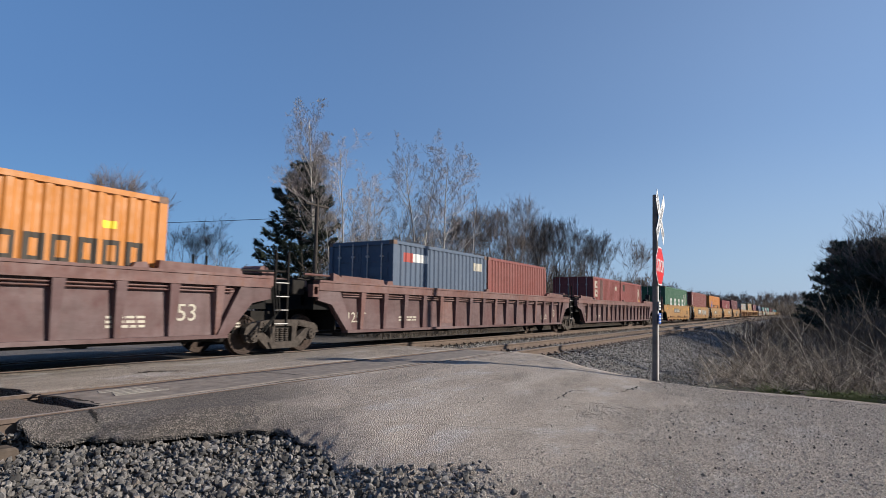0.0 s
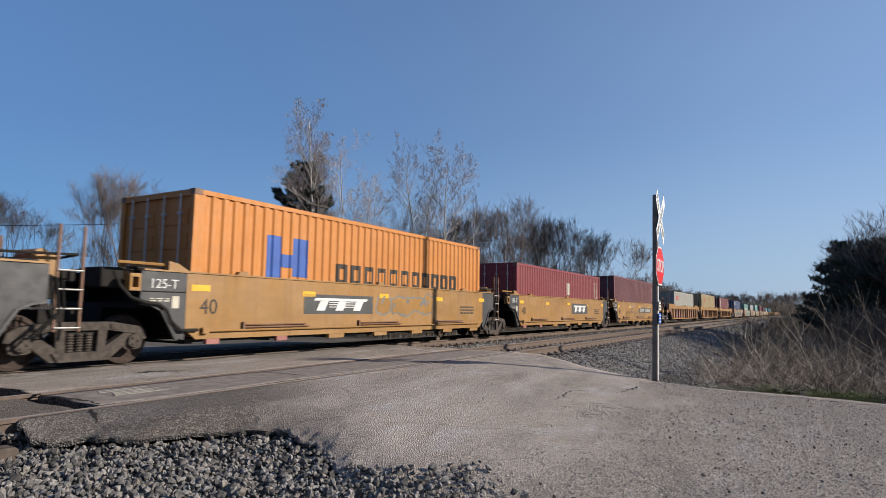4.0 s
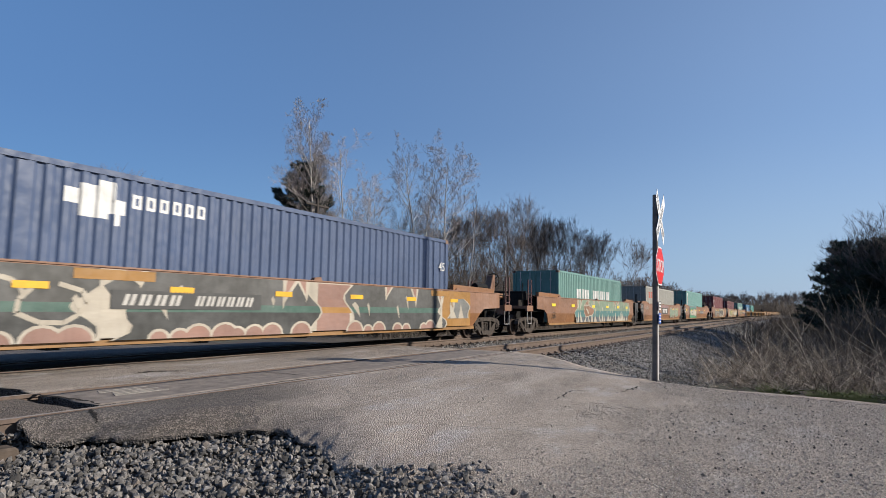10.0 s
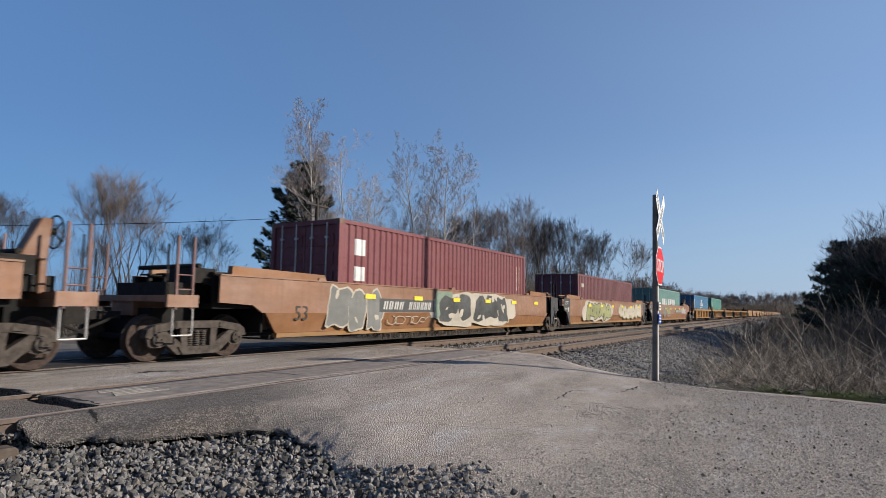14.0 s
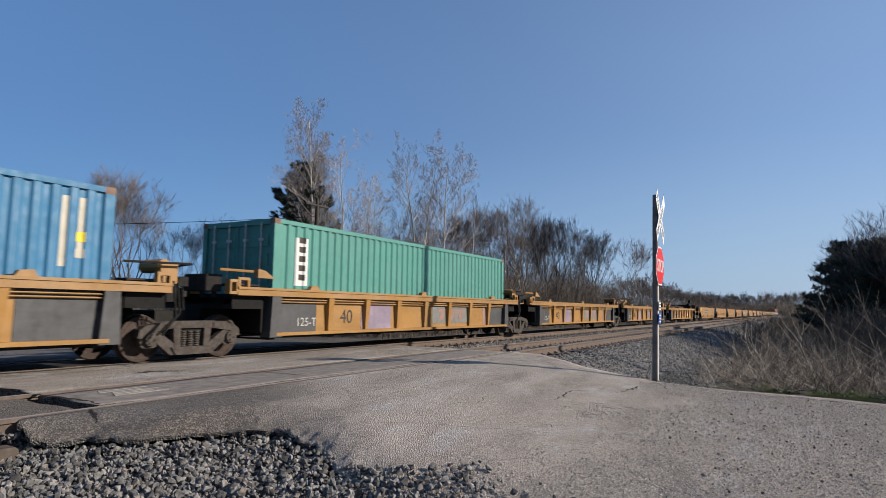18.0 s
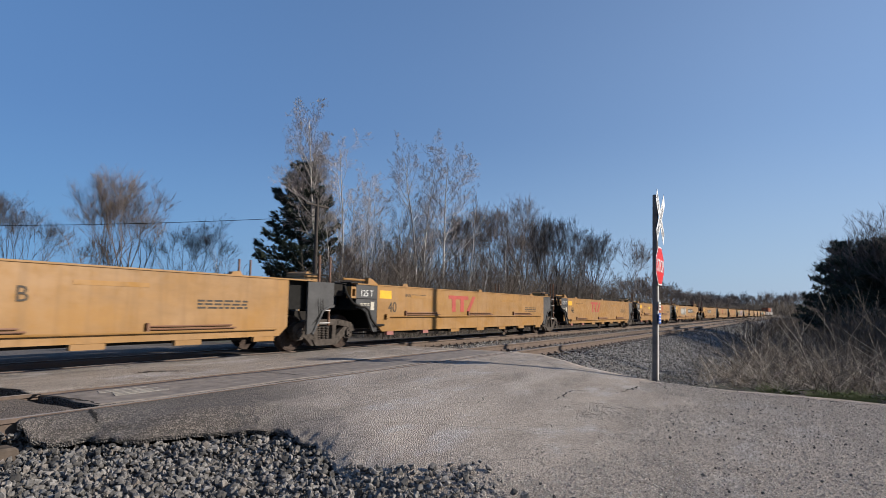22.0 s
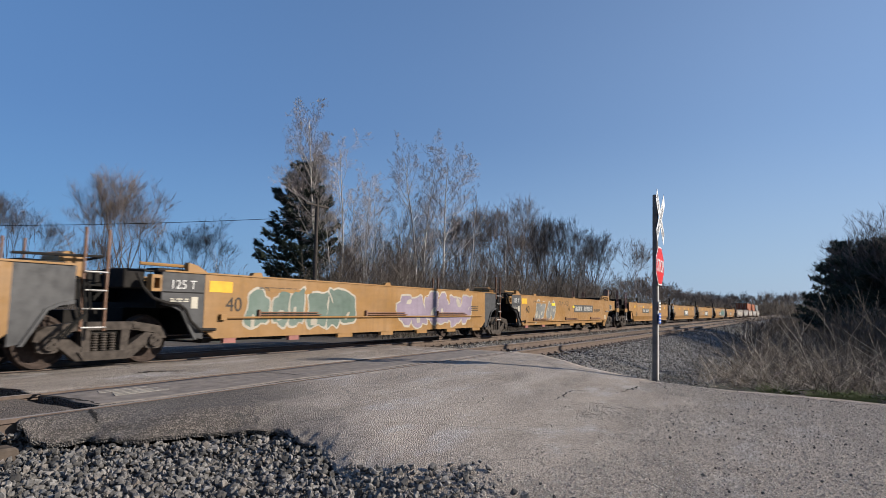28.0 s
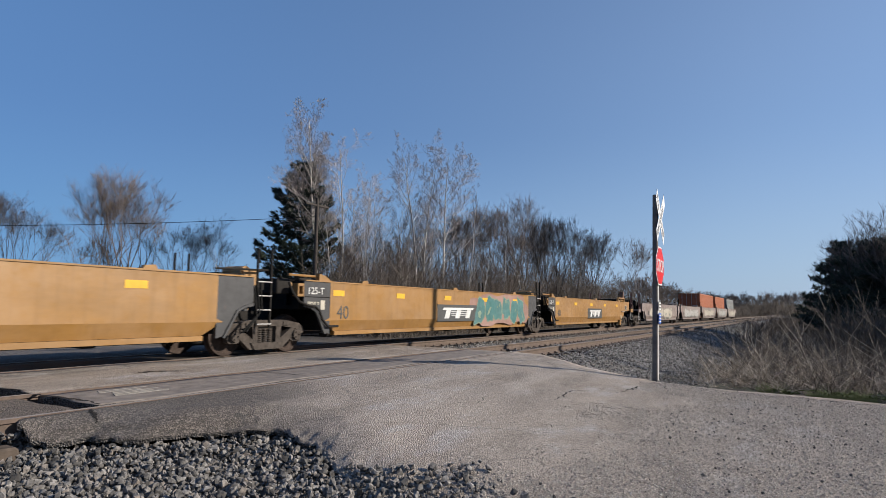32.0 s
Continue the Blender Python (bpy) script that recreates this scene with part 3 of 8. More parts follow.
            placed("brake_hose", "hoses", lambda bm: [tube(bm, (0.02 + 0.09 * k, -1.44, 1.5 - 0.04 * k), (0.1 + 0.07 * k, -1.46, 0.85 + 0.06 * k), 0.022, n=5) for k in range(3)] + [tube(bm, (0.1 + 0.07 * k, -1.46, 0.85 + 0.06 * k), (-0.25 + 0.1 * k, -1.44, 0.52), 0.022, n=5) for k in range(2)], M["black"], car, (xe + 0.02, 0, 0))
        if kind == "A" and nm == "l":
            placed("end_bracket", "socket", lambda bm: (box(bm, -0.2, -0.16, -1.46, -1.3, 1.3, 1.6), box(bm, -0.04, 0.0, -1.46, -1.3, 1.3, 1.6), box(bm, -0.16, -0.04, -1.46, -1.3, 1.3, 1.36), box(bm, -0.16, -0.04, -1.46, -1.3, 1.54, 1.6)), SILL, car, (xe, 0, 0))
            if style in ("smooth", "plainside"):
                placed("air_line", "airline", lambda bm: [tube(bm, (a[0], FACE_Y - a[2], a[1]), (b[0], FACE_Y - b[2], b[1]), 0.03, n=7) for a, b in zip(AIR_LINE, AIR_LINE[1:])], M["under"], car, (xe, 0, 0), label="black air line bent round the wheel arch")
                placed("panel_seam", "seam", lambda bm: box(bm, 0.02, 0.88, FACE_Y - 0.002, FACE_Y + 0.004, 1.285, 1.305), M["black"], car, (xe, 0, 0))
            placed("control_box", "ctrlbox", lambda bm: box(bm, -0.5, -0.1, -1.1, -0.4, 1.35, 1.7), M["under"], car, (xe, 0, 0), bevel=0.02)
            placed("grab_pipe", "grabpipe", lambda bm: (tube(bm, (-0.35, -1.3, top + 0.13), (0.75, -1.3, top + 0.13), 0.03, n=6), tube(bm, (0.7, -1.3, top), (0.7, -1.3, top + 0.13), 0.03, n=6)), SILL, car, (xe, 0, 0))
            placed("guide_wedge", "wedge", lambda bm: prism(bm, [(0.55, top), (1.05, top), (0.75, top + 0.16), (0.55, top + 0.2)], -1.42, -1.3), SILL, car, (xe, 0, 0))
            if style == "amber":
                placed("lifting_lug", "lugb", lambda bm: (box(bm, 0.0, 0.06, -1.47, -1.36, top, top + 0.2), box(bm, 0.24, 0.3, -1.47, -1.36, top, top + 0.2), box(bm, 0.06, 0.24, -1.47, -1.36, top + 0.14, top + 0.2)), SILL, car, (xe, 0, 0))
        if kind == "C":
            o = d * 0.75
            for sg in (-1, 1):
                def rails(bm, sg=sg):
                    y = sg * (HALF - 0.03)
                    for x in (0.0, 0.34):
                        box(bm, x - 0.02, x + 0.02, y - 0.025, y + 0.025, 0.98, 2.35)
                    tube(bm, (0.0, y, 1.35), (0.34, y, 1.35), 0.014, n=5)
                    tube(bm, (0.0, y, 1.62), (0.34, y, 1.62), 0.014, n=5)
                placed("handrail", ("hrail", sg), rails, {"amber": SILL, "brown": M["under"]}.get(style, M["brown_sill"]), car, (xe + o - 0.17, 0, 0))
                placed("step", ("step", sg), lambda bm, sg=sg: (tube(bm, (0, sg * (HALF - 0.05), 0.5), (0.42, sg * (HALF - 0.05), 0.5), 0.016, n=5), tube(bm, (0, sg * (HALF - 0.05), 0.5), (0, sg * (HALF - 0.05), 1.0), 0.016, n=5), tube(bm, (0.42, sg * (HALF - 0.05), 0.5), (0.42, sg * (HALF - 0.05), 1.0), 0.016, n=5)), iron, car, (xe + o - 0.2, 0, 0))
            eb = placed("end_beam", ("beam", d), lambda bm, d=d: box(bm, min(d * 0.5, d * 1.1), max(d * 0.5, d * 1.1), -1.46, 1.46, 1.12, 1.24), SILL, car, (xe, 0, 0))
            placed("draft_sill", ("dsill2", d), lambda bm, d=d: box(bm, min(0, d * 1.05), max(0, d * 1.05), -0.35, 0.35, 0.85, 1.12), SILL, eb)
            for ye in (-1.47, 1.4):
                placed("beam_end", ("bend", d), lambda bm, d=d: box(bm, min(d * 0.45, d * 1.1), max(d * 0.45, d * 1.1), 0, 0.07, 1.02, 1.25), SILL, eb, (0, ye, 0))
            xt = 0.0 if nm == "l" else L
            placed("coupler", ("coupler", d), lambda bm, d=d: (box(bm, min(d * 1.0, d * 1.95), max(d * 1.0, d * 1.95), -0.09, 0.09, 0.78, 0.93), box(bm, min(d * 1.85, d * 2.1), max(d * 1.85, d * 2.1), -0.16, 0.16, 0.7, 1.0), tube(bm, (d * 1.2, -0.35, 0.85), (d * 2.05, -0.3, 0.5), 0.03, n=6)), M["under"], car, (xt, 0, 0))
            placed("end_gear", ("endgear", d), lambda bm, d=d: (box(bm, min(d * 0.1, d * 0.7), max(d * 0.1, d * 0.7), -0.9, 0.8, 1.24, 1.5), box(bm, min(-d * 0.2, d * 0.3), max(-d * 0.2, d * 0.3), -1.1, -0.3, 1.5, 1.8), tube(bm, (d * 0.1, -1.0, 1.85), (d * 0.1, 1.0, 1.85), 0.05, n=8), tube(bm, (d * 0.95, -1.2, 1.2), (d * 0.95, -1.2, 2.2), 0.02, n=5), tube(bm, (d * 0.95, 1.2, 1.2), (d * 0.95, 1.2, 2.2), 0.02, n=5)), M["under"], car, (xe, 0, 0))
            if nm == "r" and style in ("smooth", "plainside"):
                df = placed("data_frame", "dataframe", lambda bm: [box(bm, *q) for q in ((-1.2, -0.74, FACE_Y - 0.006, FACE_Y, 1.14, 1.17), (-1.2, -0.74, FACE_Y - 0.006, FACE_Y, 1.42, 1.45), (-1.2, -1.17, FACE_Y - 0.0064, FACE_Y, 1.1701, 1.4199), (-0.77, -0.74, FACE_Y - 0.0064, FACE_Y, 1.1701, 1.4199))], M["pale_mark"], car, (xe, 0, 0), label="pale painted data frame")
                placed("data_field", "datafield", lambda bm: box(bm, -1.17, -0.77, FACE_Y - 0.004, FACE_Y, 1.17, 1.42), M["panel_dark"], df)
                placed("data_card", "endcard", lambda bm: box(bm, -2.33, -2.12, FACE_Y - 0.004, FACE_Y, 0.6, 0.83), M["off_white"], car, (xe, 0, 0))
                placed("grab_handle", "grabhandle", lambda bm: (tube(bm, (-2.1, FACE_Y - 0.06, 1.06), (-1.6, FACE_Y - 0.06, 1.06), 0.018, n=6), box(bm, -2.13, -2.07, FACE_Y - 0.08, FACE_Y, 1.03, 1.09), box(bm, -1.63, -1.57, FACE_Y - 0.08, FACE_Y, 1.03, 1.09)), M["rail_iron"], car, (xe, 0, 0))
                placed("jacking_pad", "jackpad", lambda bm: (box(bm, -2.75, -2.45, FACE_Y - 0.05, FACE_Y + 0.05, 0.2, 0.46), box(bm, -2.8, -2.4, FACE_Y - 0.08, FACE_Y + 0.05, 0.46, 0.52)), SILL, car, (xe, 0, 0))
            # added black boxes standing in for the shadowed mass at the coupled ends
            placed("draft_housing", ("darkendfill", d), lambda bm, d=d: (box(bm, min(d * 0.05, d * 0.95), max(d * 0.05, d * 0.95), -0.8, 0.8, 0.5, 1.0), box(bm, min(-d * 0.9, d * 0.04), max(-d * 0.9, d * 0.04), -0.7, 0.7, 0.98, 1.5)), M["black"], car, (xe, 0, 0))
            if nm == "r" and style in ("smooth", "plainside"):
                placed("end_frame", "endframe", lambda bm: (prism(bm, [(-2.75, top + 0.03), (-2.62, top + 0.03), (-2.3, top + 0.3), (-2.42, top + 0.3)], -1.42, -1.3), box(bm, -2.4, -1.25, -1.42, -1.3, top + 0.22, top + 0.3), box(bm, -1.25, -1.05, -1.42, -1.3, top + 0.03, top + 0.3), box(bm, -2.1, -1.3, -1.4, -1.33, top + 0.1, top + 0.16)), M["buff_sill"], car, (xe, 0, 0), label="weathered frame over the end of the well")
            if nm == "r" and style not in ("smooth", "plainside"):
                placed("air_reservoir", "tank", lambda bm: (tube(bm, (-0.55, -0.9, 1.9), (0.3, -0.9, 1.9), 0.14, n=14), box(bm, -0.6, -0.5, -1.05, -0.75, 1.66, 1.78), box(bm, 0.1, 0.2, -1.05, -0.75, 1.66, 1.78)), M["black"], car, (xe - 0.45, 0, 0))
            if nm == "r":
                def brake_wheel(bm):
                    n, R = 20, 0.27
                    for i in range(n):
                        t0, t1 = 2 * math.pi * i / n, 2 * math.pi * (i + 1) / n
                        tube(bm, (0.12, R * math.cos(t0), R * math.sin(t0)), (0.12, R * math.cos(t1), R * math.sin(t1)), 0.016, n=5, caps=False)
                    for i in range(5):
                        t = 2 * math.pi * i / 5
                        tube(bm, (0.1, 0, 0), (0.12, R * math.cos(t), R * math.sin(t)), 0.012, n=4)
                    tube(bm, (-0.05, 0, 0), (0.13, 0, 0), 0.05, n=10)
                placed("brake_wheel", "brakewheel", brake_wheel, M["black"] if style != "amber" else M["rusty_orange"], car, (xe + 0.55, -0.85, 2.22), 0, "hand brake wheel")
                placed("brake_housing", "brakehouse", lambda bm: (prism(bm, [(0.0, 1.75), (0.42, 1.75), (0.46, 2.42), (0.3, 2.42)], -1.0, -0.7), box(bm, 0.33, 0.45, -0.95, -0.75, 1.2, 1.76)), M["rusty_orange"] if style in ("smooth", "plainside", "rust") else M["under"], car, (xe + 0.1, 0, 0), bevel=0.02)
    if first:
        add_truck(car, 0.0)
    add_truck(car, L)
    MOVING.append((car, s0, TRACK_Y, 0.0))
    return car


# ---------------------------------------------------------------- the train: containers
def corrugated(bm, x0, x1, z0, z1, y, sg, pitch=0.278, depth=0.036):
    """A side sheet folded into upright ridges."""
    n = round((x1 - x0) / pitch)
    p = (x1 - x0) / n
    xs = []
    for i in range(n):
        a = x0 + i * p
        xs += [(a, 0.0), (a + p * 0.36, 0.0), (a + p * 0.52, depth), (a + p * 0.84, depth)]
    xs.append((x1, 0.0))
    lo = [bm.verts.new((x, y - sg * d, z0)) for x, d in xs]
    hi = [bm.verts.new((x, y - sg * d, z1)) for x, d in xs]
    for i in range(len(xs) - 1):
        bm.faces.new((lo[i], lo[i + 1], hi[i + 1], hi[i]))


def container(s, length, height, paint, label, posts=None, pitch=0.278):
    """Freight container: corrugated sides, roof, doors with lock rods, posts, rails and corner castings."""
    c = new("freight_container")
    tagged(c, label, "container", "containers on the train")
    P = M[paint]
    W = 1.219
    key = (round(length, 2), height, bool(posts))
    inner = [0.17] + ([0.76, 0.9, length - 0.9, length - 0.76] if posts else []) + [length - 0.17]
    for sg in (-1, 1):
        y = sg * W

        def sheet(bm):
            for k in range(0, len(inner), 2):
                corrugated(bm, inner[k], inner[k + 1], 0.15, height - 0.1, y - sg * 0.012, sg, pitch)
        placed("side_panel", ("sheet", key, sg, pitch), sheet, P, c)
        placed("top_rail", ("trail", key, sg), lambda bm: box(bm, 0.16, length - 0.16, min(y, y - sg * 0.07), max(y, y - sg * 0.07), height - 0.1, height - 0.005), P, c)
        placed("bottom_rail", ("brail", key, sg), lambda bm: box(bm, 0.16, length - 0.16, min(y, y - sg * 0.07), max(y, y - sg * 0.07), 0.02, 0.15), P, c)
        for x in [0.0, length - 0.17] + ([0.76, length - 0.9] if posts else []):
            placed("corner_post", ("post", height, sg), lambda bm: box(bm, 0, 0.17, min(y, y - sg * 0.13), max(y, y - sg * 0.13), 0.12, height - 0.12), P, c, (x, 0, 0))
        for x in (0.0, length - 0.18):
            for z in (0.0, height - 0.12):
                placed("corner_casting", ("casting", sg), lambda bm: (box(bm, 0, 0.18, min(y + sg * 0.004, y - sg * 0.16), max(y + sg * 0.004, y - sg * 0.16), 0, 0.122), box(bm, 0.05, 0.13, min(y + sg * 0.008, y), max(y + sg * 0.008, y), 0.035, 0.085)), M["casting"], c, (x, 0, z))
    placed("roof", ("roof", key), lambda bm: [box(bm, 0.1 + (length - 0.2) * i / 24, 0.1 + (length - 0.2) * (i + 0.8) / 24, -1.15, 1.15, height - 0.04, height - 0.018) for i in range(24)] + [box(bm, 0.1, length - 0.1, -1.15, 1.15, height - 0.06, height - 0.0405)], P, c)
    for k in (-1, 1):
        d = placed("door", ("door", height, k), lambda bm: (box(bm, 0.05, 0.09, min(k * 0.01, k * 1.09), max(k * 0.01, k * 1.09), 0.16, height - 0.13)), P, c)
        for i in range(5):
            placed("door_rib", ("doorrib", height, k, i), lambda bm: box(bm, 0.03, 0.051, min(k * 0.1, k * 1.0), max(k * 0.1, k * 1.0), 0.25 + (height - 0.45) * i / 5, 0.25 + (height - 0.45) * (i + 0.62) / 5), P, d)
        for y in (0.28, 0.8):
            placed("lock_rod", ("rod", height), lambda bm: (tube(bm, (-0.01, 0, 0.1), (-0.01, 0, height - 0.08), 0.019, n=6), box(bm, -0.03, 0.04, -0.05, 0.05, 0.9, 0.96), box(bm, -0.03, 0.04, -0.05, 0.05, height - 0.5, height - 0.44)), M["rail_iron"], d, (0, k * y, 0))
    placed("header_beam", ("head", height), lambda bm: box(bm, 0.0, 0.12, -1.09, 1.09, height - 0.13, height - 0.01), P, c)
    placed("door_sill", ("dsill",), lambda bm: box(bm, 0.0, 0.12, -1.09, 1.09, 0.02, 0.16), P, c)

    def endwall(bm):
        n = 9
        p = 2.1 / n
        pts = []
        for i in range(n):
            a = -1.05 + i * p
            pts += [(a, 0), (a + p * 0.45, 0), (a + p * 0.6, 0.04), (a + p * 0.85, 0.04)]
        pts.append((1.05, 0))
        lo = [bm.verts.new((length - 0.03 - d, y, 0.15)) for y, d in pts]
        hi = [bm.verts.new((length - 0.03 - d, y, height - 0.12)) for y, d in pts]
        for i in range(len(pts) - 1):
            bm.faces.new((lo[i], lo[i + 1], hi[i + 1], hi[i]))
    placed("end_wall", ("endwall", key), endwall, P, c)
    placed("floor", ("cfloor", key), lambda bm: box(bm, 0.1, length - 0.1, -1.14, 1.14, 0.03, 0.13), M["under"], c)
    MOVING.append((c, s, TRACK_Y, 0.45))
    return c


# ---------------------------------------------------------------- the train: its make-up
SETS = [
    ("brown", [-9.7, 10.0, 29.7, 49.3]),
    ("smooth", [53.6, 69.2, 84.9, 100.4, 116.0, 131.5]),
    ("buff", [135.4, 155.0, 174.9, 195.0]),
    ("rust", [199.0, 218.9]),
    ("rust", [223.0, 242.6, 262.1, 281.9]),
    ("rust", [285.65, 305.3, 325.0, 345.0]),
    ("amber", [349.05, 364.9, 380.6, 396.5, 412.6, 428.3]),
    ("smooth", [432.6, 448.1, 463.75, 479.55, 494.6, 510.45]),
    ("smooth", [514.7, 529.8, 545.6, 561.7, 577.0, 592.95]),
    ("plainside", [596.95, 612.7, 628.6, 644.7, 660.5, 676.1]),
    ("pale", [680.3, 696.8, 711.8, 727.2, 742.8, 758.0]),
]
CARS = []
for style, js in SETS:
    for i in range(len(js) - 1):
        CARS.append(well_car(js[i], js[i + 1], style, "C" if i == 0 else "A", "C" if i == len(js) - 2 else "A", i == 0, lift=0.25 if (js[0], i) in ((432.6, 1), (432.6, 3), (514.7, 1), (514.7, 3)) else 0.0))

H8, H9 = 2.6, 2.9
BOXES = {}
for key, s, ln, h, paint, label, posts in (
    ("orange_a", -5.35, 12.19, H8, "c_orange", "bright orange corrugated freight container with dark company lettering blocks", None),
    ("slate", 14.1, 6.06, H8, "c_slate", "slate-blue twenty-foot freight container, faded", None),
    ("rust_a", 20.3, 6.06, H8, "c_rust", "rust-red twenty-foot freight container", None),
    ("red_g", 33.95, 6.06, H8, "c_red", "red twenty-foot freight container with pale tall marks", None),
    ("red_h", 40.15, 6.06, H8, "c_red", "red twenty-foot freight container with small black badge", None),
    ("green", 55.7, 12.19, H9, "c_green", "dark green forty-foot freight container with big white blocks", None),
    ("wine_a", 71.2, 12.19, H9, "c_rust", "dull red forty-foot freight container with white mark", None),
    ("orange_b", 86.8, 12.19, H9, "c_orange", "orange forty-foot freight container with blue emblem", None),
    ("crimson", 102.4, 12.19, H8, "c_crimson", "crimson forty-foot freight container", None),
    ("maroon", 117.85, 12.19, H9, "c_maroon", "maroon forty-foot freight container with white stripes", None),
    ("cream_a", 139.6, 12.19, H8, "c_cream", "cream-white freight container with red mark", None),
    ("sand", 158.5, 13.72, H9, "c_sand", "sand-yellow forty-five-foot freight container", 1),
    ("wine_b", 178.2, 13.72, H9, "c_wine", "wine-red forty-five-foot freight container", 1),
    ("navy", 202.05, 13.72, H9, "c_navy", "navy-blue forty-five-foot freight container with white emblem", 1),
    ("teal_a", 226.6, 12.19, H8, "c_teal", "teal-green freight container with white lettering blocks", None),
    ("cream_b", 246.3, 12.19, H8, "c_cream", "grey-white freight container with red mark", None),
    ("mint", 265.95, 12.19, H9, "c_mint", "mint-green freight container with upright white panel", None),
    ("wine_c", 289.6, 12.19, H9, "c_wine", "wine-red freight container with two white labels", None),
    ("wine_d", 309.0, 12.19, H8, "c_maroon", "maroon freight container, dusty", None),
    ("teal_b", 329.0, 12.19, H8, "c_teal", "teal freight container with white lettering blocks", None),
    ("azure", 350.95, 12.19, H8, "c_azure", "bright blue freight container with white emblem", None),
    ("sea", 366.8, 12.19, H8, "c_sea", "sea-green freight container with upright white panel", None),
    ("orange_c", 712.9, 13.2, H9, "c_brick", "plain brick-orange corrugated freight container", None),
    ("orange_d", 728.6, 12.19, H9, "c_brick", "plain brick-orange corrugated freight container", None),
    ("grey", 744.6, 12.19, H9, "c_grey", "light grey freight container", None),
):
    BOXES[key] = container(s, ln, h, paint, label, posts)


# ---------------------------------------------------------------- markings on the cars
FACE = -HALF - 0.001
INSET = -(HALF - 0.15) - 0.001


def plate(car, x0, x1, z0, z1, y=FACE, slant=0.06):
    """Dark stencil panel with pale bars in place of the reporting marks."""
    p = patch("mark_panel", x0, x1, z0, z1, y, M["panel_dark"], car, "dark panel with pale bars")
    bm = bmesh.new()
    h, w = (z1 - z0) * 0.2, x1 - x0
    for a, b, n in ((0.06, 0.42, 4), (0.5, 0.94, 6)):
        pitch = (b - a) * w / n
        for k in range(n):
            q = x0 + a * w + k * pitch
            bars(bm, q, q + pitch * 0.84, z0 + h, z1 - h, y - 0.0045, 2, 0.66, slant)
    part("bar_lettering", bm, M["pale_mark"], p)["kind"] = "stuff"


def emblem(car, x0, x1, z0, z1, y=FACE, ink="white", back="panel_dark"):
    """Dark panel with a plain white winged shape, three uprights under one bar."""
    p = patch("emblem_panel", x0, x1, z0, z1, y, M[back], car, "dark panel with a plain pale emblem")
    bm = bmesh.new()
    w, h = x1 - x0, z1 - z0
    a, b = x0 + w * 0.1, x0 + w * 0.9
    prism(bm, [(a + w * 0.02, z0 + h * 0.68), (b - w * 0.02, z0 + h * 0.68), (b + w * 0.02, z0 + h * 0.82), (a + w * 0.05, z0 + h * 0.82)], y - 0.009, y - 0.0045)
    for k in (0.2, 0.46, 0.72):
        c = x0 + w * k
        prism(bm, [(c - w * 0.04, z0 + h * 0.17), (c + w * 0.07, z0 + h * 0.17), (c + w * 0.12, z0 + h * 0.67), (c + w * 0.01, z0 + h * 0.67)], y - 0.009, y - 0.0045)
    for k in (0.34, 0.46, 0.58):
        box(bm, x0 + w * 0.33, x0 + w * 0.74, y - 0.0088, y - 0.0045, z0 + h * k, z0 + h * (k + 0.045))
    part("emblem_shape", bm, M[ink], p)


def red_emblem(car, x0, x1, z0, z1, y=FACE):
    bm = bmesh.new()
    w, h = x1 - x0, z1 - z0
    box(bm, x0, x0 + w * 0.72, y - 0.004, y, z1 - h * 0.22, z1)
    for k in (0.12, 0.42):
        box(bm, x0 + w * k, x0 + w * (k + 0.13), y - 0.0042, y, z0, z1 - h * 0.2)
    prism(bm, [(x0 + w * 0.64, z0), (x0 + w * 0.76, z0), (x0 + w, z1), (x0 + w * 0.88, z1)], y - 0.0044, y)
    part("emblem_shape", bm, M["logo_red"], car, "plain red emblem")


def number(car, text, x, z, size, mat="stencil", y=FACE):
    write(text, size * 1.38, M[mat], car, x, y - 0.003, z, "number")


def reflector(car, x, z, w=0.42, h=0.12, y=FACE, mat="reflect"):
    patch("reflector", x, x + w, z, z + h, y, M[mat], car, "yellow reflective plate")


def small_rows(car, x0, x1, z0, z1, y=FACE, rows=3, mat="stencil"):
    """Rows of small print that cannot be read."""
    bm = bmesh.new()
    rnd = random.Random(int((x0 + z0) * 100))
    h = (z1 - z0) / rows
    for r in range(rows):
        x = x0
        while x < x1 - 0.05:
            w = rnd.uniform(0.06, 0.22)
            box(bm, x, min(x + w, x1), y - 0.003, y, z0 + r * h, z0 + r * h + h * 0.55)
            x += w + 0.04
    ob = part("small_print", bm, M[mat], car)
    ob["kind"] = "stuff"


def clamp_shape(pts, z0, z1):
    return [(x, min(z1, max(z0, z))) for x, z in pts]


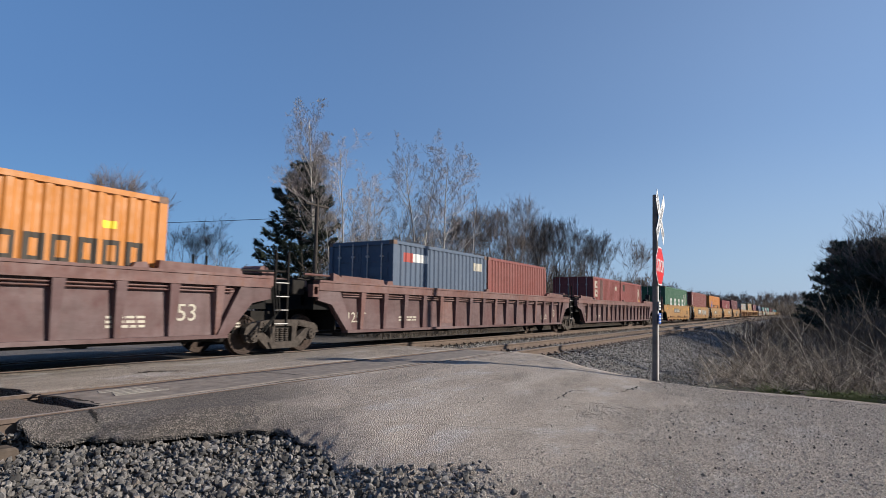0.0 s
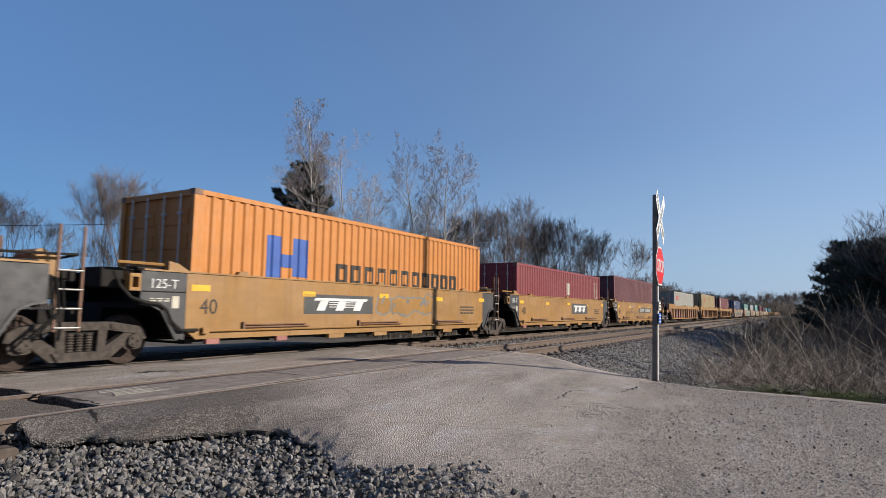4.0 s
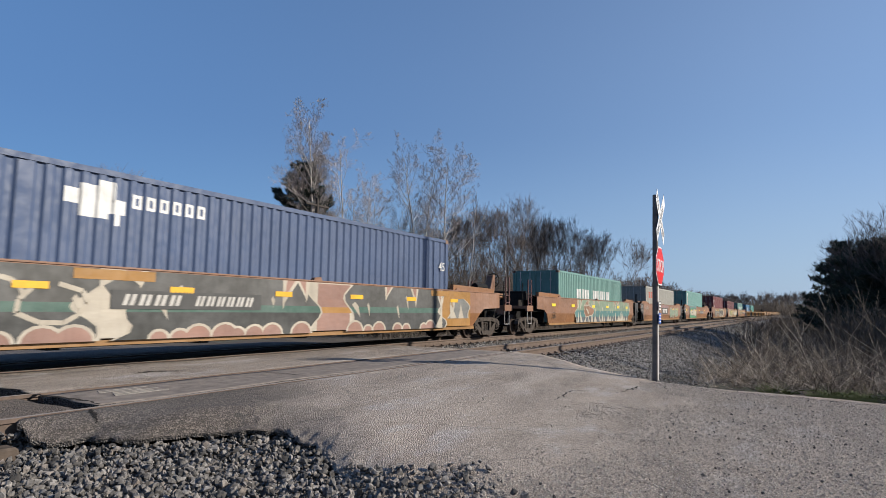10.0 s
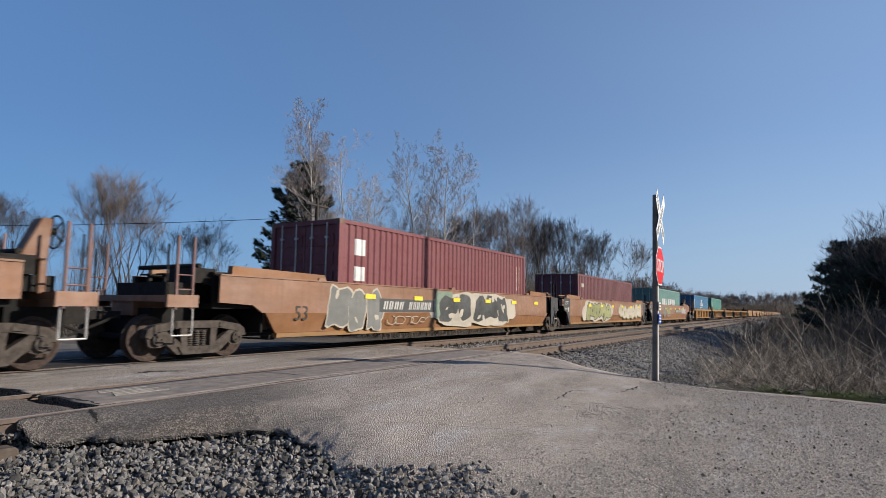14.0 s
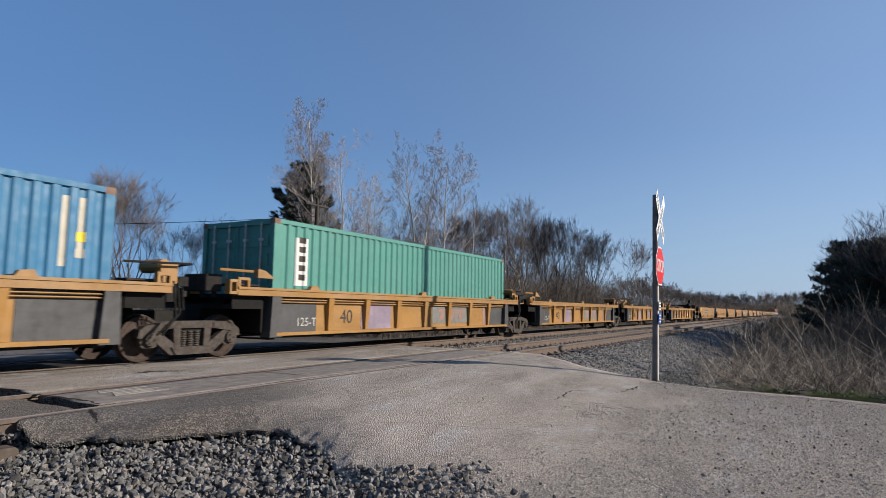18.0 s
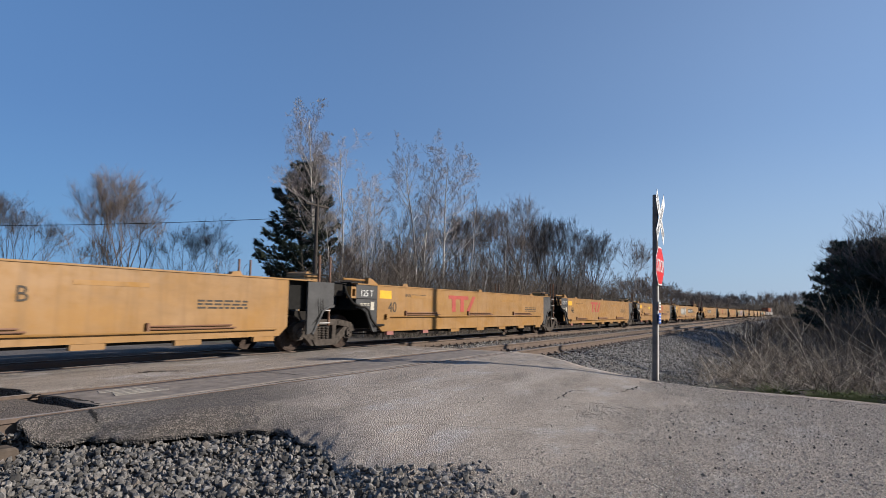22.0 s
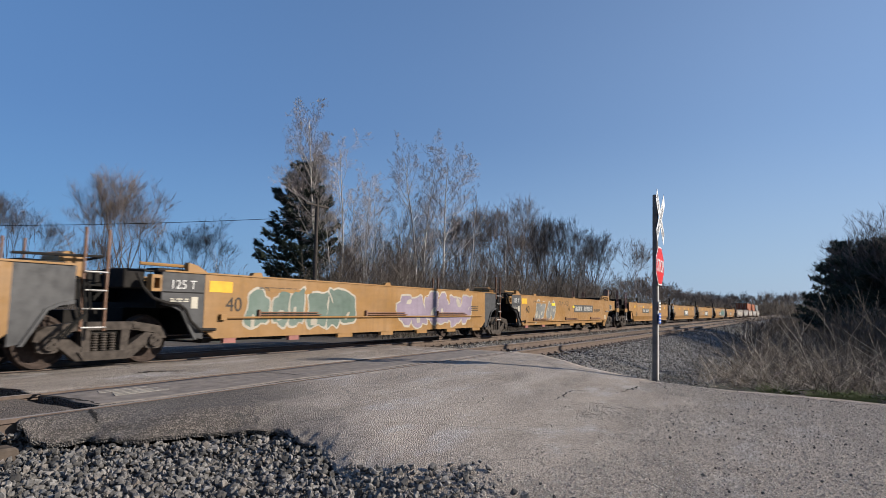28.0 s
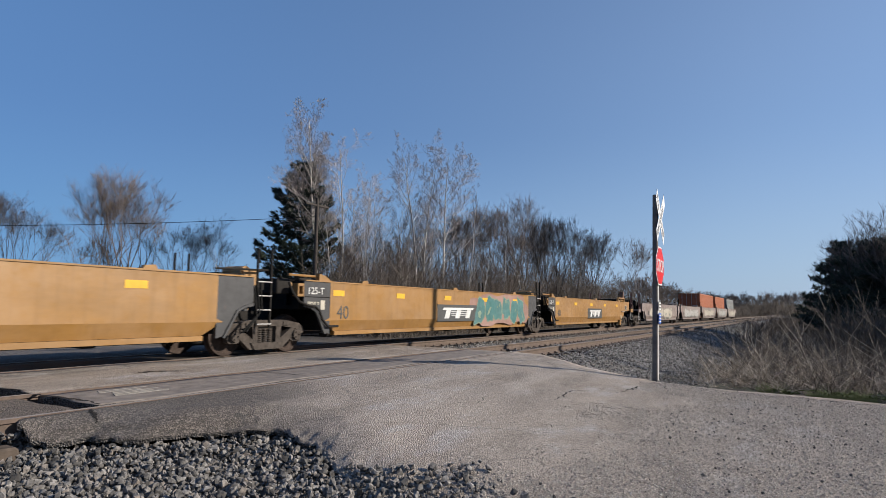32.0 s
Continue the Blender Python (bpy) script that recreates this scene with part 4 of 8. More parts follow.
def graffiti(car, x0, x1, z0, z1, fill, line, seed, letters=5, ground_mat=None, y=FACE, inner=None):
    """Spray-painted lettering-like shapes: a backing cloud, outlines, fills and loose strokes, none of them letters."""
    rnd = random.Random(seed)
    w = (x1 - x0) / letters
    lo, hi = FOOT + 0.03, z1 + 0.1

    def cloud(name, mat, dy, shapes):
        bm = bmesh.new()
        for cx, cz, rx, rz, lobes, tilt in shapes:
            r2 = random.Random(int(cx * 1000 + cz * 77))
            ph = [r2.uniform(0, 6.28) for _ in range(2)]
            pts = []
            for i in range(26):
                t = 2 * math.pi * i / 26
                r = 1 + 0.13 * math.sin(lobes * t + ph[0]) + 0.07 * math.sin((lobes + 3) * t + ph[1])
                u, v = rx * r * math.copysign(abs(math.cos(t)) ** 0.7, math.cos(t)), rz * r * math.copysign(abs(math.sin(t)) ** 0.7, math.sin(t))
                pts.append((cx + u + v * tilt, cz + v))
            dy += 0.00012
            prism(bm, clamp_shape(pts, lo, hi), y - dy - 0.0012, y - dy)
        ob = part(name, bm, M[mat], car, "spray-painted graffiti shapes")
        ob["kind"] = "stuff"
        return dy
    cz, rz = (z0 + z1) / 2, (z1 - z0) / 2
    dy = 0.0
    if ground_mat:
        dy = cloud("graffiti_ground", ground_mat, dy, [(x0 + (i + 0.5) * (x1 - x0) / 3, cz, (x1 - x0) / 3.6, rz * 1.02, 3, 0) for i in range(3)]) + 0.0015
    body = [(x0 + (i + rnd.uniform(0.35, 0.65)) * w, cz + rnd.uniform(-0.15, 0.15) * rz, w * rnd.uniform(0.45, 0.72), rz * rnd.uniform(0.7, 0.97), rnd.choice((2, 3, 4, 5)), rnd.uniform(-0.3, 0.35)) for i in range(letters)]
    dy = cloud("graffiti_outline", line, dy, body) + 0.0015
    fills = [(cx, c, rx - 0.045, max(0.05, r - 0.05), lb, tl) for cx, c, rx, r, lb, tl in body]
    dy = cloud("graffiti_fill", fill, dy, fills) + 0.0015
    cuts = []
    for cx, c, rx, r, lb, tl in body:
        for _ in range(rnd.choice((1, 1, 2))):
            cuts.append((cx + rnd.uniform(-0.55, 0.55) * rx, c + rnd.uniform(-0.7, 0.7) * r, rx * rnd.uniform(0.05, 0.3), r * rnd.uniform(0.08, 0.35), 2, rnd.uniform(-0.8, 0.8)))
    dy = cloud("graffiti_cut", line, dy, cuts) + 0.0015
    if inner:
        cloud("graffiti_shine", inner, dy, [(cx - rx * 0.3, c + r * 0.45, rx * 0.2, r * 0.22, 3, 0.1) for cx, c, rx, r, lb, tl in body])


def mural(car, segs, bands, line, inner, seed, y=FACE, lo=FOOT + 0.04, hi=1.64, domes=True):
    """Painted-over stretches: banded dark fields with pale wavy rims, shards hanging and rising, none of them letters."""
    rnd = random.Random(seed)
    meshes = collections.defaultdict(bmesh.new)
    for q, (a, b) in enumerate(segs):
        pa, pb, fa, fb = rnd.uniform(0, 6), rnd.uniform(0, 6), rnd.uniform(3, 6), rnd.uniform(3, 6)
        xl = lambda z: a + 0.22 * math.sin(fa * z + pa) + 0.1 * math.sin(2.3 * fa * z)
        xr = lambda z: b + 0.22 * math.sin(fb * z + pb) + 0.1 * math.sin(2.1 * fb * z)
        zs = [lo + (hi - lo) * i / 10 for i in range(11)]
        e = 0.0002 * q
        prism(meshes[line], [(xl(z) - 0.07, z) for z in zs] + [(xr(z) + 0.07, z) for z in zs[::-1]], y - e - 0.0015, y - e)
        edges = [lo] + [z for z, _ in bands[1:]] + [hi]
        for k, (_, mat) in enumerate(bands):
            zz = [edges[k] + (edges[k + 1] - edges[k]) * i / 4 for i in range(5)]
            prism(meshes[mat], [(xl(z), z) for z in zz] + [(xr(z), z) for z in zz[::-1]], y - e - 0.0035, y - e - 0.002)
        n = max(2, int((b - a) / 0.42))
        for i in range(n):
            x = a + (b - a) * (i + rnd.uniform(0.25, 0.75)) / n
            w, h, d = rnd.uniform(0.12, 0.3), rnd.uniform(0.25, 0.65), rnd.uniform(-0.25, 0.25)
            yy = y - 0.004 - 0.00008 * i - e
            kind = rnd.random()
            if kind < 0.4:
                prism(meshes[line], [(x - w, hi), (x + d - 0.02, hi - h * 0.8), (x + d, hi - h), (x + d + 0.05, hi - h * 0.75), (x + w, hi)], yy - 0.0012, yy)
                prism(meshes[inner], [(x - w * 0.5, hi), (x + d * 0.8, hi - h * 0.6), (x + w * 0.5, hi)], yy - 0.0028, yy - 0.0015)
            elif kind < 0.62:
                z = rnd.uniform(lo + 0.5, hi - 0.25)
                prism(meshes[line], [(x - w * 0.5, z + 0.1), (x - w * 0.1, z + 0.17), (x + w * 0.4, z + 0.06), (x + w * 0.35 + d * 0.4, z - h * 0.4), (x, z - 0.04)], yy - 0.0012, yy)
            if domes and kind > 0.3:
                r = rnd.uniform(0.2, 0.36)
                for rr, mat, dy in ((r, line, 0.0), (r - 0.06, inner, 0.0016)):
                    prism(meshes[mat], [(x + rr * math.cos(math.pi * t / 8), lo + rr * 0.8 * math.sin(math.pi * t / 8)) for t in range(9)], yy - dy - 0.0012, yy - dy)
            elif kind > 0.2:
                prism(meshes[line], [(x - w, lo), (x + w, lo), (x + w * 0.3 + d, lo + h * 0.7), (x + d, lo + h), (x + d - 0.04, lo + h * 0.6)], yy - 0.0012, yy)
    for mat, bm in meshes.items():
        part("graffiti_field", bm, M[mat], car, "spray-painted graffiti shapes")["kind"] = "stuff"


def tag_scrawl(car, x0, x1, z0, z1, mat, seed, y=FACE, thick=0.022, strokes=6):
    """A quick spray-can scrawl of thin curved strokes."""
    rnd = random.Random(seed)
    bm = bmesh.new()
    for s in range(strokes):
        cx = x0 + (x1 - x0) * (s + 0.5) / strokes
        a0, a1 = rnd.uniform(0, 6.28), rnd.uniform(2.5, 6.0)
        rx, rz = (x1 - x0) / strokes * rnd.uniform(0.4, 0.8), (z1 - z0) / 2 * rnd.uniform(0.55, 1.0)
        pts = []
        for i in range(9):
            t = a0 + a1 * i / 8
            pts.append((cx + rx * math.cos(t) + 0.1 * rx * math.sin(3 * t), (z0 + z1) / 2 + rz * math.sin(t)))
        for (xa, za), (xb, zb) in zip(pts, pts[1:]):
            d = math.hypot(xb - xa, zb - za) or 1
            nx, nz = -(zb - za) / d * thick / 2, (xb - xa) / d * thick / 2
            prism(bm, [(xa - nx, za - nz), (xb - nx, zb - nz), (xb + nx, zb + nz), (xa + nx, za + nz)], y - 0.002 - 0.0001 * s, y)
    ob = part("spray_tag", bm, M[mat], car, "thin spray-can scrawl")
    ob["kind"] = "stuff"


def end_marks(car, text="125-T", x=0.9, y=FACE):
    number(car, text, x, 1.36, 0.17, "white", y)
    patch("data_card", x + 0.46, x + 0.6, 1.0, 1.22, y, M["off_white"], car)
    small_rows(car, x + 0.02, x + 0.4, 1.12, 1.2, y, 2, "off_white")


# brown cars
for i in (0, 1, 2):
    c = CARS[i]
    number(c, "53", 16.76, 0.77, 0.33, "off_white", INSET)
    small_rows(c, 15.45, 16.15, 0.66, 0.9, INSET, 3, "off_white")
    small_rows(c, 17.75, 18.25, 0.62, 0.75, INSET, 2, "off_white")
    if i:
        number(c, "125T", 1.95, 0.68, 0.27, "off_white", INSET)
        small_rows(c, 4.3, 5.2, 0.7, 0.86, INSET, 2, "off_white")
        small_rows(c, 6.6, 7.4, 0.75, 0.9, INSET, 2, "off_white")
    patch("patched_paint", 6.55, 7.6, 0.6, 1.3, INSET, M["brown_sill"], c)
small_rows(CARS[2], 14.6, 15.3, 1.02, 1.24, INSET, 1, "off_white")

# first yellow set
Y = CARS[3:8]
plate(Y[0], 5.17, 8.2, 1.02, 1.4)
emblem(Y[1], 4.75, 7.4, 0.84, 1.44)
graffiti(Y[1], 8.3, 11.8, 0.68, 1.48, "g_white", "g_dark", 2, 7)
emblem(Y[2], 4.75, 7.35, 0.9, 1.36)
graffiti(Y[2], 7.6, 10.5, 0.78, 1.5, "yellow_old", "g_grey", 3, 5)
emblem(Y[3], 8.3, 10.9, 0.9, 1.42)
plate(Y[4], 7.64, 11.6, 0.98, 1.36, FACE)
for k, (a, b, z0, z1) in enumerate(((3.74, 4.74, 0.64, 1.13), (4.86, 5.73, 0.93, 1.3), (5.9, 6.97, 0.65, 1.1), (7.15, 8.2, 0.62, 1.22), (8.3, 9.5, 0.58, 0.95))):
    tag_scrawl(Y[4], a, b, z0, z1, "g_dark", 40 + k)
tag_scrawl(Y[4], 4.3, 6.6, 1.3, 1.52, "g_white", 48)
tag_scrawl(Y[0], 4.2, 8.2, 1.35, 1.6, "g_lime", 49, FACE - 0.012)
tag_scrawl(Y[1], 5.0, 7.2, 1.42, 1.6, "g_lime", 50, FACE - 0.012)
number(Y[0], "8", 8.75, 1.08, 0.26)
for i, c in enumerate(Y):
    if i:
        number(c, "40", 1.95, 0.9, 0.3)
        end_marks(c)
    for k in range(5):
        reflector(c, 1.75 + k * 2.95, 1.33 - 0.03 * (k % 2))
    small_rows(c, 12.2, 13.2, 0.9, 1.2)

# rust-stained set with buff sills
for k, c in enumerate(CARS[8:11]):
    number(c, "53", 11.5, 0.68, 0.28, "stencil", INSET)
    small_rows(c, 7.0, 8.4, 0.85, 1.05, INSET, 3, "brown_sill")
    for q in range(3):
        patch("primer_patch", 5.0 + 3.9 * q, 6.1 + 3.9 * q, 0.55, 1.25, INSET + 0.0006, M["rusty_orange" if q % 2 else "brown_sill"], c)
    for x in (2.63, 11.02, 16.62):
        bm = bmesh.new()
        box(bm, x - 0.18, x + 0.18, -HALF - 0.05, -HALF + 0.06, 0.6, 1.38)
        box(bm, x - 0.26, x + 0.26, -HALF - 0.09, -HALF + 0.04, 0.56, 0.66)
        part("jacking_bracket", bm, M["buff_sill"], c, bevel=0.01)
graffiti(CARS[8], 11.1, 11.95, 1.44, 1.62, "g_white", "buff_sill", 6, 4)
graffiti(CARS[8], 14.45, 15.5, 1.42, 1.6, "g_white", "buff_sill", 7, 4)
tag_scrawl(CARS[9], 8.0, 9.15, 0.66, 1.2, "g_white", 60, INSET - 0.004, 0.03)

# painted-over single car
c = CARS[11]
patch("painted_field", 1.9, 16.6, 0.5, 1.64, FACE + 0.0004, M["g_cream"], c, "dirty cream over-painted ground")
patch("painted_field", 10.2, 11.4, 0.5, 1.62, FACE - 0.0002, M["g_pink"], c)
patch("painted_field", 10.3, 11.5, 0.92, 1.06, FACE - 0.0008, M["yellow_old"], c)
patch("painted_field", 16.0, 17.9, 0.5, 1.64, FACE - 0.0002, M["yellow_old"], c)
mural(c, [(2.0, 4.9), (5.4, 10.0), (11.5, 16.0)], [(0, "g_dark"), (0.93, "g_green"), (1.08, "g_soot")], "g_cream", "g_pink", 8, FACE - 0.0034)
tag_scrawl(c, 2.2, 5.1, 0.62, 1.5, "g_cream", 71, FACE - 0.0088, 0.075, 4)
mural(c, [(16.6, 17.6)], [(0, "g_grey"), (1.1, "g_grey")], "g_cream", "g_pink", 9, FACE - 0.006, 0.75, 1.4, False)
for a, b in ((1.95, 2.9), (4.6, 6.0), (15.3, 16.4)):
    patch("painted_field", a, b, 1.46, 1.63, FACE - 0.0095, M["yellow_old"], c)
plate(c, 5.62, 8.85, 0.98, 1.3, FACE - 0.014)
for k in range(7):
    reflector(c, 1.6 + k * 2.55, 1.28, 0.5, 0.11, FACE - 0.014)

# three orange cars
A = CARS[12:15]
for i, c in enumerate(A):
    number(c, "53", 2.05, 0.7, 0.3)
    if i:
        end_marks(c, "125T")
for x in (1.95, 4.75, 8.3, 11.1, 13.6, 15.8):
    reflector(A[0], x, 1.25, 0.5, 0.13, FACE - 0.012, "bright_yellow")
mural(A[0], [(5.6, 7.1), (7.5, 16.6)], [(0, "g_slate"), (0.74, "g_teal"), (1.08, "g_mint")], "g_cream", "orange", 14, domes=False)
graffiti(A[0], 6.75, 8.1, 0.7, 1.55, "orange", "g_cream", 15, 1, None, FACE - 0.009)
tag_scrawl(A[0], 6.9, 7.9, 0.85, 1.45, "g_cream", 70, FACE - 0.02, 0.03, 4)
emblem(A[1], 8.53, 11.15, 0.9, 1.42)
graffiti(A[1], 12.3, 16.4, 0.5, 1.55, "g_mint", "g_cream", 16, 4)
graffiti(A[1], 6.9, 11.6, 1.42, 1.62, "g_pink", "g_violet", 17, 9)
tag_scrawl(A[1], 2.3, 3.35, 1.22, 1.52, "g_white", 61, FACE, 0.03)
tag_scrawl(A[1], 4.9, 7.1, 0.74, 1.4, "g_cream", 62)
for x in (4.9, 13.6, 15.6):
    reflector(A[1], x, 1.24, 0.45, 0.12, FACE - 0.012, "bright_yellow")
reflector(A[2], 1.99, 1.19, 0.5, 0.23, FACE, "bright_yellow")
patch("black_band", 3.98, 4.42, 0.49, 1.66, FACE, M["g_dark"], A[2], "black painted band")
patch("painted_field", 4.4, 8.95, 0.49, 1.38, FACE, M["g_bright"], A[2])
patch("painted_field", 4.4, 8.95, 1.38, 1.65, FACE, M["g_sky"], A[2])
graffiti(A[2], 4.7, 8.8, 0.6, 1.5, "g_cream", "g_dark", 18, 4, None, FACE - 0.006)
tag_scrawl(A[2], 5.2, 8.4, 1.42, 1.58, "g_bright", 72, FACE - 0.02, 0.05, 5)
for x in (5.1, 8.2, 11.0, 15.4):
    reflector(A[2], x, 1.24, 0.55, 0.12, FACE - 0.022, "bright_yellow")
plate(A[2], 11.84, 14.85, 0.92, 1.25, FACE)
tag_scrawl(A[2], 2.0, 4.4, 1.05, 1.6, "g_white", 63, FACE, 0.025, 8)

# second set of three orange cars
B = CARS[15:18]
number(B[0], "53", 2.2, 0.76, 0.34)
graffiti(B[0], 3.3, 5.45, 0.47, 1.62, "g_grey", "g_cream", 20, 3)
plate(B[0], 5.4, 8.24, 0.95, 1.32, FACE)
patch("painted_field", 8.35, 9.4, 0.75, 1.62, FACE, M["g_mint"], B[0])
graffiti(B[0], 8.74, 13.85, 0.5, 1.6, "g_dark", "g_cream", 21, 5, "g_cream")
tag_scrawl(B[0], 5.8, 8.2, 0.6, 0.85, "g_cream", 64)
graffiti(B[1], 4.2, 9.1, 0.52, 1.55, "g_lime", "g_dark", 22, 6, "g_cream")
graffiti(B[1], 11.2, 17.5, 0.52, 1.55, "g_cream", "g_lime", 23, 6)
graffiti(B[2], 6.3, 7.15, 0.56, 1.6, "g_grey", "g_teal", 24, 2)
graffiti(B[2], 7.87, 9.4, 0.66, 1.62, "g_lime", "g_dark", 25, 4, "g_pink")
plate(B[2], 12.08, 15.15, 0.96, 1.33, FACE)
graffiti(B[2], 15.3, 18.25, 0.82, 1.6, "g_white", "g_dark", 26, 6, "hazard_red")
tag_scrawl(B[2], 9.9, 12.0, 0.9, 1.45, "g_mint", 65)
for c in B:
    for k in range(6):
        reflector(c, 4.75 + k * 2.35, 1.3, 0.45, 0.12, FACE - 0.018, "bright_yellow")
end_marks(B[1], "125T")
end_marks(B[2], "125T")

# low yellow ribbed cars
R = CARS[18:23]
for i, c in enumerate(R):
    x = 8.75 if i in (0, 4) else 4.1
    number(c, "40", x, 0.66, 0.36, "stencil", INSET)
    if i in (1, 2, 3):
        number(c, "125-T", 2.55, 0.62, 0.2, "pale_mark", INSET - 0.0125)
        patch("primer_patch", 4.95, 6.3, 0.5, 1.2, INSET, M["g_violet"], c, "pale violet primer patch")
        emblem(c, 8.55, 10.95, 0.6, 1.14, INSET, "g_pink", "g_grey")
        patch("primer_patch", 12.05, 12.9, 0.5, 1.2, INSET, M["g_pink"], c)
plate(R[0], 4.06, 6.4, 0.58, 0.87, INSET)
plate(R[4], 4.1, 6.4, 0.58, 0.87, INSET)
patch("data_card", 11.62, 12.13, 0.66, 0.92, INSET, M["off_white"], R[4])

# first empty yellow set
S = CARS[23:28]
plate(S[0], 4.91, 8.15, 1.01, 1.36)
red_emblem(S[1], 5.5, 7.4, 0.97, 1.5)
red_emblem(S[2], 5.5, 7.4, 1.0, 1.55)
red_emblem(S[3], 8.4, 10.45, 1.02, 1.57)
plate(S[4], 8.7, 11.8, 1.02, 1.4)
graffiti(S[4], 4.3, 7.4, 0.74, 1.6, "g_white", "g_dark", 27, 6)
number(S[4], "A", 7.9, 1.08, 0.22)
number(S[3], "E", 5.2, 1.09, 0.25)
number(S[0], "B", 8.8, 1.08, 0.25)
reflector(S[3], 4.6, 1.3, 0.45, 0.12, FACE, "bright_yellow")
# second empty yellow set
T = CARS[28:33]
plate(T[0], 4.88, 8.4, 1.0, 1.38)
red_emblem(T[2], 5.8, 7.7, 1.03, 1.62)
number(T[2], "D", 10.6, 1.08, 0.26)
red_emblem(T[1], 6.0, 7.9, 1.0, 1.55)
graffiti(T[3], 2.75, 6.2, 0.5, 1.62, "g_sage", "g_cream", 28, 6)
graffiti(T[3], 8.2, 12.5, 0.48, 1.6, "g_violet", "g_cream", 29, 6)
graffiti(T[4], 3.2, 5.75, 0.5, 1.64, "g_grey", "g_cream", 30, 4)
plate(T[4], 8.47, 11.7, 0.98, 1.36)
number(T[4], "A", 7.6, 1.06, 0.22)
tag_scrawl(T[4], 6.2, 7.6, 1.3, 1.52, "g_dark", 66)
reflector(T[4], 5.2, 1.28, 0.45, 0.12, FACE - 0.012, "bright_yellow")
reflector(T[4], 8.2, 1.2, 0.3, 0.1, FACE - 0.012, "bright_yellow")
for q in (S, T):
    for i, c in enumerate(q):
        number(c, "40", 2.15 if i else 2.25, 0.95, 0.3)
        if i:
            end_marks(c, "125 T")
        patch("primer_patch", 1.75 if i else 1.5, 2.3, 1.32, 1.54, FACE + 0.0003, M["reflect"], c)
        small_rows(c, 11.9, 13.1, 1.0, 1.2)
        small_rows(c, 3.0, 4.1, 1.4, 1.48)
        for k in (3.3, 9.6):
            patch("faded_patch", k, k + 1.3, 1.36, 1.44, FACE + 0.0004, M["yellow_old"], c)
# creased yellow set
U = CARS[33:38]
plate(U[0], 4.35, 6.6, 0.97, 1.3)
emblem(U[1], 7.2, 9.85, 0.72, 1.26)
emblem(U[2], 7.0, 9.8, 0.66, 1.22)
emblem(U[3], 6.7, 9.4, 0.66, 1.2)
emblem(U[4], 6.7, 9.4, 0.66, 1.2)
graffiti(U[3], 9.4, 13.6, 0.5, 1.6, "g_teal", "g_mint", 31, 6, "g_pink")
graffiti(U[2], 2.8, 6.6, 0.72, 1.35, "yellow_old", "g_grey", 32, 5)
tag_scrawl(U[0], 2.9, 4.5, 1.38, 1.58, "g_white", 67)
number(U[0], "8", 6.9, 1.02, 0.22)
for i, c in enumerate(U):
    number(c, "40", 1.9 if i else 2.17, 0.78 if i else 0.72, 0.34, "g_dark")
    if i:
        end_marks(c, "125-T", 0.85)
    for k in range(5):
        reflector(c, 1.75 + k * 2.7, 1.34, 0.42, 0.14)
# pale set at the end
E5 = CARS[38:43]
for i, c in enumerate(E5):
    graffiti(c, 3.0, 12.5, 0.5, 1.5, "g_white" if i % 2 else "g_cream", "g_grey", 33 + i, 9)
    number(c, "40", 2.0, 0.8, 0.34, "g_dark")


SHIFT = ("mark_panel", "emblem_panel", "emblem_shape", "number", "small_print", "reflector", "data_card", "graffiti_ground", "graffiti_outline", "graffiti_fill", "graffiti_cut", "graffiti_shine", "spray_tag", "faded_patch", "jacking_bracket", "primer_patch")
for car, d in ((CARS[3], -0.3), (CARS[8], -0.5), (CARS[11], -0.4), (CARS[18], -0.35), (CARS[23], -0.4), (CARS[28], -0.4), (CARS[33], -0.15)):
    for o in car.children:
        if o.name.split(".")[0] in SHIFT:
            o.location.x += d


# ---------------------------------------------------------------- markings on the containers
def cpatch(box_key, length, x0, x1, z0, z1, mat, bm=None, pitch=0.278, off=0.003):
    """Paint that follows the folds of a container's side."""
    ranges = [(0.17, 0.76), (0.9, length - 0.9), (length - 0.76, length - 0.17)] if length > 13.5 else [(0.17, length - 0.17)]
    own = bm is None
    bm = bm or bmesh.new()
    for a, b in ranges:
        n = round((b - a) / pitch)
        p = (b - a) / n
        knots = []
        for i in range(n):
            q = a + i * p
            knots += [(q, 0.0), (q + p * 0.36, 0.0), (q + p * 0.52, 0.036), (q + p * 0.84, 0.036)]
        knots.append((b, 0.0))
        pts = []
        for (xa, da), (xb, db) in zip(knots, knots[1:]):
            u, v = max(xa, x0), min(xb, x1)
            if v - u > 1e-5:
                f = lambda x: da + (db - da) * (x - xa) / (xb - xa)
                if not pts:
                    pts.append((u, f(u)))
                pts.append((v, f(v)))
        lo = [bm.verts.new((x, -1.207 + d - off, z0)) for x, d in pts]
        hi = [bm.verts.new((x, -1.207 + d - off, z1)) for x, d in pts]
        for i in range(len(pts) - 1):
            bm.faces.new((lo[i], lo[i + 1], hi[i + 1], hi[i]))
    if own:
        part("painted_mark", bm, M[mat], BOXES[box_key], "painted mark")
    return bm


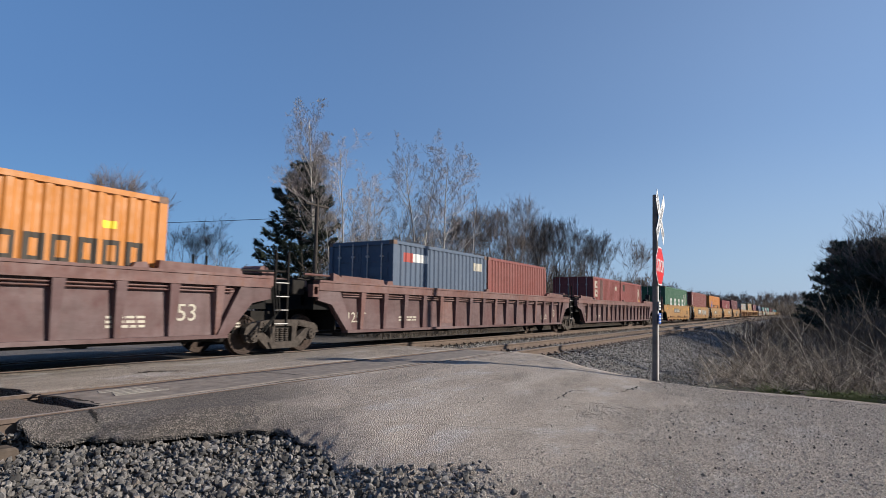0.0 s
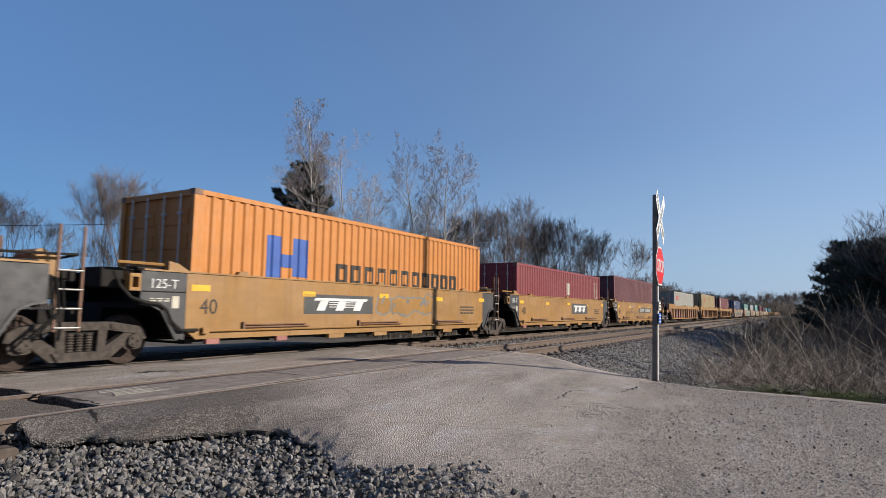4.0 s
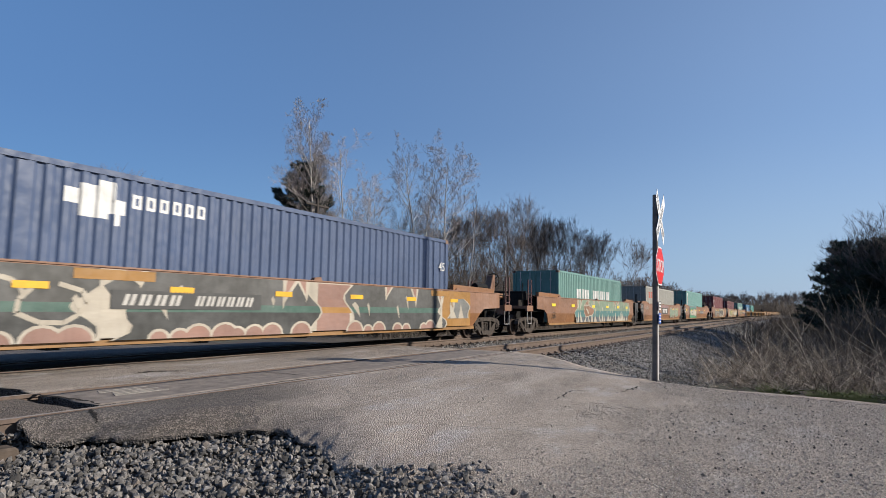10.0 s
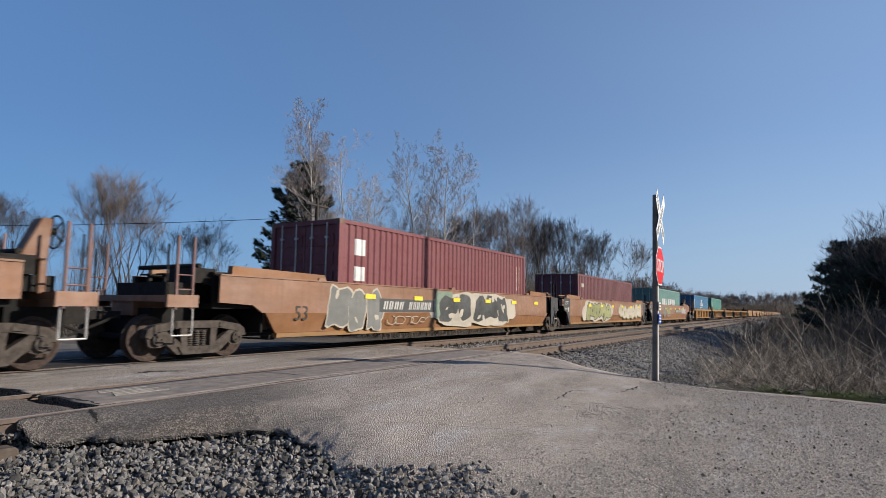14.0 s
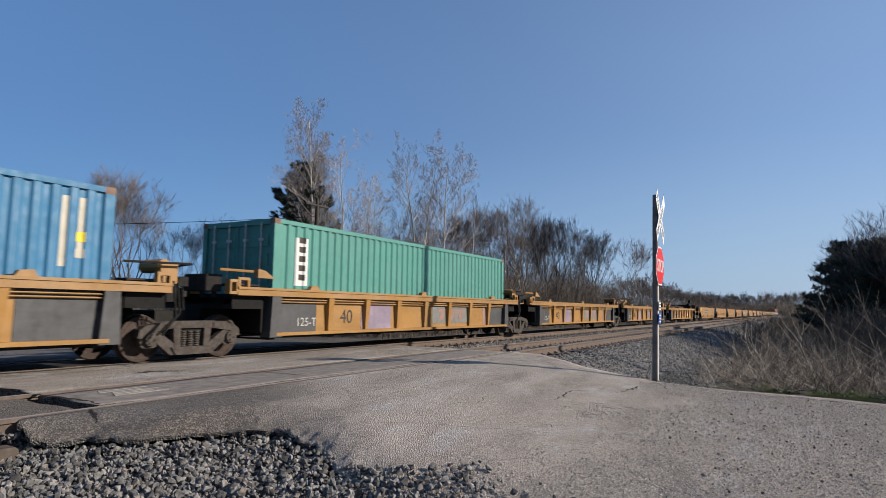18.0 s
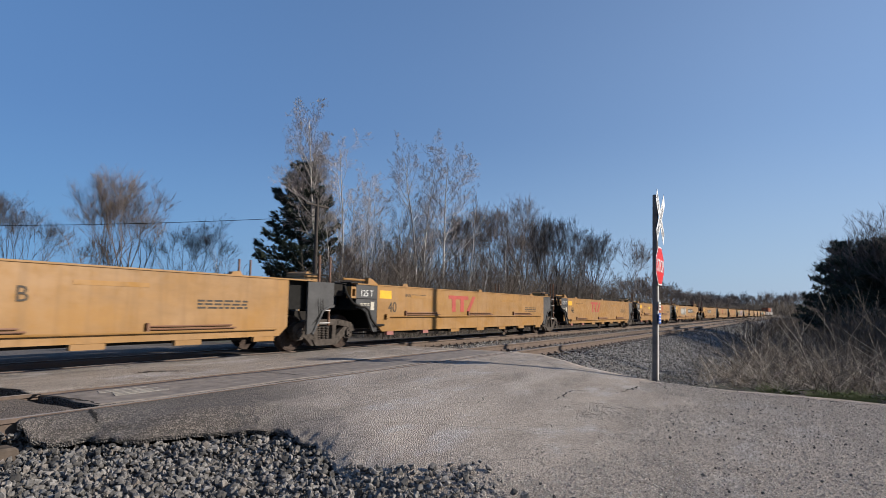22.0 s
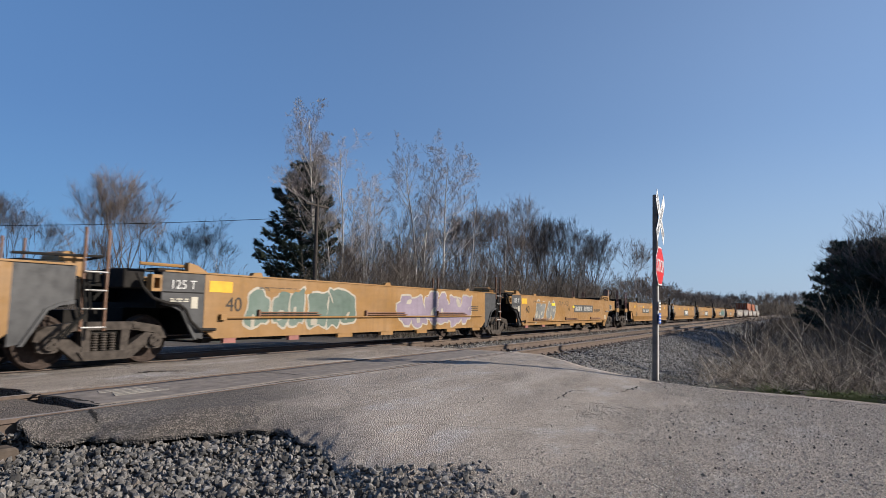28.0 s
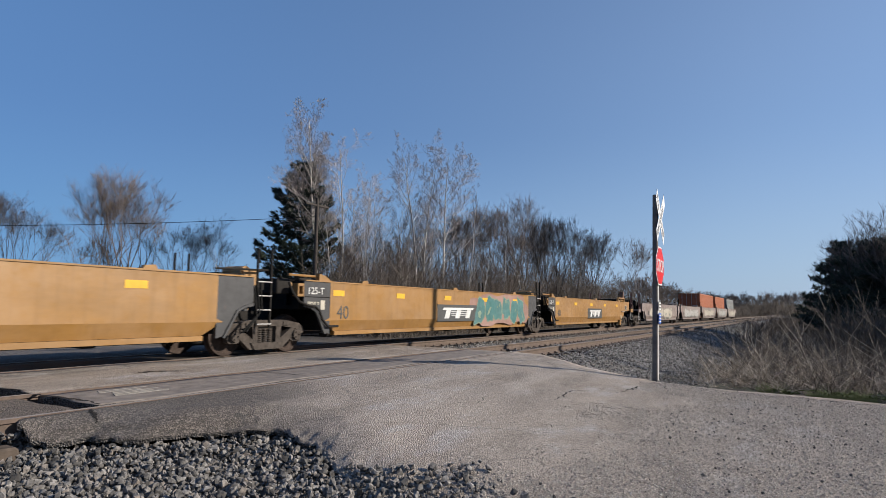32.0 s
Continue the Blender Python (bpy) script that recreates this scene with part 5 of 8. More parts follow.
def blocks(key, length, x0, x1, z0, z1, mat, count, hollow=False, fill=0.7):
    """Plain block shapes where a company's lettering stands."""
    bm = bmesh.new()
    w = (x1 - x0) / count
    for i in range(count):
        a, b = x0 + i * w, x0 + i * w + w * fill
        if hollow:
            t = (b - a) * 0.28
            cpatch(key, length, a, a + t, z0, z1, mat, bm)
            cpatch(key, length, b - t, b, z0, z1, mat, bm)
            cpatch(key, length, a + t, b - t, z0, z0 + t, mat, bm)
            cpatch(key, length, a + t, b - t, z1 - t, z1, mat, bm)
        else:
            cpatch(key, length, a, b, z0, z1, mat, bm)
    part("block_lettering", bm, M[mat], BOXES[key], "painted block shapes")["kind"] = "stuff"


F40 = 12.19
blocks("orange_a", F40, 9.0, 11.85, 1.25, 1.7, "stencil", 7, True, 0.76)
blocks("orange_a", F40, 3.2, 8.2, 1.25, 1.7, "stencil", 9, True, 0.76)
cpatch("orange_a", F40, 11.0, 11.25, 1.9, 2.03, "bright_yellow")
cpatch("slate", 6.06, 0.55, 1.05, 2.0, 2.28, "logo_red")
cpatch("slate", 6.06, 1.05, 1.9, 2.02, 2.28, "white")
blocks("slate", 6.06, 5.05, 5.75, 2.0, 2.28, "off_white", 3)
blocks("red_g", 6.06, 0.4, 0.9, 1.95, 2.36, "off_white", 1, True, 1.0)
blocks("red_g", 6.06, 0.4, 0.9, 1.45, 1.86, "off_white", 1, True, 1.0)
cpatch("red_g", 6.06, 1.42, 2.05, 1.1, 2.45, "brown_sill")
blocks("red_g", 6.06, 4.6, 5.2, 1.95, 2.2, "off_white", 3)
cpatch("red_h", 6.06, 0.62, 1.08, 1.95, 2.4, "stencil")
cpatch("red_h", 6.06, 4.98, 5.07, 1.3, 2.05, "off_white")
blocks("red_h", 6.06, 4.98, 5.16, 2.12, 2.3, "off_white", 2)
cpatch("red_h", 6.06, 5.3, 5.4, 1.72, 2.2, "off_white")
cpatch("red_h", 6.06, 5.28, 5.42, 1.34, 1.48, "reflect")
for x in (11.35, 11.62):
    cpatch("azure", 12.19, x, x + 0.1, 1.35 if x > 11.5 else 1.2, 2.35, "off_white")
cpatch("azure", 12.19, 11.6, 11.74, 1.62, 1.78, "bright_yellow", None, 0.278, 0.006)
cpatch("azure", 12.19, 11.6, 11.74, 1.36, 1.5, "off_white", None, 0.278, 0.006)
cpatch("wine_b", 13.72, 12.1, 12.4, 1.28, 1.46, "bright_yellow")
cpatch("wine_b", 13.72, 12.16, 12.3, 1.6, 1.74, "bright_yellow")
cpatch("wine_b", 13.72, 12.5, 12.56, 1.5, 2.4, "off_white")
for a, b in ((2.58, 3.41), (4.61, 5.52), (6.78, 7.59), (8.82, 9.63)):
    blocks("green", F40, a, b, 1.18, 1.9, "white", 1, True, 1.0)
cpatch("green", F40, 10.12, 10.54, 1.25, 2.36, "white")
for z in (1.45, 1.72, 1.98, 2.2):
    cpatch("green", F40, 10.2, 10.5, z, z + 0.04, "logo_red", None, 0.278, 0.006)
cpatch("green", F40, 11.4, 11.46, 1.25, 2.5, "off_white")
cpatch("green", F40, 11.7, 11.78, 1.75, 1.95, "reflect")
for z in (1.34, 1.8, 2.2):
    blocks("wine_a", F40, 0.56, 0.95, z, z + 0.34, "white", 1, True, 1.0)
cpatch("wine_a", F40, 11.4, 11.45, 1.3, 2.4, "off_white")
cpatch("orange_b", F40, 1.9, 2.35, 1.16, 2.2, "logo_blue")
cpatch("orange_b", F40, 2.7, 3.2, 1.3, 2.2, "logo_blue")
cpatch("orange_b", F40, 2.35, 2.7, 1.5, 1.8, "logo_blue")
blocks("orange_b", F40, 4.25, 10.6, 1.2, 1.72, "stencil", 11, True, 0.74)
blocks("crimson", F40, 11.2, 11.8, 1.3, 2.2, "off_white", 2, False, 0.4)
cpatch("crimson", F40, 6.4, 6.8, 1.4, 2.0, "off_white")
for x in (11.36, 11.62):
    cpatch("maroon", F40, x, x + 0.09, 1.3, 2.5, "off_white")
blocks("cream_a", F40, 1.25, 2.8, 1.8, 2.2, "c_logo_orange", 4, True, 0.8)
blocks("sand", 13.72, 2.15, 3.5, 1.95, 2.4, "c_logo_orange", 4, True, 0.8)
cpatch("sand", 13.72, 12.98, 13.54, 0.2, 2.78, "orange")
for z in (1.55, 1.92, 2.28):
    blocks("wine_b", 13.72, 1.33, 1.78, z, z + 0.3, "white", 1, True, 1.0)
blocks("navy", 13.72, 2.6, 4.2, 2.3, 2.55, "white", 6, True, 0.75)
bm = bmesh.new()
for a, b, z0, z1 in ((1.45, 1.9, 2.25, 2.5), (1.7, 2.2, 2.05, 2.6), (2.0, 2.3, 2.35, 2.7), (2.2, 2.5, 2.15, 2.4), (2.3, 2.4, 1.95, 2.2)):
    cpatch("navy", 13.72, a, b, z0, z1, "white", bm)
part("white_emblem", bm, M["white"], BOXES["navy"], "plain white emblem shape")
blocks("teal_a", F40, 2.9, 5.2, 1.28, 1.78, "white", 5, False, 0.66)
blocks("teal_a", F40, 5.75, 9.4, 1.28, 1.78, "white", 8, False, 0.66)
blocks("teal_b", F40, 3.2, 5.35, 1.22, 1.78, "white", 5, False, 0.66)
blocks("teal_b", F40, 5.95, 9.5, 1.22, 1.78, "white", 8, False, 0.66)
blocks("cream_b", F40, 1.1, 2.6, 1.72, 2.18, "c_logo_orange", 4, True, 0.82)
cpatch("mint", F40, 0.63, 1.17, 1.2, 2.68, "white")
cpatch("sea", F40, 0.69, 1.12, 1.1, 2.23, "white")
for key, ln in (("mint", 1.2), ("sea", 1.15)):
    bm = bmesh.new()
    for i in range(5):
        a = 0.78 if key == "mint" else 0.8
        cpatch(key, F40, a, a + 0.22, ln + 0.08 + i * 0.22, ln + 0.22 + i * 0.22, "stencil", bm, 0.278, 0.006)
    part("block_lettering", bm, M["stencil"], BOXES[key])["kind"] = "stuff"
cpatch("wine_c", F40, 0.68, 1.1, 2.0, 2.44, "white")
cpatch("wine_c", F40, 0.68, 1.1, 1.32, 1.7, "white")
cpatch("wine_d", F40, 0.7, 1.2, 1.9, 2.1, "off_white")
for x in (11.3, 11.55):
    cpatch("wine_c", F40, x, x + 0.1, 1.4, 2.4, "off_white")
blocks("azure", F40, 5.0, 7.15, 1.42, 1.72, "white", 5, True, 0.84)
blocks("azure", F40, 5.1, 7.1, 1.1, 1.28, "off_white", 7)
bm = bmesh.new()
for i in range(5):
    cpatch("azure", F40, 5.5 + 0.24 * i, 5.62 + 0.24 * i, 1.78, 2.05 - 0.05 * abs(i - 2), "white", bm)
cpatch("azure", F40, 5.55, 6.6, 2.05, 2.14, "white", bm)
part("white_emblem", bm, M["white"], BOXES["azure"], "plain white dome emblem")
blocks("azure", F40, 0.42, 0.7, 1.15, 2.1, "white", 1)
for key, ln in (("wine_b", 13.72), ("navy", 13.72)):
    write("45", 0.4, M["white"], BOXES[key], ln - 0.62, -1.226, 1.85, "number")


# ---------------------------------------------------------------- ground
def smooth(a, b, v):
    t = min(1.0, max(0.0, (v - a) / (b - a)))
    return t * t * (3 - 2 * t)


ROAD = [(-60, -0.6), (-8, -0.52), (-1.2, -0.41), (1.0, -0.36), (2.44, -0.28), (3.1, -0.2), (3.8, -0.11), (4.6, -0.055), (5.4, -0.02), (6.2, -0.012), (13.0, -0.012), (15, -0.1), (19, -0.4), (26, -0.6), (70, -0.7)]


def road_z(y):
    for (a, za), (b, zb) in zip(ROAD, ROAD[1:]):
        if y <= b:
            return za + (zb - za) * min(1.0, max(0.0, (y - a) / (b - a)))
    return ROAD[-1][1]


def ground_z(x, y):
    """Height of the earth: a ballast bank under the two tracks, a low verge, the road's shoulder."""
    bank = -0.24 - 0.55 * smooth(5.75, 3.2, y) - 0.6 * smooth(13.4, 16.5, y) + 0.34 * smooth(19, 12.6, x) * smooth(3.4, 1.4, y)
    if x < 12.4:
        k = smooth(12.4, 10.8, x) if y < 6 else 1.0
        shoulder = -0.385 - 0.065 * smooth(6.0, 2.5, y)
        bank = bank + (min(shoulder, road_z(y) - 0.06) - bank) * k if y < 6.2 else bank
    bank += 0.05 * noise.noise((x * 0.35, y * 0.35, 0.0)) * (1 if y < 3 or y > 14 else 0.15)
    far = smooth(60, 400, abs(x) + abs(y))
    return bank + far * 0.6 * noise.noise((x * 0.01, y * 0.01, 3.0))


def axis(near0, near1, step, far):
    a = list(np.arange(near0, near1 + 1e-6, step))
    d = step
    lo, hi = near0, near1
    while hi < far:
        d *= 1.35
        lo, hi = lo - d, hi + d
        a = [lo] + a + [hi]
    return a


def grid_mesh(name, xs, ys, zf):
    nx = len(xs)
    verts = [(x, y, zf(x, y)) for y in ys for x in xs]
    faces = [(j * nx + i, j * nx + i + 1, (j + 1) * nx + i + 1, (j + 1) * nx + i) for j in range(len(ys) - 1) for i in range(nx - 1)]
    me = bpy.data.meshes.new(name)
    me.from_pydata(verts, [], faces)
    return me


def dirt_material():
    n = Nodes("dry_verge_earth")
    a = n.mix(n.ramp(n.noise(0.5, 6), [(0.35, 0.0), (0.65, 1.0)]), (0.042, 0.032, 0.025), (0.085, 0.067, 0.05))
    a = n.mix(n.ramp(n.noise(0.22, 5), [(0.55, 0.0), (0.7, 1.0)]), a, (0.07, 0.085, 0.035))
    a = n.mix(n.ramp(n.noise(14, 5), [(0.4, 0.0), (0.75, 1.0)]), a, (0.05, 0.04, 0.03))
    n.bump(n.noise(18, 6), 0.7, 0.05)
    return n.done(a, 0.95)


def gravel_material(name, a, b, c, scale):
    n = Nodes(name)
    v = n.add("ShaderNodeTexVoronoi", Scale=scale)
    n.link(n.coords(), v.inputs["Vector"])
    col = n.mix(n.ramp(v.outputs["Color"], [(0.2, 0.0), (0.8, 1.0)]), a, b)
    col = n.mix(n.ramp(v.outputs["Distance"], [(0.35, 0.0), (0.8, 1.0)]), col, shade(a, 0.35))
    col = n.mix(n.ramp(n.noise(1.1, 5), [(0.45, 0.0), (0.75, 1.0)]), col, c)
    n.bump(n.ramp(v.outputs["Distance"], [(0.0, 1.0), (0.8, 0.0)]), 0.9, 0.03)
    return n.done(col, 0.9)


M["earth"] = dirt_material()
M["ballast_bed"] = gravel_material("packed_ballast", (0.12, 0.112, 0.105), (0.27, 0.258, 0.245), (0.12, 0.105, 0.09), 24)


def asphalt_material(name, tone=1.0, tarred=True):
    """Old asphalt: pale worn wheel tracks, darker oily patches, exposed stone, gravel washed over the near side."""
    n = Nodes(name)
    k = lambda r, g, b: (r * tone * 1.05, g * tone, b * tone * 0.91)
    base = n.mix(n.ramp(n.noise(0.4, 5), [(0.35, 0.0), (0.66, 1.0)]), k(0.195, 0.166, 0.148), k(0.285, 0.25, 0.228))
    base = n.mix(n.ramp(n.noise(1.1, 7, (0.4, 1.6, 1)), [(0.5, 0.0), (0.68, 0.8)]), base, k(0.13, 0.112, 0.102))
    base = n.mix(n.ramp(n.noise(0.8, 6, (0.5, 1.4, 1), rough=0.7), [(0.52, 0.0), (0.64, 0.7)]), base, k(0.34, 0.305, 0.282))
    v = n.add("ShaderNodeTexVoronoi", Scale=75.0)
    n.link(n.coords(), v.inputs["Vector"])
    base = n.mix(n.ramp(v.outputs["Color"], [(0.5, 0.0), (0.85, 0.7)]), base, k(0.44, 0.405, 0.375))
    base = n.mix(n.ramp(n.noise(55, 4), [(0.5, 0.0), (0.66, 0.8)]), base, (0.06, 0.053, 0.048))
    big = n.add("ShaderNodeTexVoronoi", Scale=62.0)
    n.link(n.coords(), big.inputs["Vector"])
    washed = n.mix(n.ramp(big.outputs["Color"], [(0.2, 0.0), (0.8, 1.0)]), (0.24, 0.216, 0.2), (0.52, 0.48, 0.45))
    washed = n.mix(n.ramp(big.outputs["Distance"], [(0.4, 0.0), (0.85, 0.6)]), washed, (0.07, 0.062, 0.057))
    base = n.mix(n.ramp(n.noise(0.9, 7, (0.6, 1.3, 1), rough=0.72), [(0.54, 0.0), (0.62, 0.75)]), base, washed)
    # an old tar repair along the first rail, wearing out down the slope
    run = n.add("ShaderNodeVectorMath")
    run.operation = "DOT_PRODUCT"
    run.inputs[1].default_value = (-0.38, 0.42, 0.0)
    n.link(n.co.outputs["Object"], run.inputs[0])
    worn = n.add("ShaderNodeMath")
    worn.operation = "ADD"
    n.link(run.outputs["Value"], worn.inputs[0])
    n.link(n.noise(1.6, 6, rough=0.7), worn.inputs[1])
    tar = n.ramp(worn.outputs[0], [(0.32, 0.0), (0.95, 0.85)])
    if tarred:
        base = n.mix(tar, base, n.mix(n.ramp(v.outputs["Color"], [(0.45, 0.0), (0.8, 1.0)]), (0.028, 0.024, 0.021), (0.15, 0.125, 0.108)))
    crack = n.add("ShaderNodeTexVoronoi", Scale=0.55)
    crack.feature = "DISTANCE_TO_EDGE"
    warp = n.add("ShaderNodeMapping")
    n.link(n.co.outputs["Object"], warp.inputs["Vector"])
    wob = n.add("ShaderNodeTexNoise", Scale=1.7, Detail=5.0)
    n.link(n.co.outputs["Object"], wob.inputs["Vector"])
    n.link(wob.outputs["Color"], warp.inputs["Location"])
    n.link(warp.outputs[0], crack.inputs["Vector"])
    line = n.ramp(crack.outputs["Distance"], [(0.0, 1.0), (0.012, 0.0)])
    gate = n.mix(n.ramp(n.noise(0.5, 3), [(0.48, 0.0), (0.6, 1.0)]), (0.0, 0.0, 0.0), line)
    base = n.mix(gate, base, (0.05, 0.045, 0.042))
    n.bump(n.mix(0.5, n.noise(45, 6), v.outputs["Distance"]), 1.0, 0.025)
    return n.done(base, 0.9)


M["asphalt"] = asphalt_material("worn_grey_asphalt", 1.05)
M["asphalt_oiled"] = asphalt_material("oiled_crossing_asphalt", 0.9, False)
M["worn_paint"] = plain("worn_pale_paint", (0.165, 0.152, 0.138), 0.8, 0, 0.45, 14.0, 0.3)
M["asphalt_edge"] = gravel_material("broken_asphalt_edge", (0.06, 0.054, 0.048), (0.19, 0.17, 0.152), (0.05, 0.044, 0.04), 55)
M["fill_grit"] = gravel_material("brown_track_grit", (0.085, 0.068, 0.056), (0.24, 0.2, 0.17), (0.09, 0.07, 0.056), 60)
M["panel"] = plain("oiled_crossing_panel", (0.155, 0.131, 0.113), 0.85, 0, 0.4, 6.0, 0.8)
# near-black copy of the panel: the shade under the train put into colour
M["panel_shaded"] = plain("shade_black_crossing_panel", (0.032, 0.027, 0.024), 0.85, 0, 0.35, 5.0, 0.4)
M["gap"] = plain("black_flangeway_grit", (0.018, 0.016, 0.015), 0.9)
M["rail_rust"] = plain("rusty_rail_steel", (0.1, 0.07, 0.053), 0.8, 0.1, 0.35, 6.0, 0.3)
M["rail_head"] = plain("dull_rail_head", (0.24, 0.205, 0.18), 0.6, 0.2, 0.3, 4.0, 0.15)
M["tie"] = plain("weathered_tie_wood", (0.075, 0.058, 0.046), 0.9, 0, 0.4, 7.0, 0.5)
M["post_wood"] = plain("dark_creosoted_post_wood", (0.12, 0.108, 0.1), 0.85, 0, 0.35, 9.0, 0.5)

ground = new("ground", grid_mesh("ground", axis(-14, 46, 0.5, 2400), axis(-14, 26, 0.5, 2400), ground_z))
ground.data.materials.append(M["earth"])
for p in ground.data.polygons:
    p.use_smooth = True
tagged(ground, "dry brown earth verge with thin grass", "ground", kind="structure")

# the ballast bank that carries both tracks
bank = new("ballast", grid_mesh("ballast", axis(-20, 60, 0.4, 700), [3.0, 3.5, 4.0, 4.5, 5.0, 5.5, 5.9, 6.3, 7.05, 7.8, 8.4, 9.1, 9.8, 10.5, 11.26, 12.0, 12.8, 13.4, 14.0, 14.6, 15.2],
           lambda x, y: ground_z(x, y) + (0.015 if (y > 3.4 and y < 15) else -0.2) - (0.25 if (x < 12.4 and y < 6.0) else 0.0) + 0.03 * noise.noise((x * 1.3, y * 1.3, 7.0))))
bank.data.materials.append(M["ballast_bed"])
tagged(bank, "grey crushed-stone ballast bank under the tracks", "ballast", kind="structure")


# ---------------------------------------------------------------- stones
G = (1 + 5 ** 0.5) / 2
STONE = np.array([(-1, G, 0), (1, G, 0), (-1, -G, 0), (1, -G, 0), (0, -1, G), (0, 1, G), (0, -1, -G), (0, 1, -G), (G, 0, -1), (G, 0, 1), (-G, 0, -1), (-G, 0, 1)], float) / 1.9
STONE_FACES = np.array([(0, 11, 5), (0, 5, 1), (0, 1, 7), (0, 7, 10), (0, 10, 11), (1, 5, 9), (5, 11, 4), (11, 10, 2), (10, 7, 6), (7, 1, 8), (3, 9, 4), (3, 4, 2), (3, 2, 6), (3, 6, 8), (3, 8, 9), (4, 9, 5), (2, 4, 11), (6, 2, 10), (8, 6, 7), (9, 8, 1)])

CHIP = np.array([(1, 0, 0), (-1, 0, 0), (0, 1, 0), (0, -1, 0), (0, 0, 1), (0, 0, -1)], float)
CHIP_FACES = np.array([(0, 2, 4), (2, 1, 4), (1, 3, 4), (3, 0, 4), (2, 0, 5), (1, 2, 5), (3, 1, 5), (0, 3, 5)])


def stones(name, points, sizes, seed, small=False):
    """Many broken stones in one mesh: jittered, turned blocks."""
    rng = np.random.default_rng(seed)
    n = len(points)
    shape, faces = (CHIP, CHIP_FACES) if small else (STONE, STONE_FACES)
    m = len(shape)
    v = shape[None] * (0.62 + 0.6 * rng.random((n, m, 1))) + rng.normal(0, 0.15, (n, m, 3))
    v *= (np.asarray(sizes)[:, None] * rng.uniform(0.55, 1.15, (n, 3)))[:, None, :] * 0.5
    q = rng.normal(size=(n, 4))
    q /= np.linalg.norm(q, axis=1)[:, None]
    w, x, y, z = q.T
    R = np.stack([1 - 2 * (y * y + z * z), 2 * (x * y - z * w), 2 * (x * z + y * w), 2 * (x * y + z * w), 1 - 2 * (x * x + z * z), 2 * (y * z - x * w), 2 * (x * z - y * w), 2 * (y * z + x * w), 1 - 2 * (x * x + y * y)], 1).reshape(n, 3, 3)
    v = np.einsum("nij,nkj->nki", R, v) + np.asarray(points)[:, None, :]
    f = faces[None] + (np.arange(n) * m)[:, None, None]
    me = bpy.data.meshes.new(name)
    me.from_pydata(v.reshape(-1, 3).tolist(), [], f.reshape(-1, 3).tolist())
    return me


def stone_material(name, dark, light, tint):
    n = Nodes(name)
    g = n.tree.nodes.new("ShaderNodeNewGeometry")
    col = n.ramp(g.outputs["Random Per Island"], [(0.0, dark), (0.45, tuple((a + b) / 2 for a, b in zip(dark, light))), (0.8, light), (1.0, tint)])
    col = n.mix(n.ramp(n.noise(30, 5), [(0.35, 0.0), (0.75, 1.0)]), col, shade(dark, 0.7))
    n.bump(n.noise(70, 4), 0.4, 0.006)
    return n.done(col, 0.85)


M["stone"] = stone_material("grey_ballast_stone", (0.035, 0.032, 0.03), (0.29, 0.27, 0.252), (0.19, 0.155, 0.128))
M["bank_stone"] = stone_material("pale_bank_ballast_stone", (0.075, 0.068, 0.062), (0.4, 0.378, 0.35), (0.24, 0.2, 0.165))
M["grit"] = stone_material("pale_road_grit", (0.28, 0.244, 0.212), (0.58, 0.525, 0.468), (0.4, 0.335, 0.28))


def edge_x(y):
    """The broken left edge of the asphalt, by y."""
    pts = [(-60, 3.2), (1.0, 3.3), (2.2, 3.35), (2.9, 3.7), (3.4, 4.1), (3.95, 4.42), (4.4, 4.6), (4.8, 4.6), (5.05, 4.4), (5.27, 4.0), (5.45, 3.55), (5.7, 3.4), (5.86, 3.28), (5.95, 3.05), (6.05, 2.92), (6.26, 2.88), (6.3, 3.62), (7.0, 3.65), (8.1, 3.72), (14.0, 3.9), (40, 3.9)]
    for (a, xa), (b, xb) in zip(pts, pts[1:]):
        if y <= b:
            return xa + (xb - xa) * max(0.0, (y - a) / (b - a))
    return 3.9


def scatter(n, x0, x1, y0, y1, size0, size1, seed, keep, lift=0.3):
    rng = random.Random(seed)
    pts, sz = [], []
    while len(pts) < n:
        x, y = rng.uniform(x0, x1), rng.uniform(y0, y1)
        s = size0 + (size1 - size0) * rng.random() ** 2
        z = keep(x, y)
        if z is None:
            continue
        pts.append((x, y, z + s * lift * rng.random()))
        sz.append(s)
    return pts, sz


EDGE_LINE = np.array([(edge_x(y), y) for y in np.arange(0.5, 6.26, 0.03)])


def piled(x, y):
    """Ballast heaped against the broken asphalt."""
    d = float(np.sqrt(((EDGE_LINE - (x, y)) ** 2).sum(1).min()))
    return (0.08 + 0.06 * noise.noise((x * 2.2, y * 2.2, 5.0))) * smooth(0.75, 0.0, d) * smooth(2.2, 3.4, y)


def near_bed(x, y):
    e = x - edge_x(y)
    spill = (0.15 + 1.25 * smooth(3.5, 2.5, y)) * (0.8 + 0.5 * noise.noise((x * 1.5, y * 1.5, 0)))
    if e > 0.28 and y > 3.45 or e > 0.05 and y <= 3.45 and random.random() < (e / max(0.05, spill)) ** 1.5 or y < 1.1 - 0.15 * x + 0.9 * noise.noise((x * 0.9, 0.3, 4.0)) or (x < 0.8 or y < 2.0 - 0.2 * x) and random.random() < 0.45 + 0.5 * smooth(0.8, -2.5, x):
        return None
    return max(ground_z(x, y) + 0.01 + (piled(x, y) * random.random() ** 0.4 if e < 0.1 else 0), lumpy(x, y) if e > 0 and y <= 3.45 else -9)


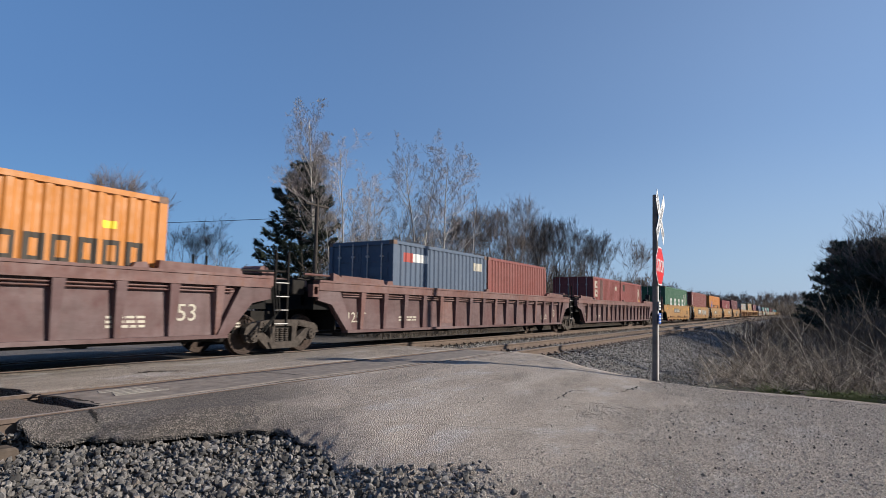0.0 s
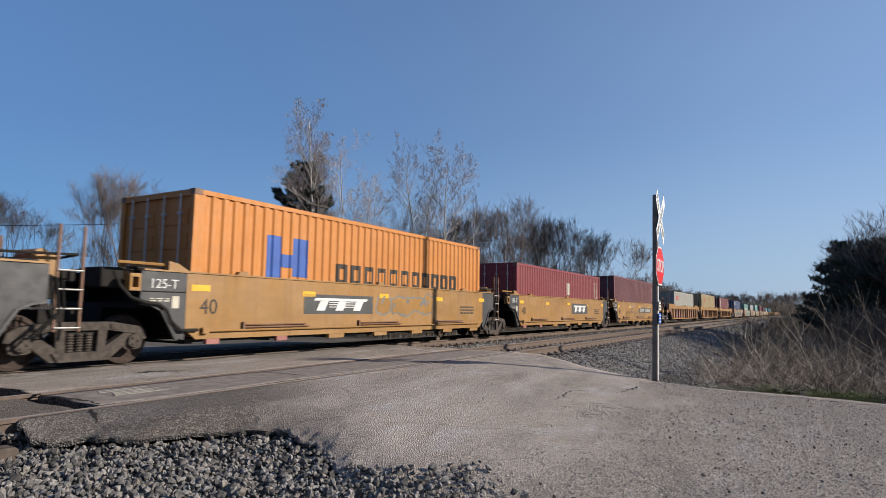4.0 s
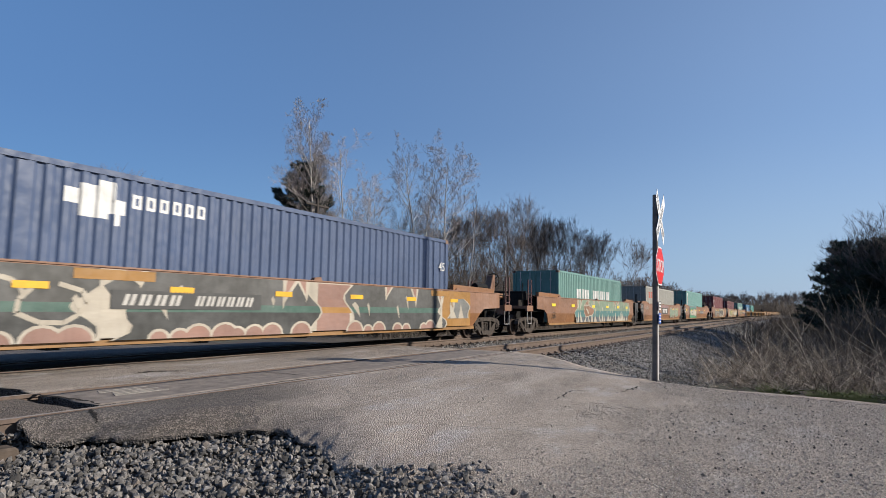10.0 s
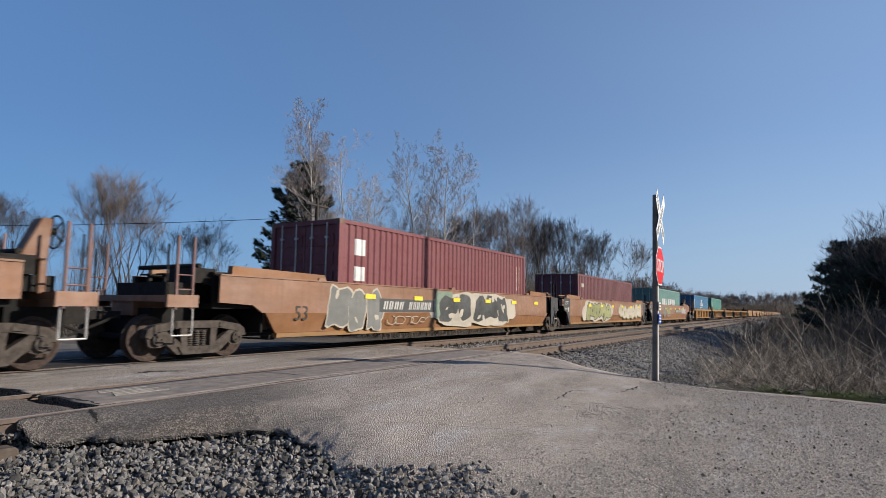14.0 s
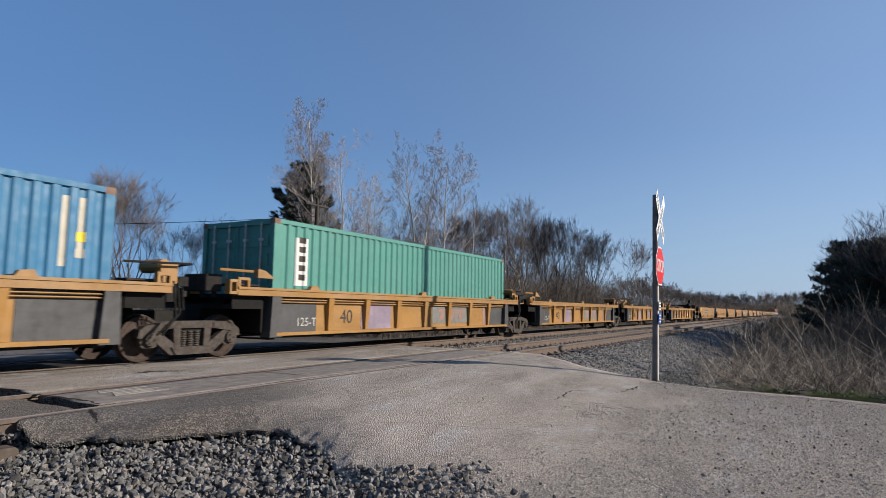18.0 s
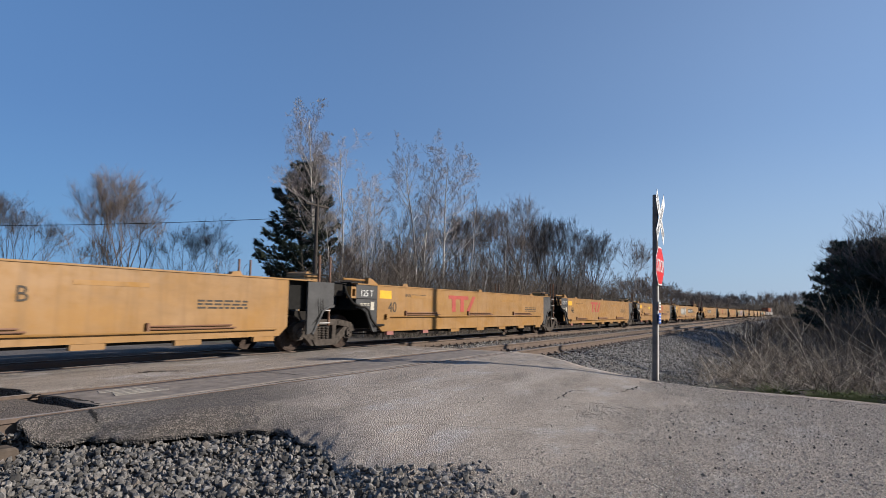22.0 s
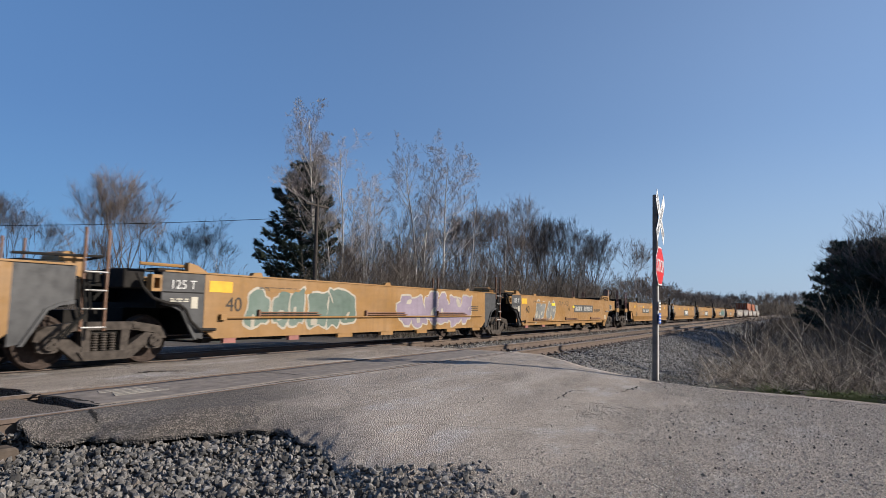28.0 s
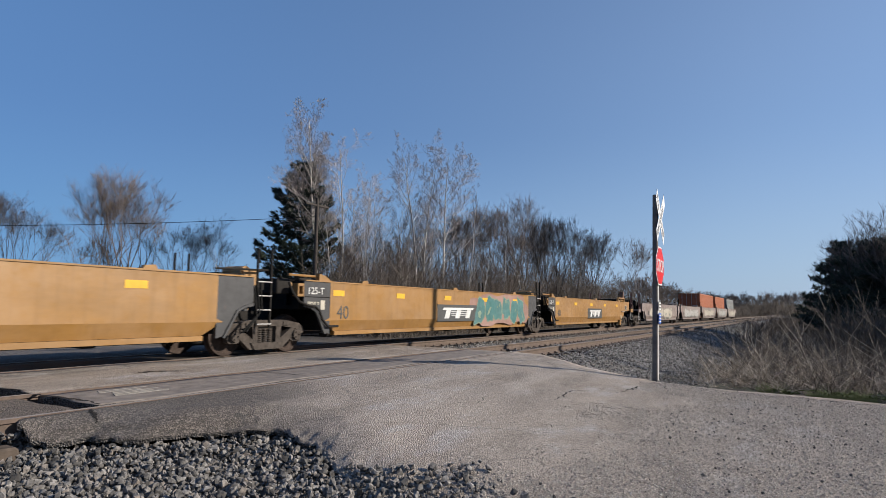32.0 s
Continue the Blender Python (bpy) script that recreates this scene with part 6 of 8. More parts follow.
def bank_bed(x, y):
    if y < 3.2 and random.random() > (y - 0.9) / 1.4:
        return None
    if x < 12.9 + 0.5 * noise.noise((y * 1.1, 0, 0)) and y < 6.05 or (x < 12.9 and y > 6.0):
        return None
    for r in (6.3, 7.8, 10.51, 12.01):
        if abs(y - r) < 0.1:
            return None
    return ground_z(x, y) + 0.02


def gritty(x, y):
    """Where loose grit lies thick: the near side and some drifts along the wheel tracks."""
    return 0.55 * (2.7 - y) + 0.5 * noise.noise((x * 0.55, y * 0.8, 2.0)) + 0.35 * noise.noise((x * 1.7, y * 2.4, 8.0)) - 0.25


def stuff(name, me, mat, label, category):
    ob = new(name, me)
    me.materials.append(mat)
    return tagged(ob, label, category, kind="stuff")



# ---------------------------------------------------------------- road over the crossing
def road_strip(name, y0, y1, x_of, x1_of, zf, mat, parent=None, thick=0.33, nx=34, ny=None, label="", lip=False):
    """A slab of road between two lines, following the ground's rise."""
    ny = ny or max(2, int((y1 - y0) / 0.22))
    bm = bmesh.new()
    rows = []
    ys = [y0 + (y1 - y0) * j / ny for j in range(ny + 1)]
    if lip:
        ys = [y for y in ys if y < -3.2] + list(np.arange(-3, 2.4, 0.13)) + list(np.arange(2.4, y1 - 0.01, 0.038)) + [y1]
        ny = len(ys) - 1
    for j in range(ny + 1):
        y = ys[j]
        a, b = x_of(y), x1_of(y)
        a += 0.1 * noise.noise((y * 2.7, 2.0, 0.0)) + 0.06 * noise.noise((y * 9.0, 5.0, 0.0)) + 0.03 * noise.noise((y * 23.0, 1.0, 0.0))
        rows.append([bm.verts.new((a + (b - a) * (i / nx) ** 1.5, y, zf(a + (b - a) * (i / nx) ** 1.5, y))) for i in range(nx + 1)])
    for j in range(ny):
        for i in range(nx):
            bm.faces.new((rows[j][i], rows[j][i + 1], rows[j + 1][i + 1], rows[j + 1][i]))
    rim = [r[0] for r in rows] + rows[-1][1:] + [r[-1] for r in rows[::-1]][1:] + rows[0][-2:0:-1]
    if lip:
        n3 = noise.noise
        wob = lambda v, k: Vector((n3((v.x * 9, v.y * 9, k)), n3((v.x * 9, v.y * 9, k + 5)), 0.7 * n3((v.x * 9, v.y * 9, k + 9))))
        left = [r[0] for r in rows]
        rings = [left]
        for k, (out, dz, amp) in enumerate(((-0.04, -0.03, 0.03), (-0.03, -0.075, 0.05), (0.75, -0.1, 0.03), (0.85, -0.42, 0.03))):
            ring = []
            for v in left:
                s = smooth(2.4, 3.6, v.co.y)
                w = wob(v.co, 3.0 * k) * amp
                ring.append(bm.verts.new((v.co.x + out * s + w.x, v.co.y + 0.5 * out * s + (w.y if v.co.y < 6.1 else 0), v.co.z + dz + w.z)))
            rings.append(ring)
        for k, (a, b) in enumerate(zip(rings, rings[1:])):
            for j in range(ny):
                f = bm.faces.new((a[j], a[j + 1], b[j + 1], b[j]))
                f.material_index = 0 if k < 1 else 1
    low = [bm.verts.new((v.co.x + (0.3 if lip and v.co.x < 6 else 0.02), v.co.y, v.co.z - thick + 0.03 * noise.noise((v.co.x * 5, v.co.y * 5, 3.0)))) for v in rim]
    for i in range(len(rim)):
        k = (i + 1) % len(rim)
        if lip and k <= ny:
            continue
        f = bm.faces.new((rim[i], rim[k], low[k], low[i]))
        f.material_index = 1
    me = finish(bm, name)
    me.materials.append(mat)
    me.materials.append(M["asphalt_edge"])
    for p in me.polygons:
        p.use_smooth = p.material_index == 0
    ob = new(name, me)
    ob.parent = parent
    if label:
        ob["label"] = label
    return ob


def right_edge(y):
    pts = [(-30, 12.7), (-1.2, 12.5), (1.0, 12.4), (2.4, 12.2), (3.1, 12.25), (3.8, 12.4), (4.6, 13.2), (5.4, 13.9), (6.2, 14.2), (9, 14.4), (13, 14.0), (40, 13)]
    for (a, xa), (b, xb) in zip(pts, pts[1:]):
        if y <= b:
            return xa + (xb - xa) * max(0.0, (y - a) / (b - a))
    return 13.0


def lumpy(x, y):
    """Road surface: its profile with dips, a worn rim at the broken edge and frost heave."""
    z = road_z(y) + 0.022 * noise.noise((x * 0.6, y * 0.6, 1.0)) * smooth(6.2, 4.0, y) + 0.01 * noise.noise((x * 1.9, y * 1.9, 4.0)) * smooth(6.25, 5.5, y)
    e = x - edge_x(y)
    if 2.0 < y < 6.25 and e < 0.95:
        k = smooth(6.24, 6.0, y)
        z -= (0.11 * (1 - smooth(0.0, 0.9, e)) ** 2 + 0.05 * (1 - smooth(0.0, 0.16, e))) * k
        z += (0.022 * noise.noise((x * 6, y * 6, 2.0)) + 0.012 * noise.noise((x * 17, y * 17, 6.0))) * (1 - smooth(0.1, 0.9, e)) * k
    if y < 3.9:
        z -= 0.12 * (1 - smooth(0.0, 1.6, e)) * smooth(3.9, 2.5, y)
    return z


road = new("road")
tagged(road, "worn grey asphalt road climbing to a rail crossing, cracked and gritty", "road", kind="structure")
road_strip("approach", -60, 6.245, edge_x, right_edge, lumpy, M["asphalt"], road, 0.36, 56, 420, "", True)
road_strip("crossing_panel", 6.42, 7.69, lambda y: edge_x(y) + 0.05, right_edge, lambda x, y: -0.014 + 0.012 * noise.noise((x, y * 2, 0)), M["panel"], road, 0.2, 30, 8, "dark worn crossing panel between the rails")
road_strip("mid_strip", 7.86, 10.44, edge_x, right_edge, lambda x, y: -0.012 + 0.015 * noise.noise((x * 0.7, y * 0.7, 0)), M["asphalt_oiled"], road, 0.2, 30, 12)
# panel below the cars, with their shade painted into its colour
road_strip("crossing_panel", 10.63, 11.89, lambda y: 3.9, right_edge, lambda x, y: -0.014, M["panel_shaded"], road, 0.2, 20, 4, "crossing panel under the train, painted black for the shade there")
road_strip("far_approach", 12.07, 70, lambda y: 3.9, right_edge, lambda x, y: road_z(y), M["asphalt"], road, 0.2, 16, 40)
pts, sz = scatter(27000, -3.0, 5.6, -0.5, 6.25, 0.022, 0.08, 3, near_bed, 0.75)
stuff("ballast_stones", stones("ballast_stones", pts, sz, 4), M["stone"], "loose grey angular ballast stones beside the broken asphalt", "stones")
pts, sz = scatter(26000, 12.0, 34, 1.6, 10.3, 0.035, 0.085, 5, bank_bed, 0.6)
stuff("ballast_stones", stones("ballast_stones", pts, sz, 6), M["bank_stone"], "grey crushed stones of the track bank", "stones")
pts, sz = scatter(9000, 34, 90, 3.2, 10.3, 0.06, 0.13, 7, bank_bed, 0.5)
stuff("ballast_stones", stones("ballast_stones", pts, sz, 8), M["bank_stone"], "grey crushed stones of the track bank", "stones")
pts, sz = scatter(80000, 3.4, 12.2, -2.6, 4.0, 0.008, 0.026, 11, lambda x, y: lumpy(x, y) + 0.002 if x > edge_x(y) + 0.02 and gritty(x, y) + 0.35 * random.random() > 0.2 else None, 0.25)
stuff("road_grit", stones("road_grit", pts, sz, 12, True), M["grit"], "loose pale grit spread over the asphalt", "gravel")

pts, sz = scatter(1100, 4.0, 12.2, -2.4, 4.4, 0.012, 0.038, 13, lambda x, y: lumpy(x, y) + 0.004 if x > edge_x(y) + 0.05 and gritty(x, y) + 0.6 * noise.noise((x * 0.9, y * 1.4, 11.0)) + 0.5 * random.random() > 0.62 else None, 0.2)
stuff("loose_stones", stones("loose_stones", pts, sz, 14), M["stone"], "loose dark ballast stones strewn over the asphalt", "stones")


# cracks and seams in the asphalt
def crack(points, width, seed):
    rnd = random.Random(seed)
    bm = bmesh.new()
    path = []
    for (xa, ya), (xb, yb) in zip(points, points[1:]):
        for i in range(7):
            u = i / 7
            path.append((xa + (xb - xa) * u + rnd.gauss(0, 0.012), ya + (yb - ya) * u + rnd.gauss(0, 0.02)))
    path.append(points[-1])
    prev = None
    for k, (x, y) in enumerate(path):
        w = width * rnd.uniform(0.3, 1.0) * min(1.0, 0.25 + 2.5 * min(k, len(path) - 1 - k) / len(path))
        q = path[min(k + 1, len(path) - 1)]
        r = path[max(k - 1, 0)]
        dx, dy = q[0] - r[0], q[1] - r[1]
        d = math.hypot(dx, dy) or 1
        zf = lumpy(x, y) if y < 6.2 else -0.012
        pair = [bm.verts.new((x - dy / d * w, y + dx / d * w, zf + 0.004)), bm.verts.new((x + dy / d * w, y - dx / d * w, zf + 0.004))]
        if prev:
            bm.faces.new((prev[0], prev[1], pair[1], pair[0]))
        prev = pair
    part("crack", bm, M["gap"], road, "dark open crack")


crack([(3.52, 6.235), (3.46, 6.12), (3.44, 6.0), (3.38, 5.9)], 0.032, 1)
crack([(8.2, 3.02), (8.6, 3.05), (9.27, 3.12), (9.8, 2.95)], 0.018, 2)
crack([(5.0, 3.9), (5.6, 3.3), (6.1, 2.7), (6.6, 2.2)], 0.007, 3)
crack([(9.9, 2.6), (10.5, 2.5), (11.05, 2.5), (11.6, 2.3)], 0.025, 4)
crack([(11.0, 2.0), (11.8, 2.2)], 0.03, 5)
crack([(6.4, 8.7), (6.0, 9.0), (5.7, 8.95)], 0.05, 6)
crack([(3.75, 6.45), (3.8, 7.0), (3.72, 7.65), (3.78, 8.1)], 0.045, 7)
crack([(7.0, 6.5), (7.1, 7.1), (7.0, 7.65)], 0.02, 8)
crack([(5.6, 4.9), (6.4, 4.6), (7.3, 4.75), (8.2, 4.5)], 0.008, 9)
crack([(6.2, 3.9), (7.0, 3.6), (7.6, 3.75)], 0.008, 10)
bm = bmesh.new()
for k in range(5):
    box(bm, 4.2 + 0.05 * (k % 3), 4.9 - 0.14 * (k % 2), 6.95 + 0.11 * k, 6.98 + 0.11 * k, -0.02, -0.004)
part("paint_patch", bm, M["worn_paint"], road, "worn pale paint patch")

# ---------------------------------------------------------------- tracks
def rail_mesh(bm, x0, x1):
    prof = [(-0.07, -0.175), (0.07, -0.175), (0.07, -0.16), (0.012, -0.135), (0.01, -0.05), (0.036, -0.04), (0.036, -0.004), (0.03, 0.0), (-0.03, 0.0), (-0.036, -0.004), (-0.036, -0.04), (-0.01, -0.05), (-0.012, -0.135), (-0.07, -0.16)]
    a = [bm.verts.new((x0, y, z)) for y, z in prof]
    b = [bm.verts.new((x1, y, z)) for y, z in prof]
    bm.faces.new(a)
    bm.faces.new(b[::-1])
    for i in range(len(prof)):
        j = (i + 1) % len(prof)
        f = bm.faces.new((a[i], a[j], b[j], b[i]))
        f.material_index = 1 if i == 7 else 0


for yc, what, dz in ((NEAR_Y, "near rusty railway track with worn rails on wooden ties", -0.004), (TRACK_Y, "railway track under the moving train", 0.0)):
    track = new("railway_track")
    tagged(track, what, "track", kind="structure")
    for y in (yc - 0.752, yc + 0.752):
        me = shared(("rail",), lambda bm: rail_mesh(bm, -120, 900))
        if not me.materials:
            me.materials.append(M["rail_rust"])
            me.materials.append(M["rail_head"])
        ob = new("rail", me)
        ob.parent, ob.location = track, (0, y, dz)
    for i in range(150):
        x = -12 + i * 0.52
        if 2.3 < x < 13.6:
            continue
        placed("tie", "tie", lambda bm: box(bm, -0.115, 0.115, -1.3, 1.3, -0.36, -0.178), M["tie"], track, (x, yc, dz + 0.008 * math.sin(i * 2.3)), 0.6 * math.sin(i * 1.7), bevel=0.012)
        for y in (-0.752, 0.752):
            if 13 < x < 40:
                placed("tie_plate", "plate", lambda bm: (box(bm, -0.09, 0.09, -0.17, 0.17, -0.18, -0.163), box(bm, -0.06, -0.03, -0.1, -0.06, -0.163, -0.13), box(bm, 0.03, 0.06, 0.06, 0.1, -0.163, -0.13)), M["rail_rust"], track, (x, yc + y, dz))
    bm = bmesh.new()
    for i in range(420):
        x = 66.5 + i * 0.52
        box(bm, x - 0.115, x + 0.115, yc - 1.3, yc + 1.3, -0.36, -0.178)
    ob = part("far_ties", bm, M["tie"], track)
    ob["kind"] = "stuff"

fill = new("track_fill", grid_mesh("track_fill", list(np.arange(-10, 3.75, 0.25)), [6.42, 6.6, 6.9, 7.2, 7.5, 7.7], lambda x, y: -0.03 + 0.025 * noise.noise((x * 2, y * 2, 1.0))))
fill.data.materials.append(M["fill_grit"])
tagged(fill, "gritty fill packed between the rails", "gravel fill", kind="structure")

# broken end of the near track's crossing: a steel angle and a worn tie by the hole
bm = bmesh.new()
prism(bm, [(1.5, -0.42), (2.72, -0.42), (2.78, -0.34), (2.74, -0.2), (1.5, -0.17)], 5.92, 6.13)
tagged(part("tie_end", bm, M["tie"], None, bevel=0.02), "rust-brown tie end sticking out beside the crossing", "tie")


# ---------------------------------------------------------------- crossing sign
def crossing_sign():
    s = new("crossing_sign")
    tagged(s, "stop sign and white crossbuck on a dark wooden post", "road sign")
    s.location = (12.36, 2.45, -0.3)
    s.rotation_euler = (radians(1.0), radians(1.0), 0)
    bm = bmesh.new()
    box(bm, -0.048, 0.048, -0.048, 0.048, -0.6, 3.72)
    part("post", bm, M["post_wood"], s, "dark weathered square wooden post", 0.012)
    bm = bmesh.new()
    box(bm, -0.005, 0.044, -0.056, -0.0485, 0.03, 1.95)
    part("reflector_strip", bm, M["white"], s, "white reflective strip")
    M["sign_red"] = plain("sign_red_sheeting", (0.52, 0.018, 0.022), 0.4, 0, 0.08, 3.0, 0.02)
    M["sign_white"] = plain("sign_white_sheeting", (0.6, 0.6, 0.6), 0.45, 0, 0.06, 3.0, 0.02)
    M["sign_black"] = plain("faded_sign_black", (0.22, 0.22, 0.225), 0.6)
    M["sign_blue"] = plain("sign_blue_sheeting", (0.02, 0.09, 0.4), 0.45, 0, 0.08, 3.0, 0.02)

    def octagon(r):
        return [(r * math.cos(math.pi / 8 + i * math.pi / 4), r * math.sin(math.pi / 8 + i * math.pi / 4)) for i in range(8)]
    bm = bmesh.new()
    prism(bm, octagon(0.412), -0.004, 0.0)
    stop2 = part("white_border", bm, M["sign_white"], s)
    stop2.location = (0.0, -0.085, 2.27)
    bm = bmesh.new()
    prism(bm, octagon(0.385), -0.009, -0.0041)
    part("red_face", bm, M["sign_red"], stop2)
    t = write("STOP", 0.34, M["sign_white"], stop2, -0.315, -0.012, -0.12, "lettering")
    t.scale = (0.78, 1, 1.05)
    for k, (text, off) in enumerate((("RAIL     ROAD", -1), ("CROSSING", 1))):
        b = bmesh.new()
        w, h = 0.61, 0.115
        prism(b, [(-w, -h), (w - 0.1, -h), (w, h), (-w + 0.1, h)] if k else [(-w + 0.1, -h), (w, -h), (w - 0.1, h), (-w, h)], -0.006, 0.0)
        blade = part("crossbuck_blade", b, M["sign_white"], s, "white crossbuck blade")
        blade.location = (0.03, -0.085 - 0.008 * k, 3.26)
        blade.rotation_euler = (0, radians(-48 if k else 48), 0)
        t = write(text, 0.17, M["sign_black"], blade, -0.52, -0.009, -0.06, "lettering")
        t.scale = (0.95 if k == 0 else 1.02, 1, 1)
    for k, (z0, z1, mat, w) in enumerate(((1.4, 1.58, "sign_white", 0.08), (1.13, 1.34, "sign_blue", 0.11))):
        b = bmesh.new()
        box(b, -w, w, -0.09, -0.084, z0, z1)
        pl = part("notice_plate", b, M[mat], s, "small blue notice plate" if k else "small pale notice plate")
        b = bmesh.new()
        for i in range(3):
            box(b, -w * 0.8, w * 0.8, -0.0935, -0.0905, z0 + 0.03 + 0.06 * i, z0 + 0.055 + 0.06 * i)
        part("notice_bars", b, M["white" if k else "stencil"], pl)
    return s


crossing_sign()


# ---------------------------------------------------------------- trees
class Tubes:
    """Collects many tapered tubes into one mesh."""

    def __init__(self):
        self.v, self.f = [], []

    def line(self, pts, radii, n):
        base = len(self.v)
        for k, (p, r) in enumerate(zip(pts, radii)):
            d = (pts[min(k + 1, len(pts) - 1)] - pts[max(k - 1, 0)]).normalized()
            a = d.orthogonal().normalized()
            b = d.cross(a)
            for i in range(n):
                t = 2 * math.pi * i / n
                self.v.append(tuple(p + (a * math.cos(t) + b * math.sin(t)) * r))
        for k in range(len(pts) - 1):
            for i in range(n):
                q = base + k * n
                self.f.append((q + i, q + (i + 1) % n, q + n + (i + 1) % n, q + n + i))

    def mesh(self, name, mat):
        me = bpy.data.meshes.new(name)
        me.from_pydata(self.v, [], self.f)
        me.materials.append(mat)
        return me


def bark(name, a, b, scale=3.0):
    n = Nodes(name)
    c = n.mix(n.ramp(n.noise(scale, 6, (1, 1, 0.3)), [(0.35, 0.0), (0.7, 1.0)]), a, b)
    n.bump(n.noise(25, 5, (1, 1, 0.3)), 0.5, 0.02)
    return n.done(c, 0.9)


M["pole_wood"] = plain("dark_creosoted_pole_wood", (0.05, 0.042, 0.037), 0.85, 0, 0.35, 9.0, 0.5)
M["bark_pale"] = bark("pale_poplar_bark", (0.28, 0.255, 0.225), (0.56, 0.52, 0.47))
M["twig_pale"] = bark("pale_twigs", (0.27, 0.225, 0.205), (0.4, 0.345, 0.315))
M["bark_brown"] = bark("grey_brown_bark", (0.085, 0.07, 0.056), (0.16, 0.135, 0.11))
M["twig_brown"] = bark("grey_brown_twigs", (0.072, 0.056, 0.05), (0.14, 0.112, 0.098))
M["bark_dark"] = bark("dark_bark", (0.04, 0.033, 0.028), (0.09, 0.075, 0.06))
M["needles"] = bark("dark_pine_needles", (0.013, 0.02, 0.012), (0.034, 0.045, 0.025), 2.0)
M["dry_stem"] = bark("dry_weed_stems", (0.09, 0.07, 0.05), (0.22, 0.178, 0.13), 1.2)
M["brush_twig"] = bark("brush_twigs", (0.062, 0.048, 0.038), (0.155, 0.122, 0.093), 1.5)
M["pale_stalk"] = bark("bleached_stalks", (0.19, 0.157, 0.125), (0.44, 0.38, 0.31), 1.2)
M["grass"] = bark("spring_grass", (0.08, 0.1, 0.03), (0.17, 0.19, 0.075), 2.0)


def bare_tree(seed, height, lean=0.05, spread=0.5, first=0.3, trunk_r=0.13, stems=1, limbs=16, reach=0.36, twig=0.006, twigs=(8, 6, 4)):
    """Leafless tree with one leading stem or a few: straight limbs sweeping up, then branches and fine twigs."""
    rng = random.Random(seed)
    trunk, crown = Tubes(), Tubes()

    def grow(p, d, length, r, level):
        steps = (9, 5, 3, 2, 2)[level]
        bend, rise = (0.035, 0.09, 0.1, 0.1, 0.1)[level], (0.02, 0.14, 0.13, 0.1, 0.05)[level]
        pts, rad, q, dd = [p], [r], p.copy(), d.copy()
        for i in range(steps):
            dd = (dd + Vector((rng.gauss(0, bend), rng.gauss(0, bend), rng.gauss(0, bend) + rise))).normalized()
            q = q + dd * length / steps
            pts.append(q.copy())
            rad.append(max(twig * 0.6, r * (1 - 0.86 * (i + 1) / steps)))
        (trunk if level <= 1 else crown).line(pts, rad, (7, 5, 3, 3, 3)[level])
        if level >= 4:
            return
        kids = limbs if level == 0 else max(2, round(twigs[level - 1] * rng.uniform(0.7, 1.3)))
        lo = first if level == 0 else 0.2
        for k in range(kids):
            at = lo + (0.98 - lo) * (k + rng.random()) / kids
            i = min(steps - 1, int(at * steps))
            f = at * steps - i
            dk = (pts[i + 1] - pts[i]).normalized()
            side = dk.orthogonal().normalized()
            side.rotate(Matrix.Rotation(rng.uniform(0, 6.283), 3, dk))
            ang = spread * rng.uniform(0.65, 1.35)
            ln = length * (reach if level == 0 else 0.5) * ((1.1 - 0.5 * at) if level == 0 else (1.2 - 0.8 * at)) * rng.uniform(0.6, 1.25)
            grow(pts[i].lerp(pts[i + 1], f), (dk * math.cos(ang) + side * math.sin(ang)).normalized(), ln, max(twig, (rad[i] * (1 - f) + rad[i + 1] * f) * 0.5), level + 1)

    for k in range(stems):
        a = rng.uniform(0, 6.283)
        d = Vector((math.cos(a) * lean * (1 + k), math.sin(a) * lean * (1 + k), 1)).normalized()
        grow(Vector((0.2 * k * math.cos(a), 0.2 * k * math.sin(a), -0.3)), d, height * (1 - 0.14 * k), trunk_r * (1 - 0.18 * k), 0)
    return trunk, crown


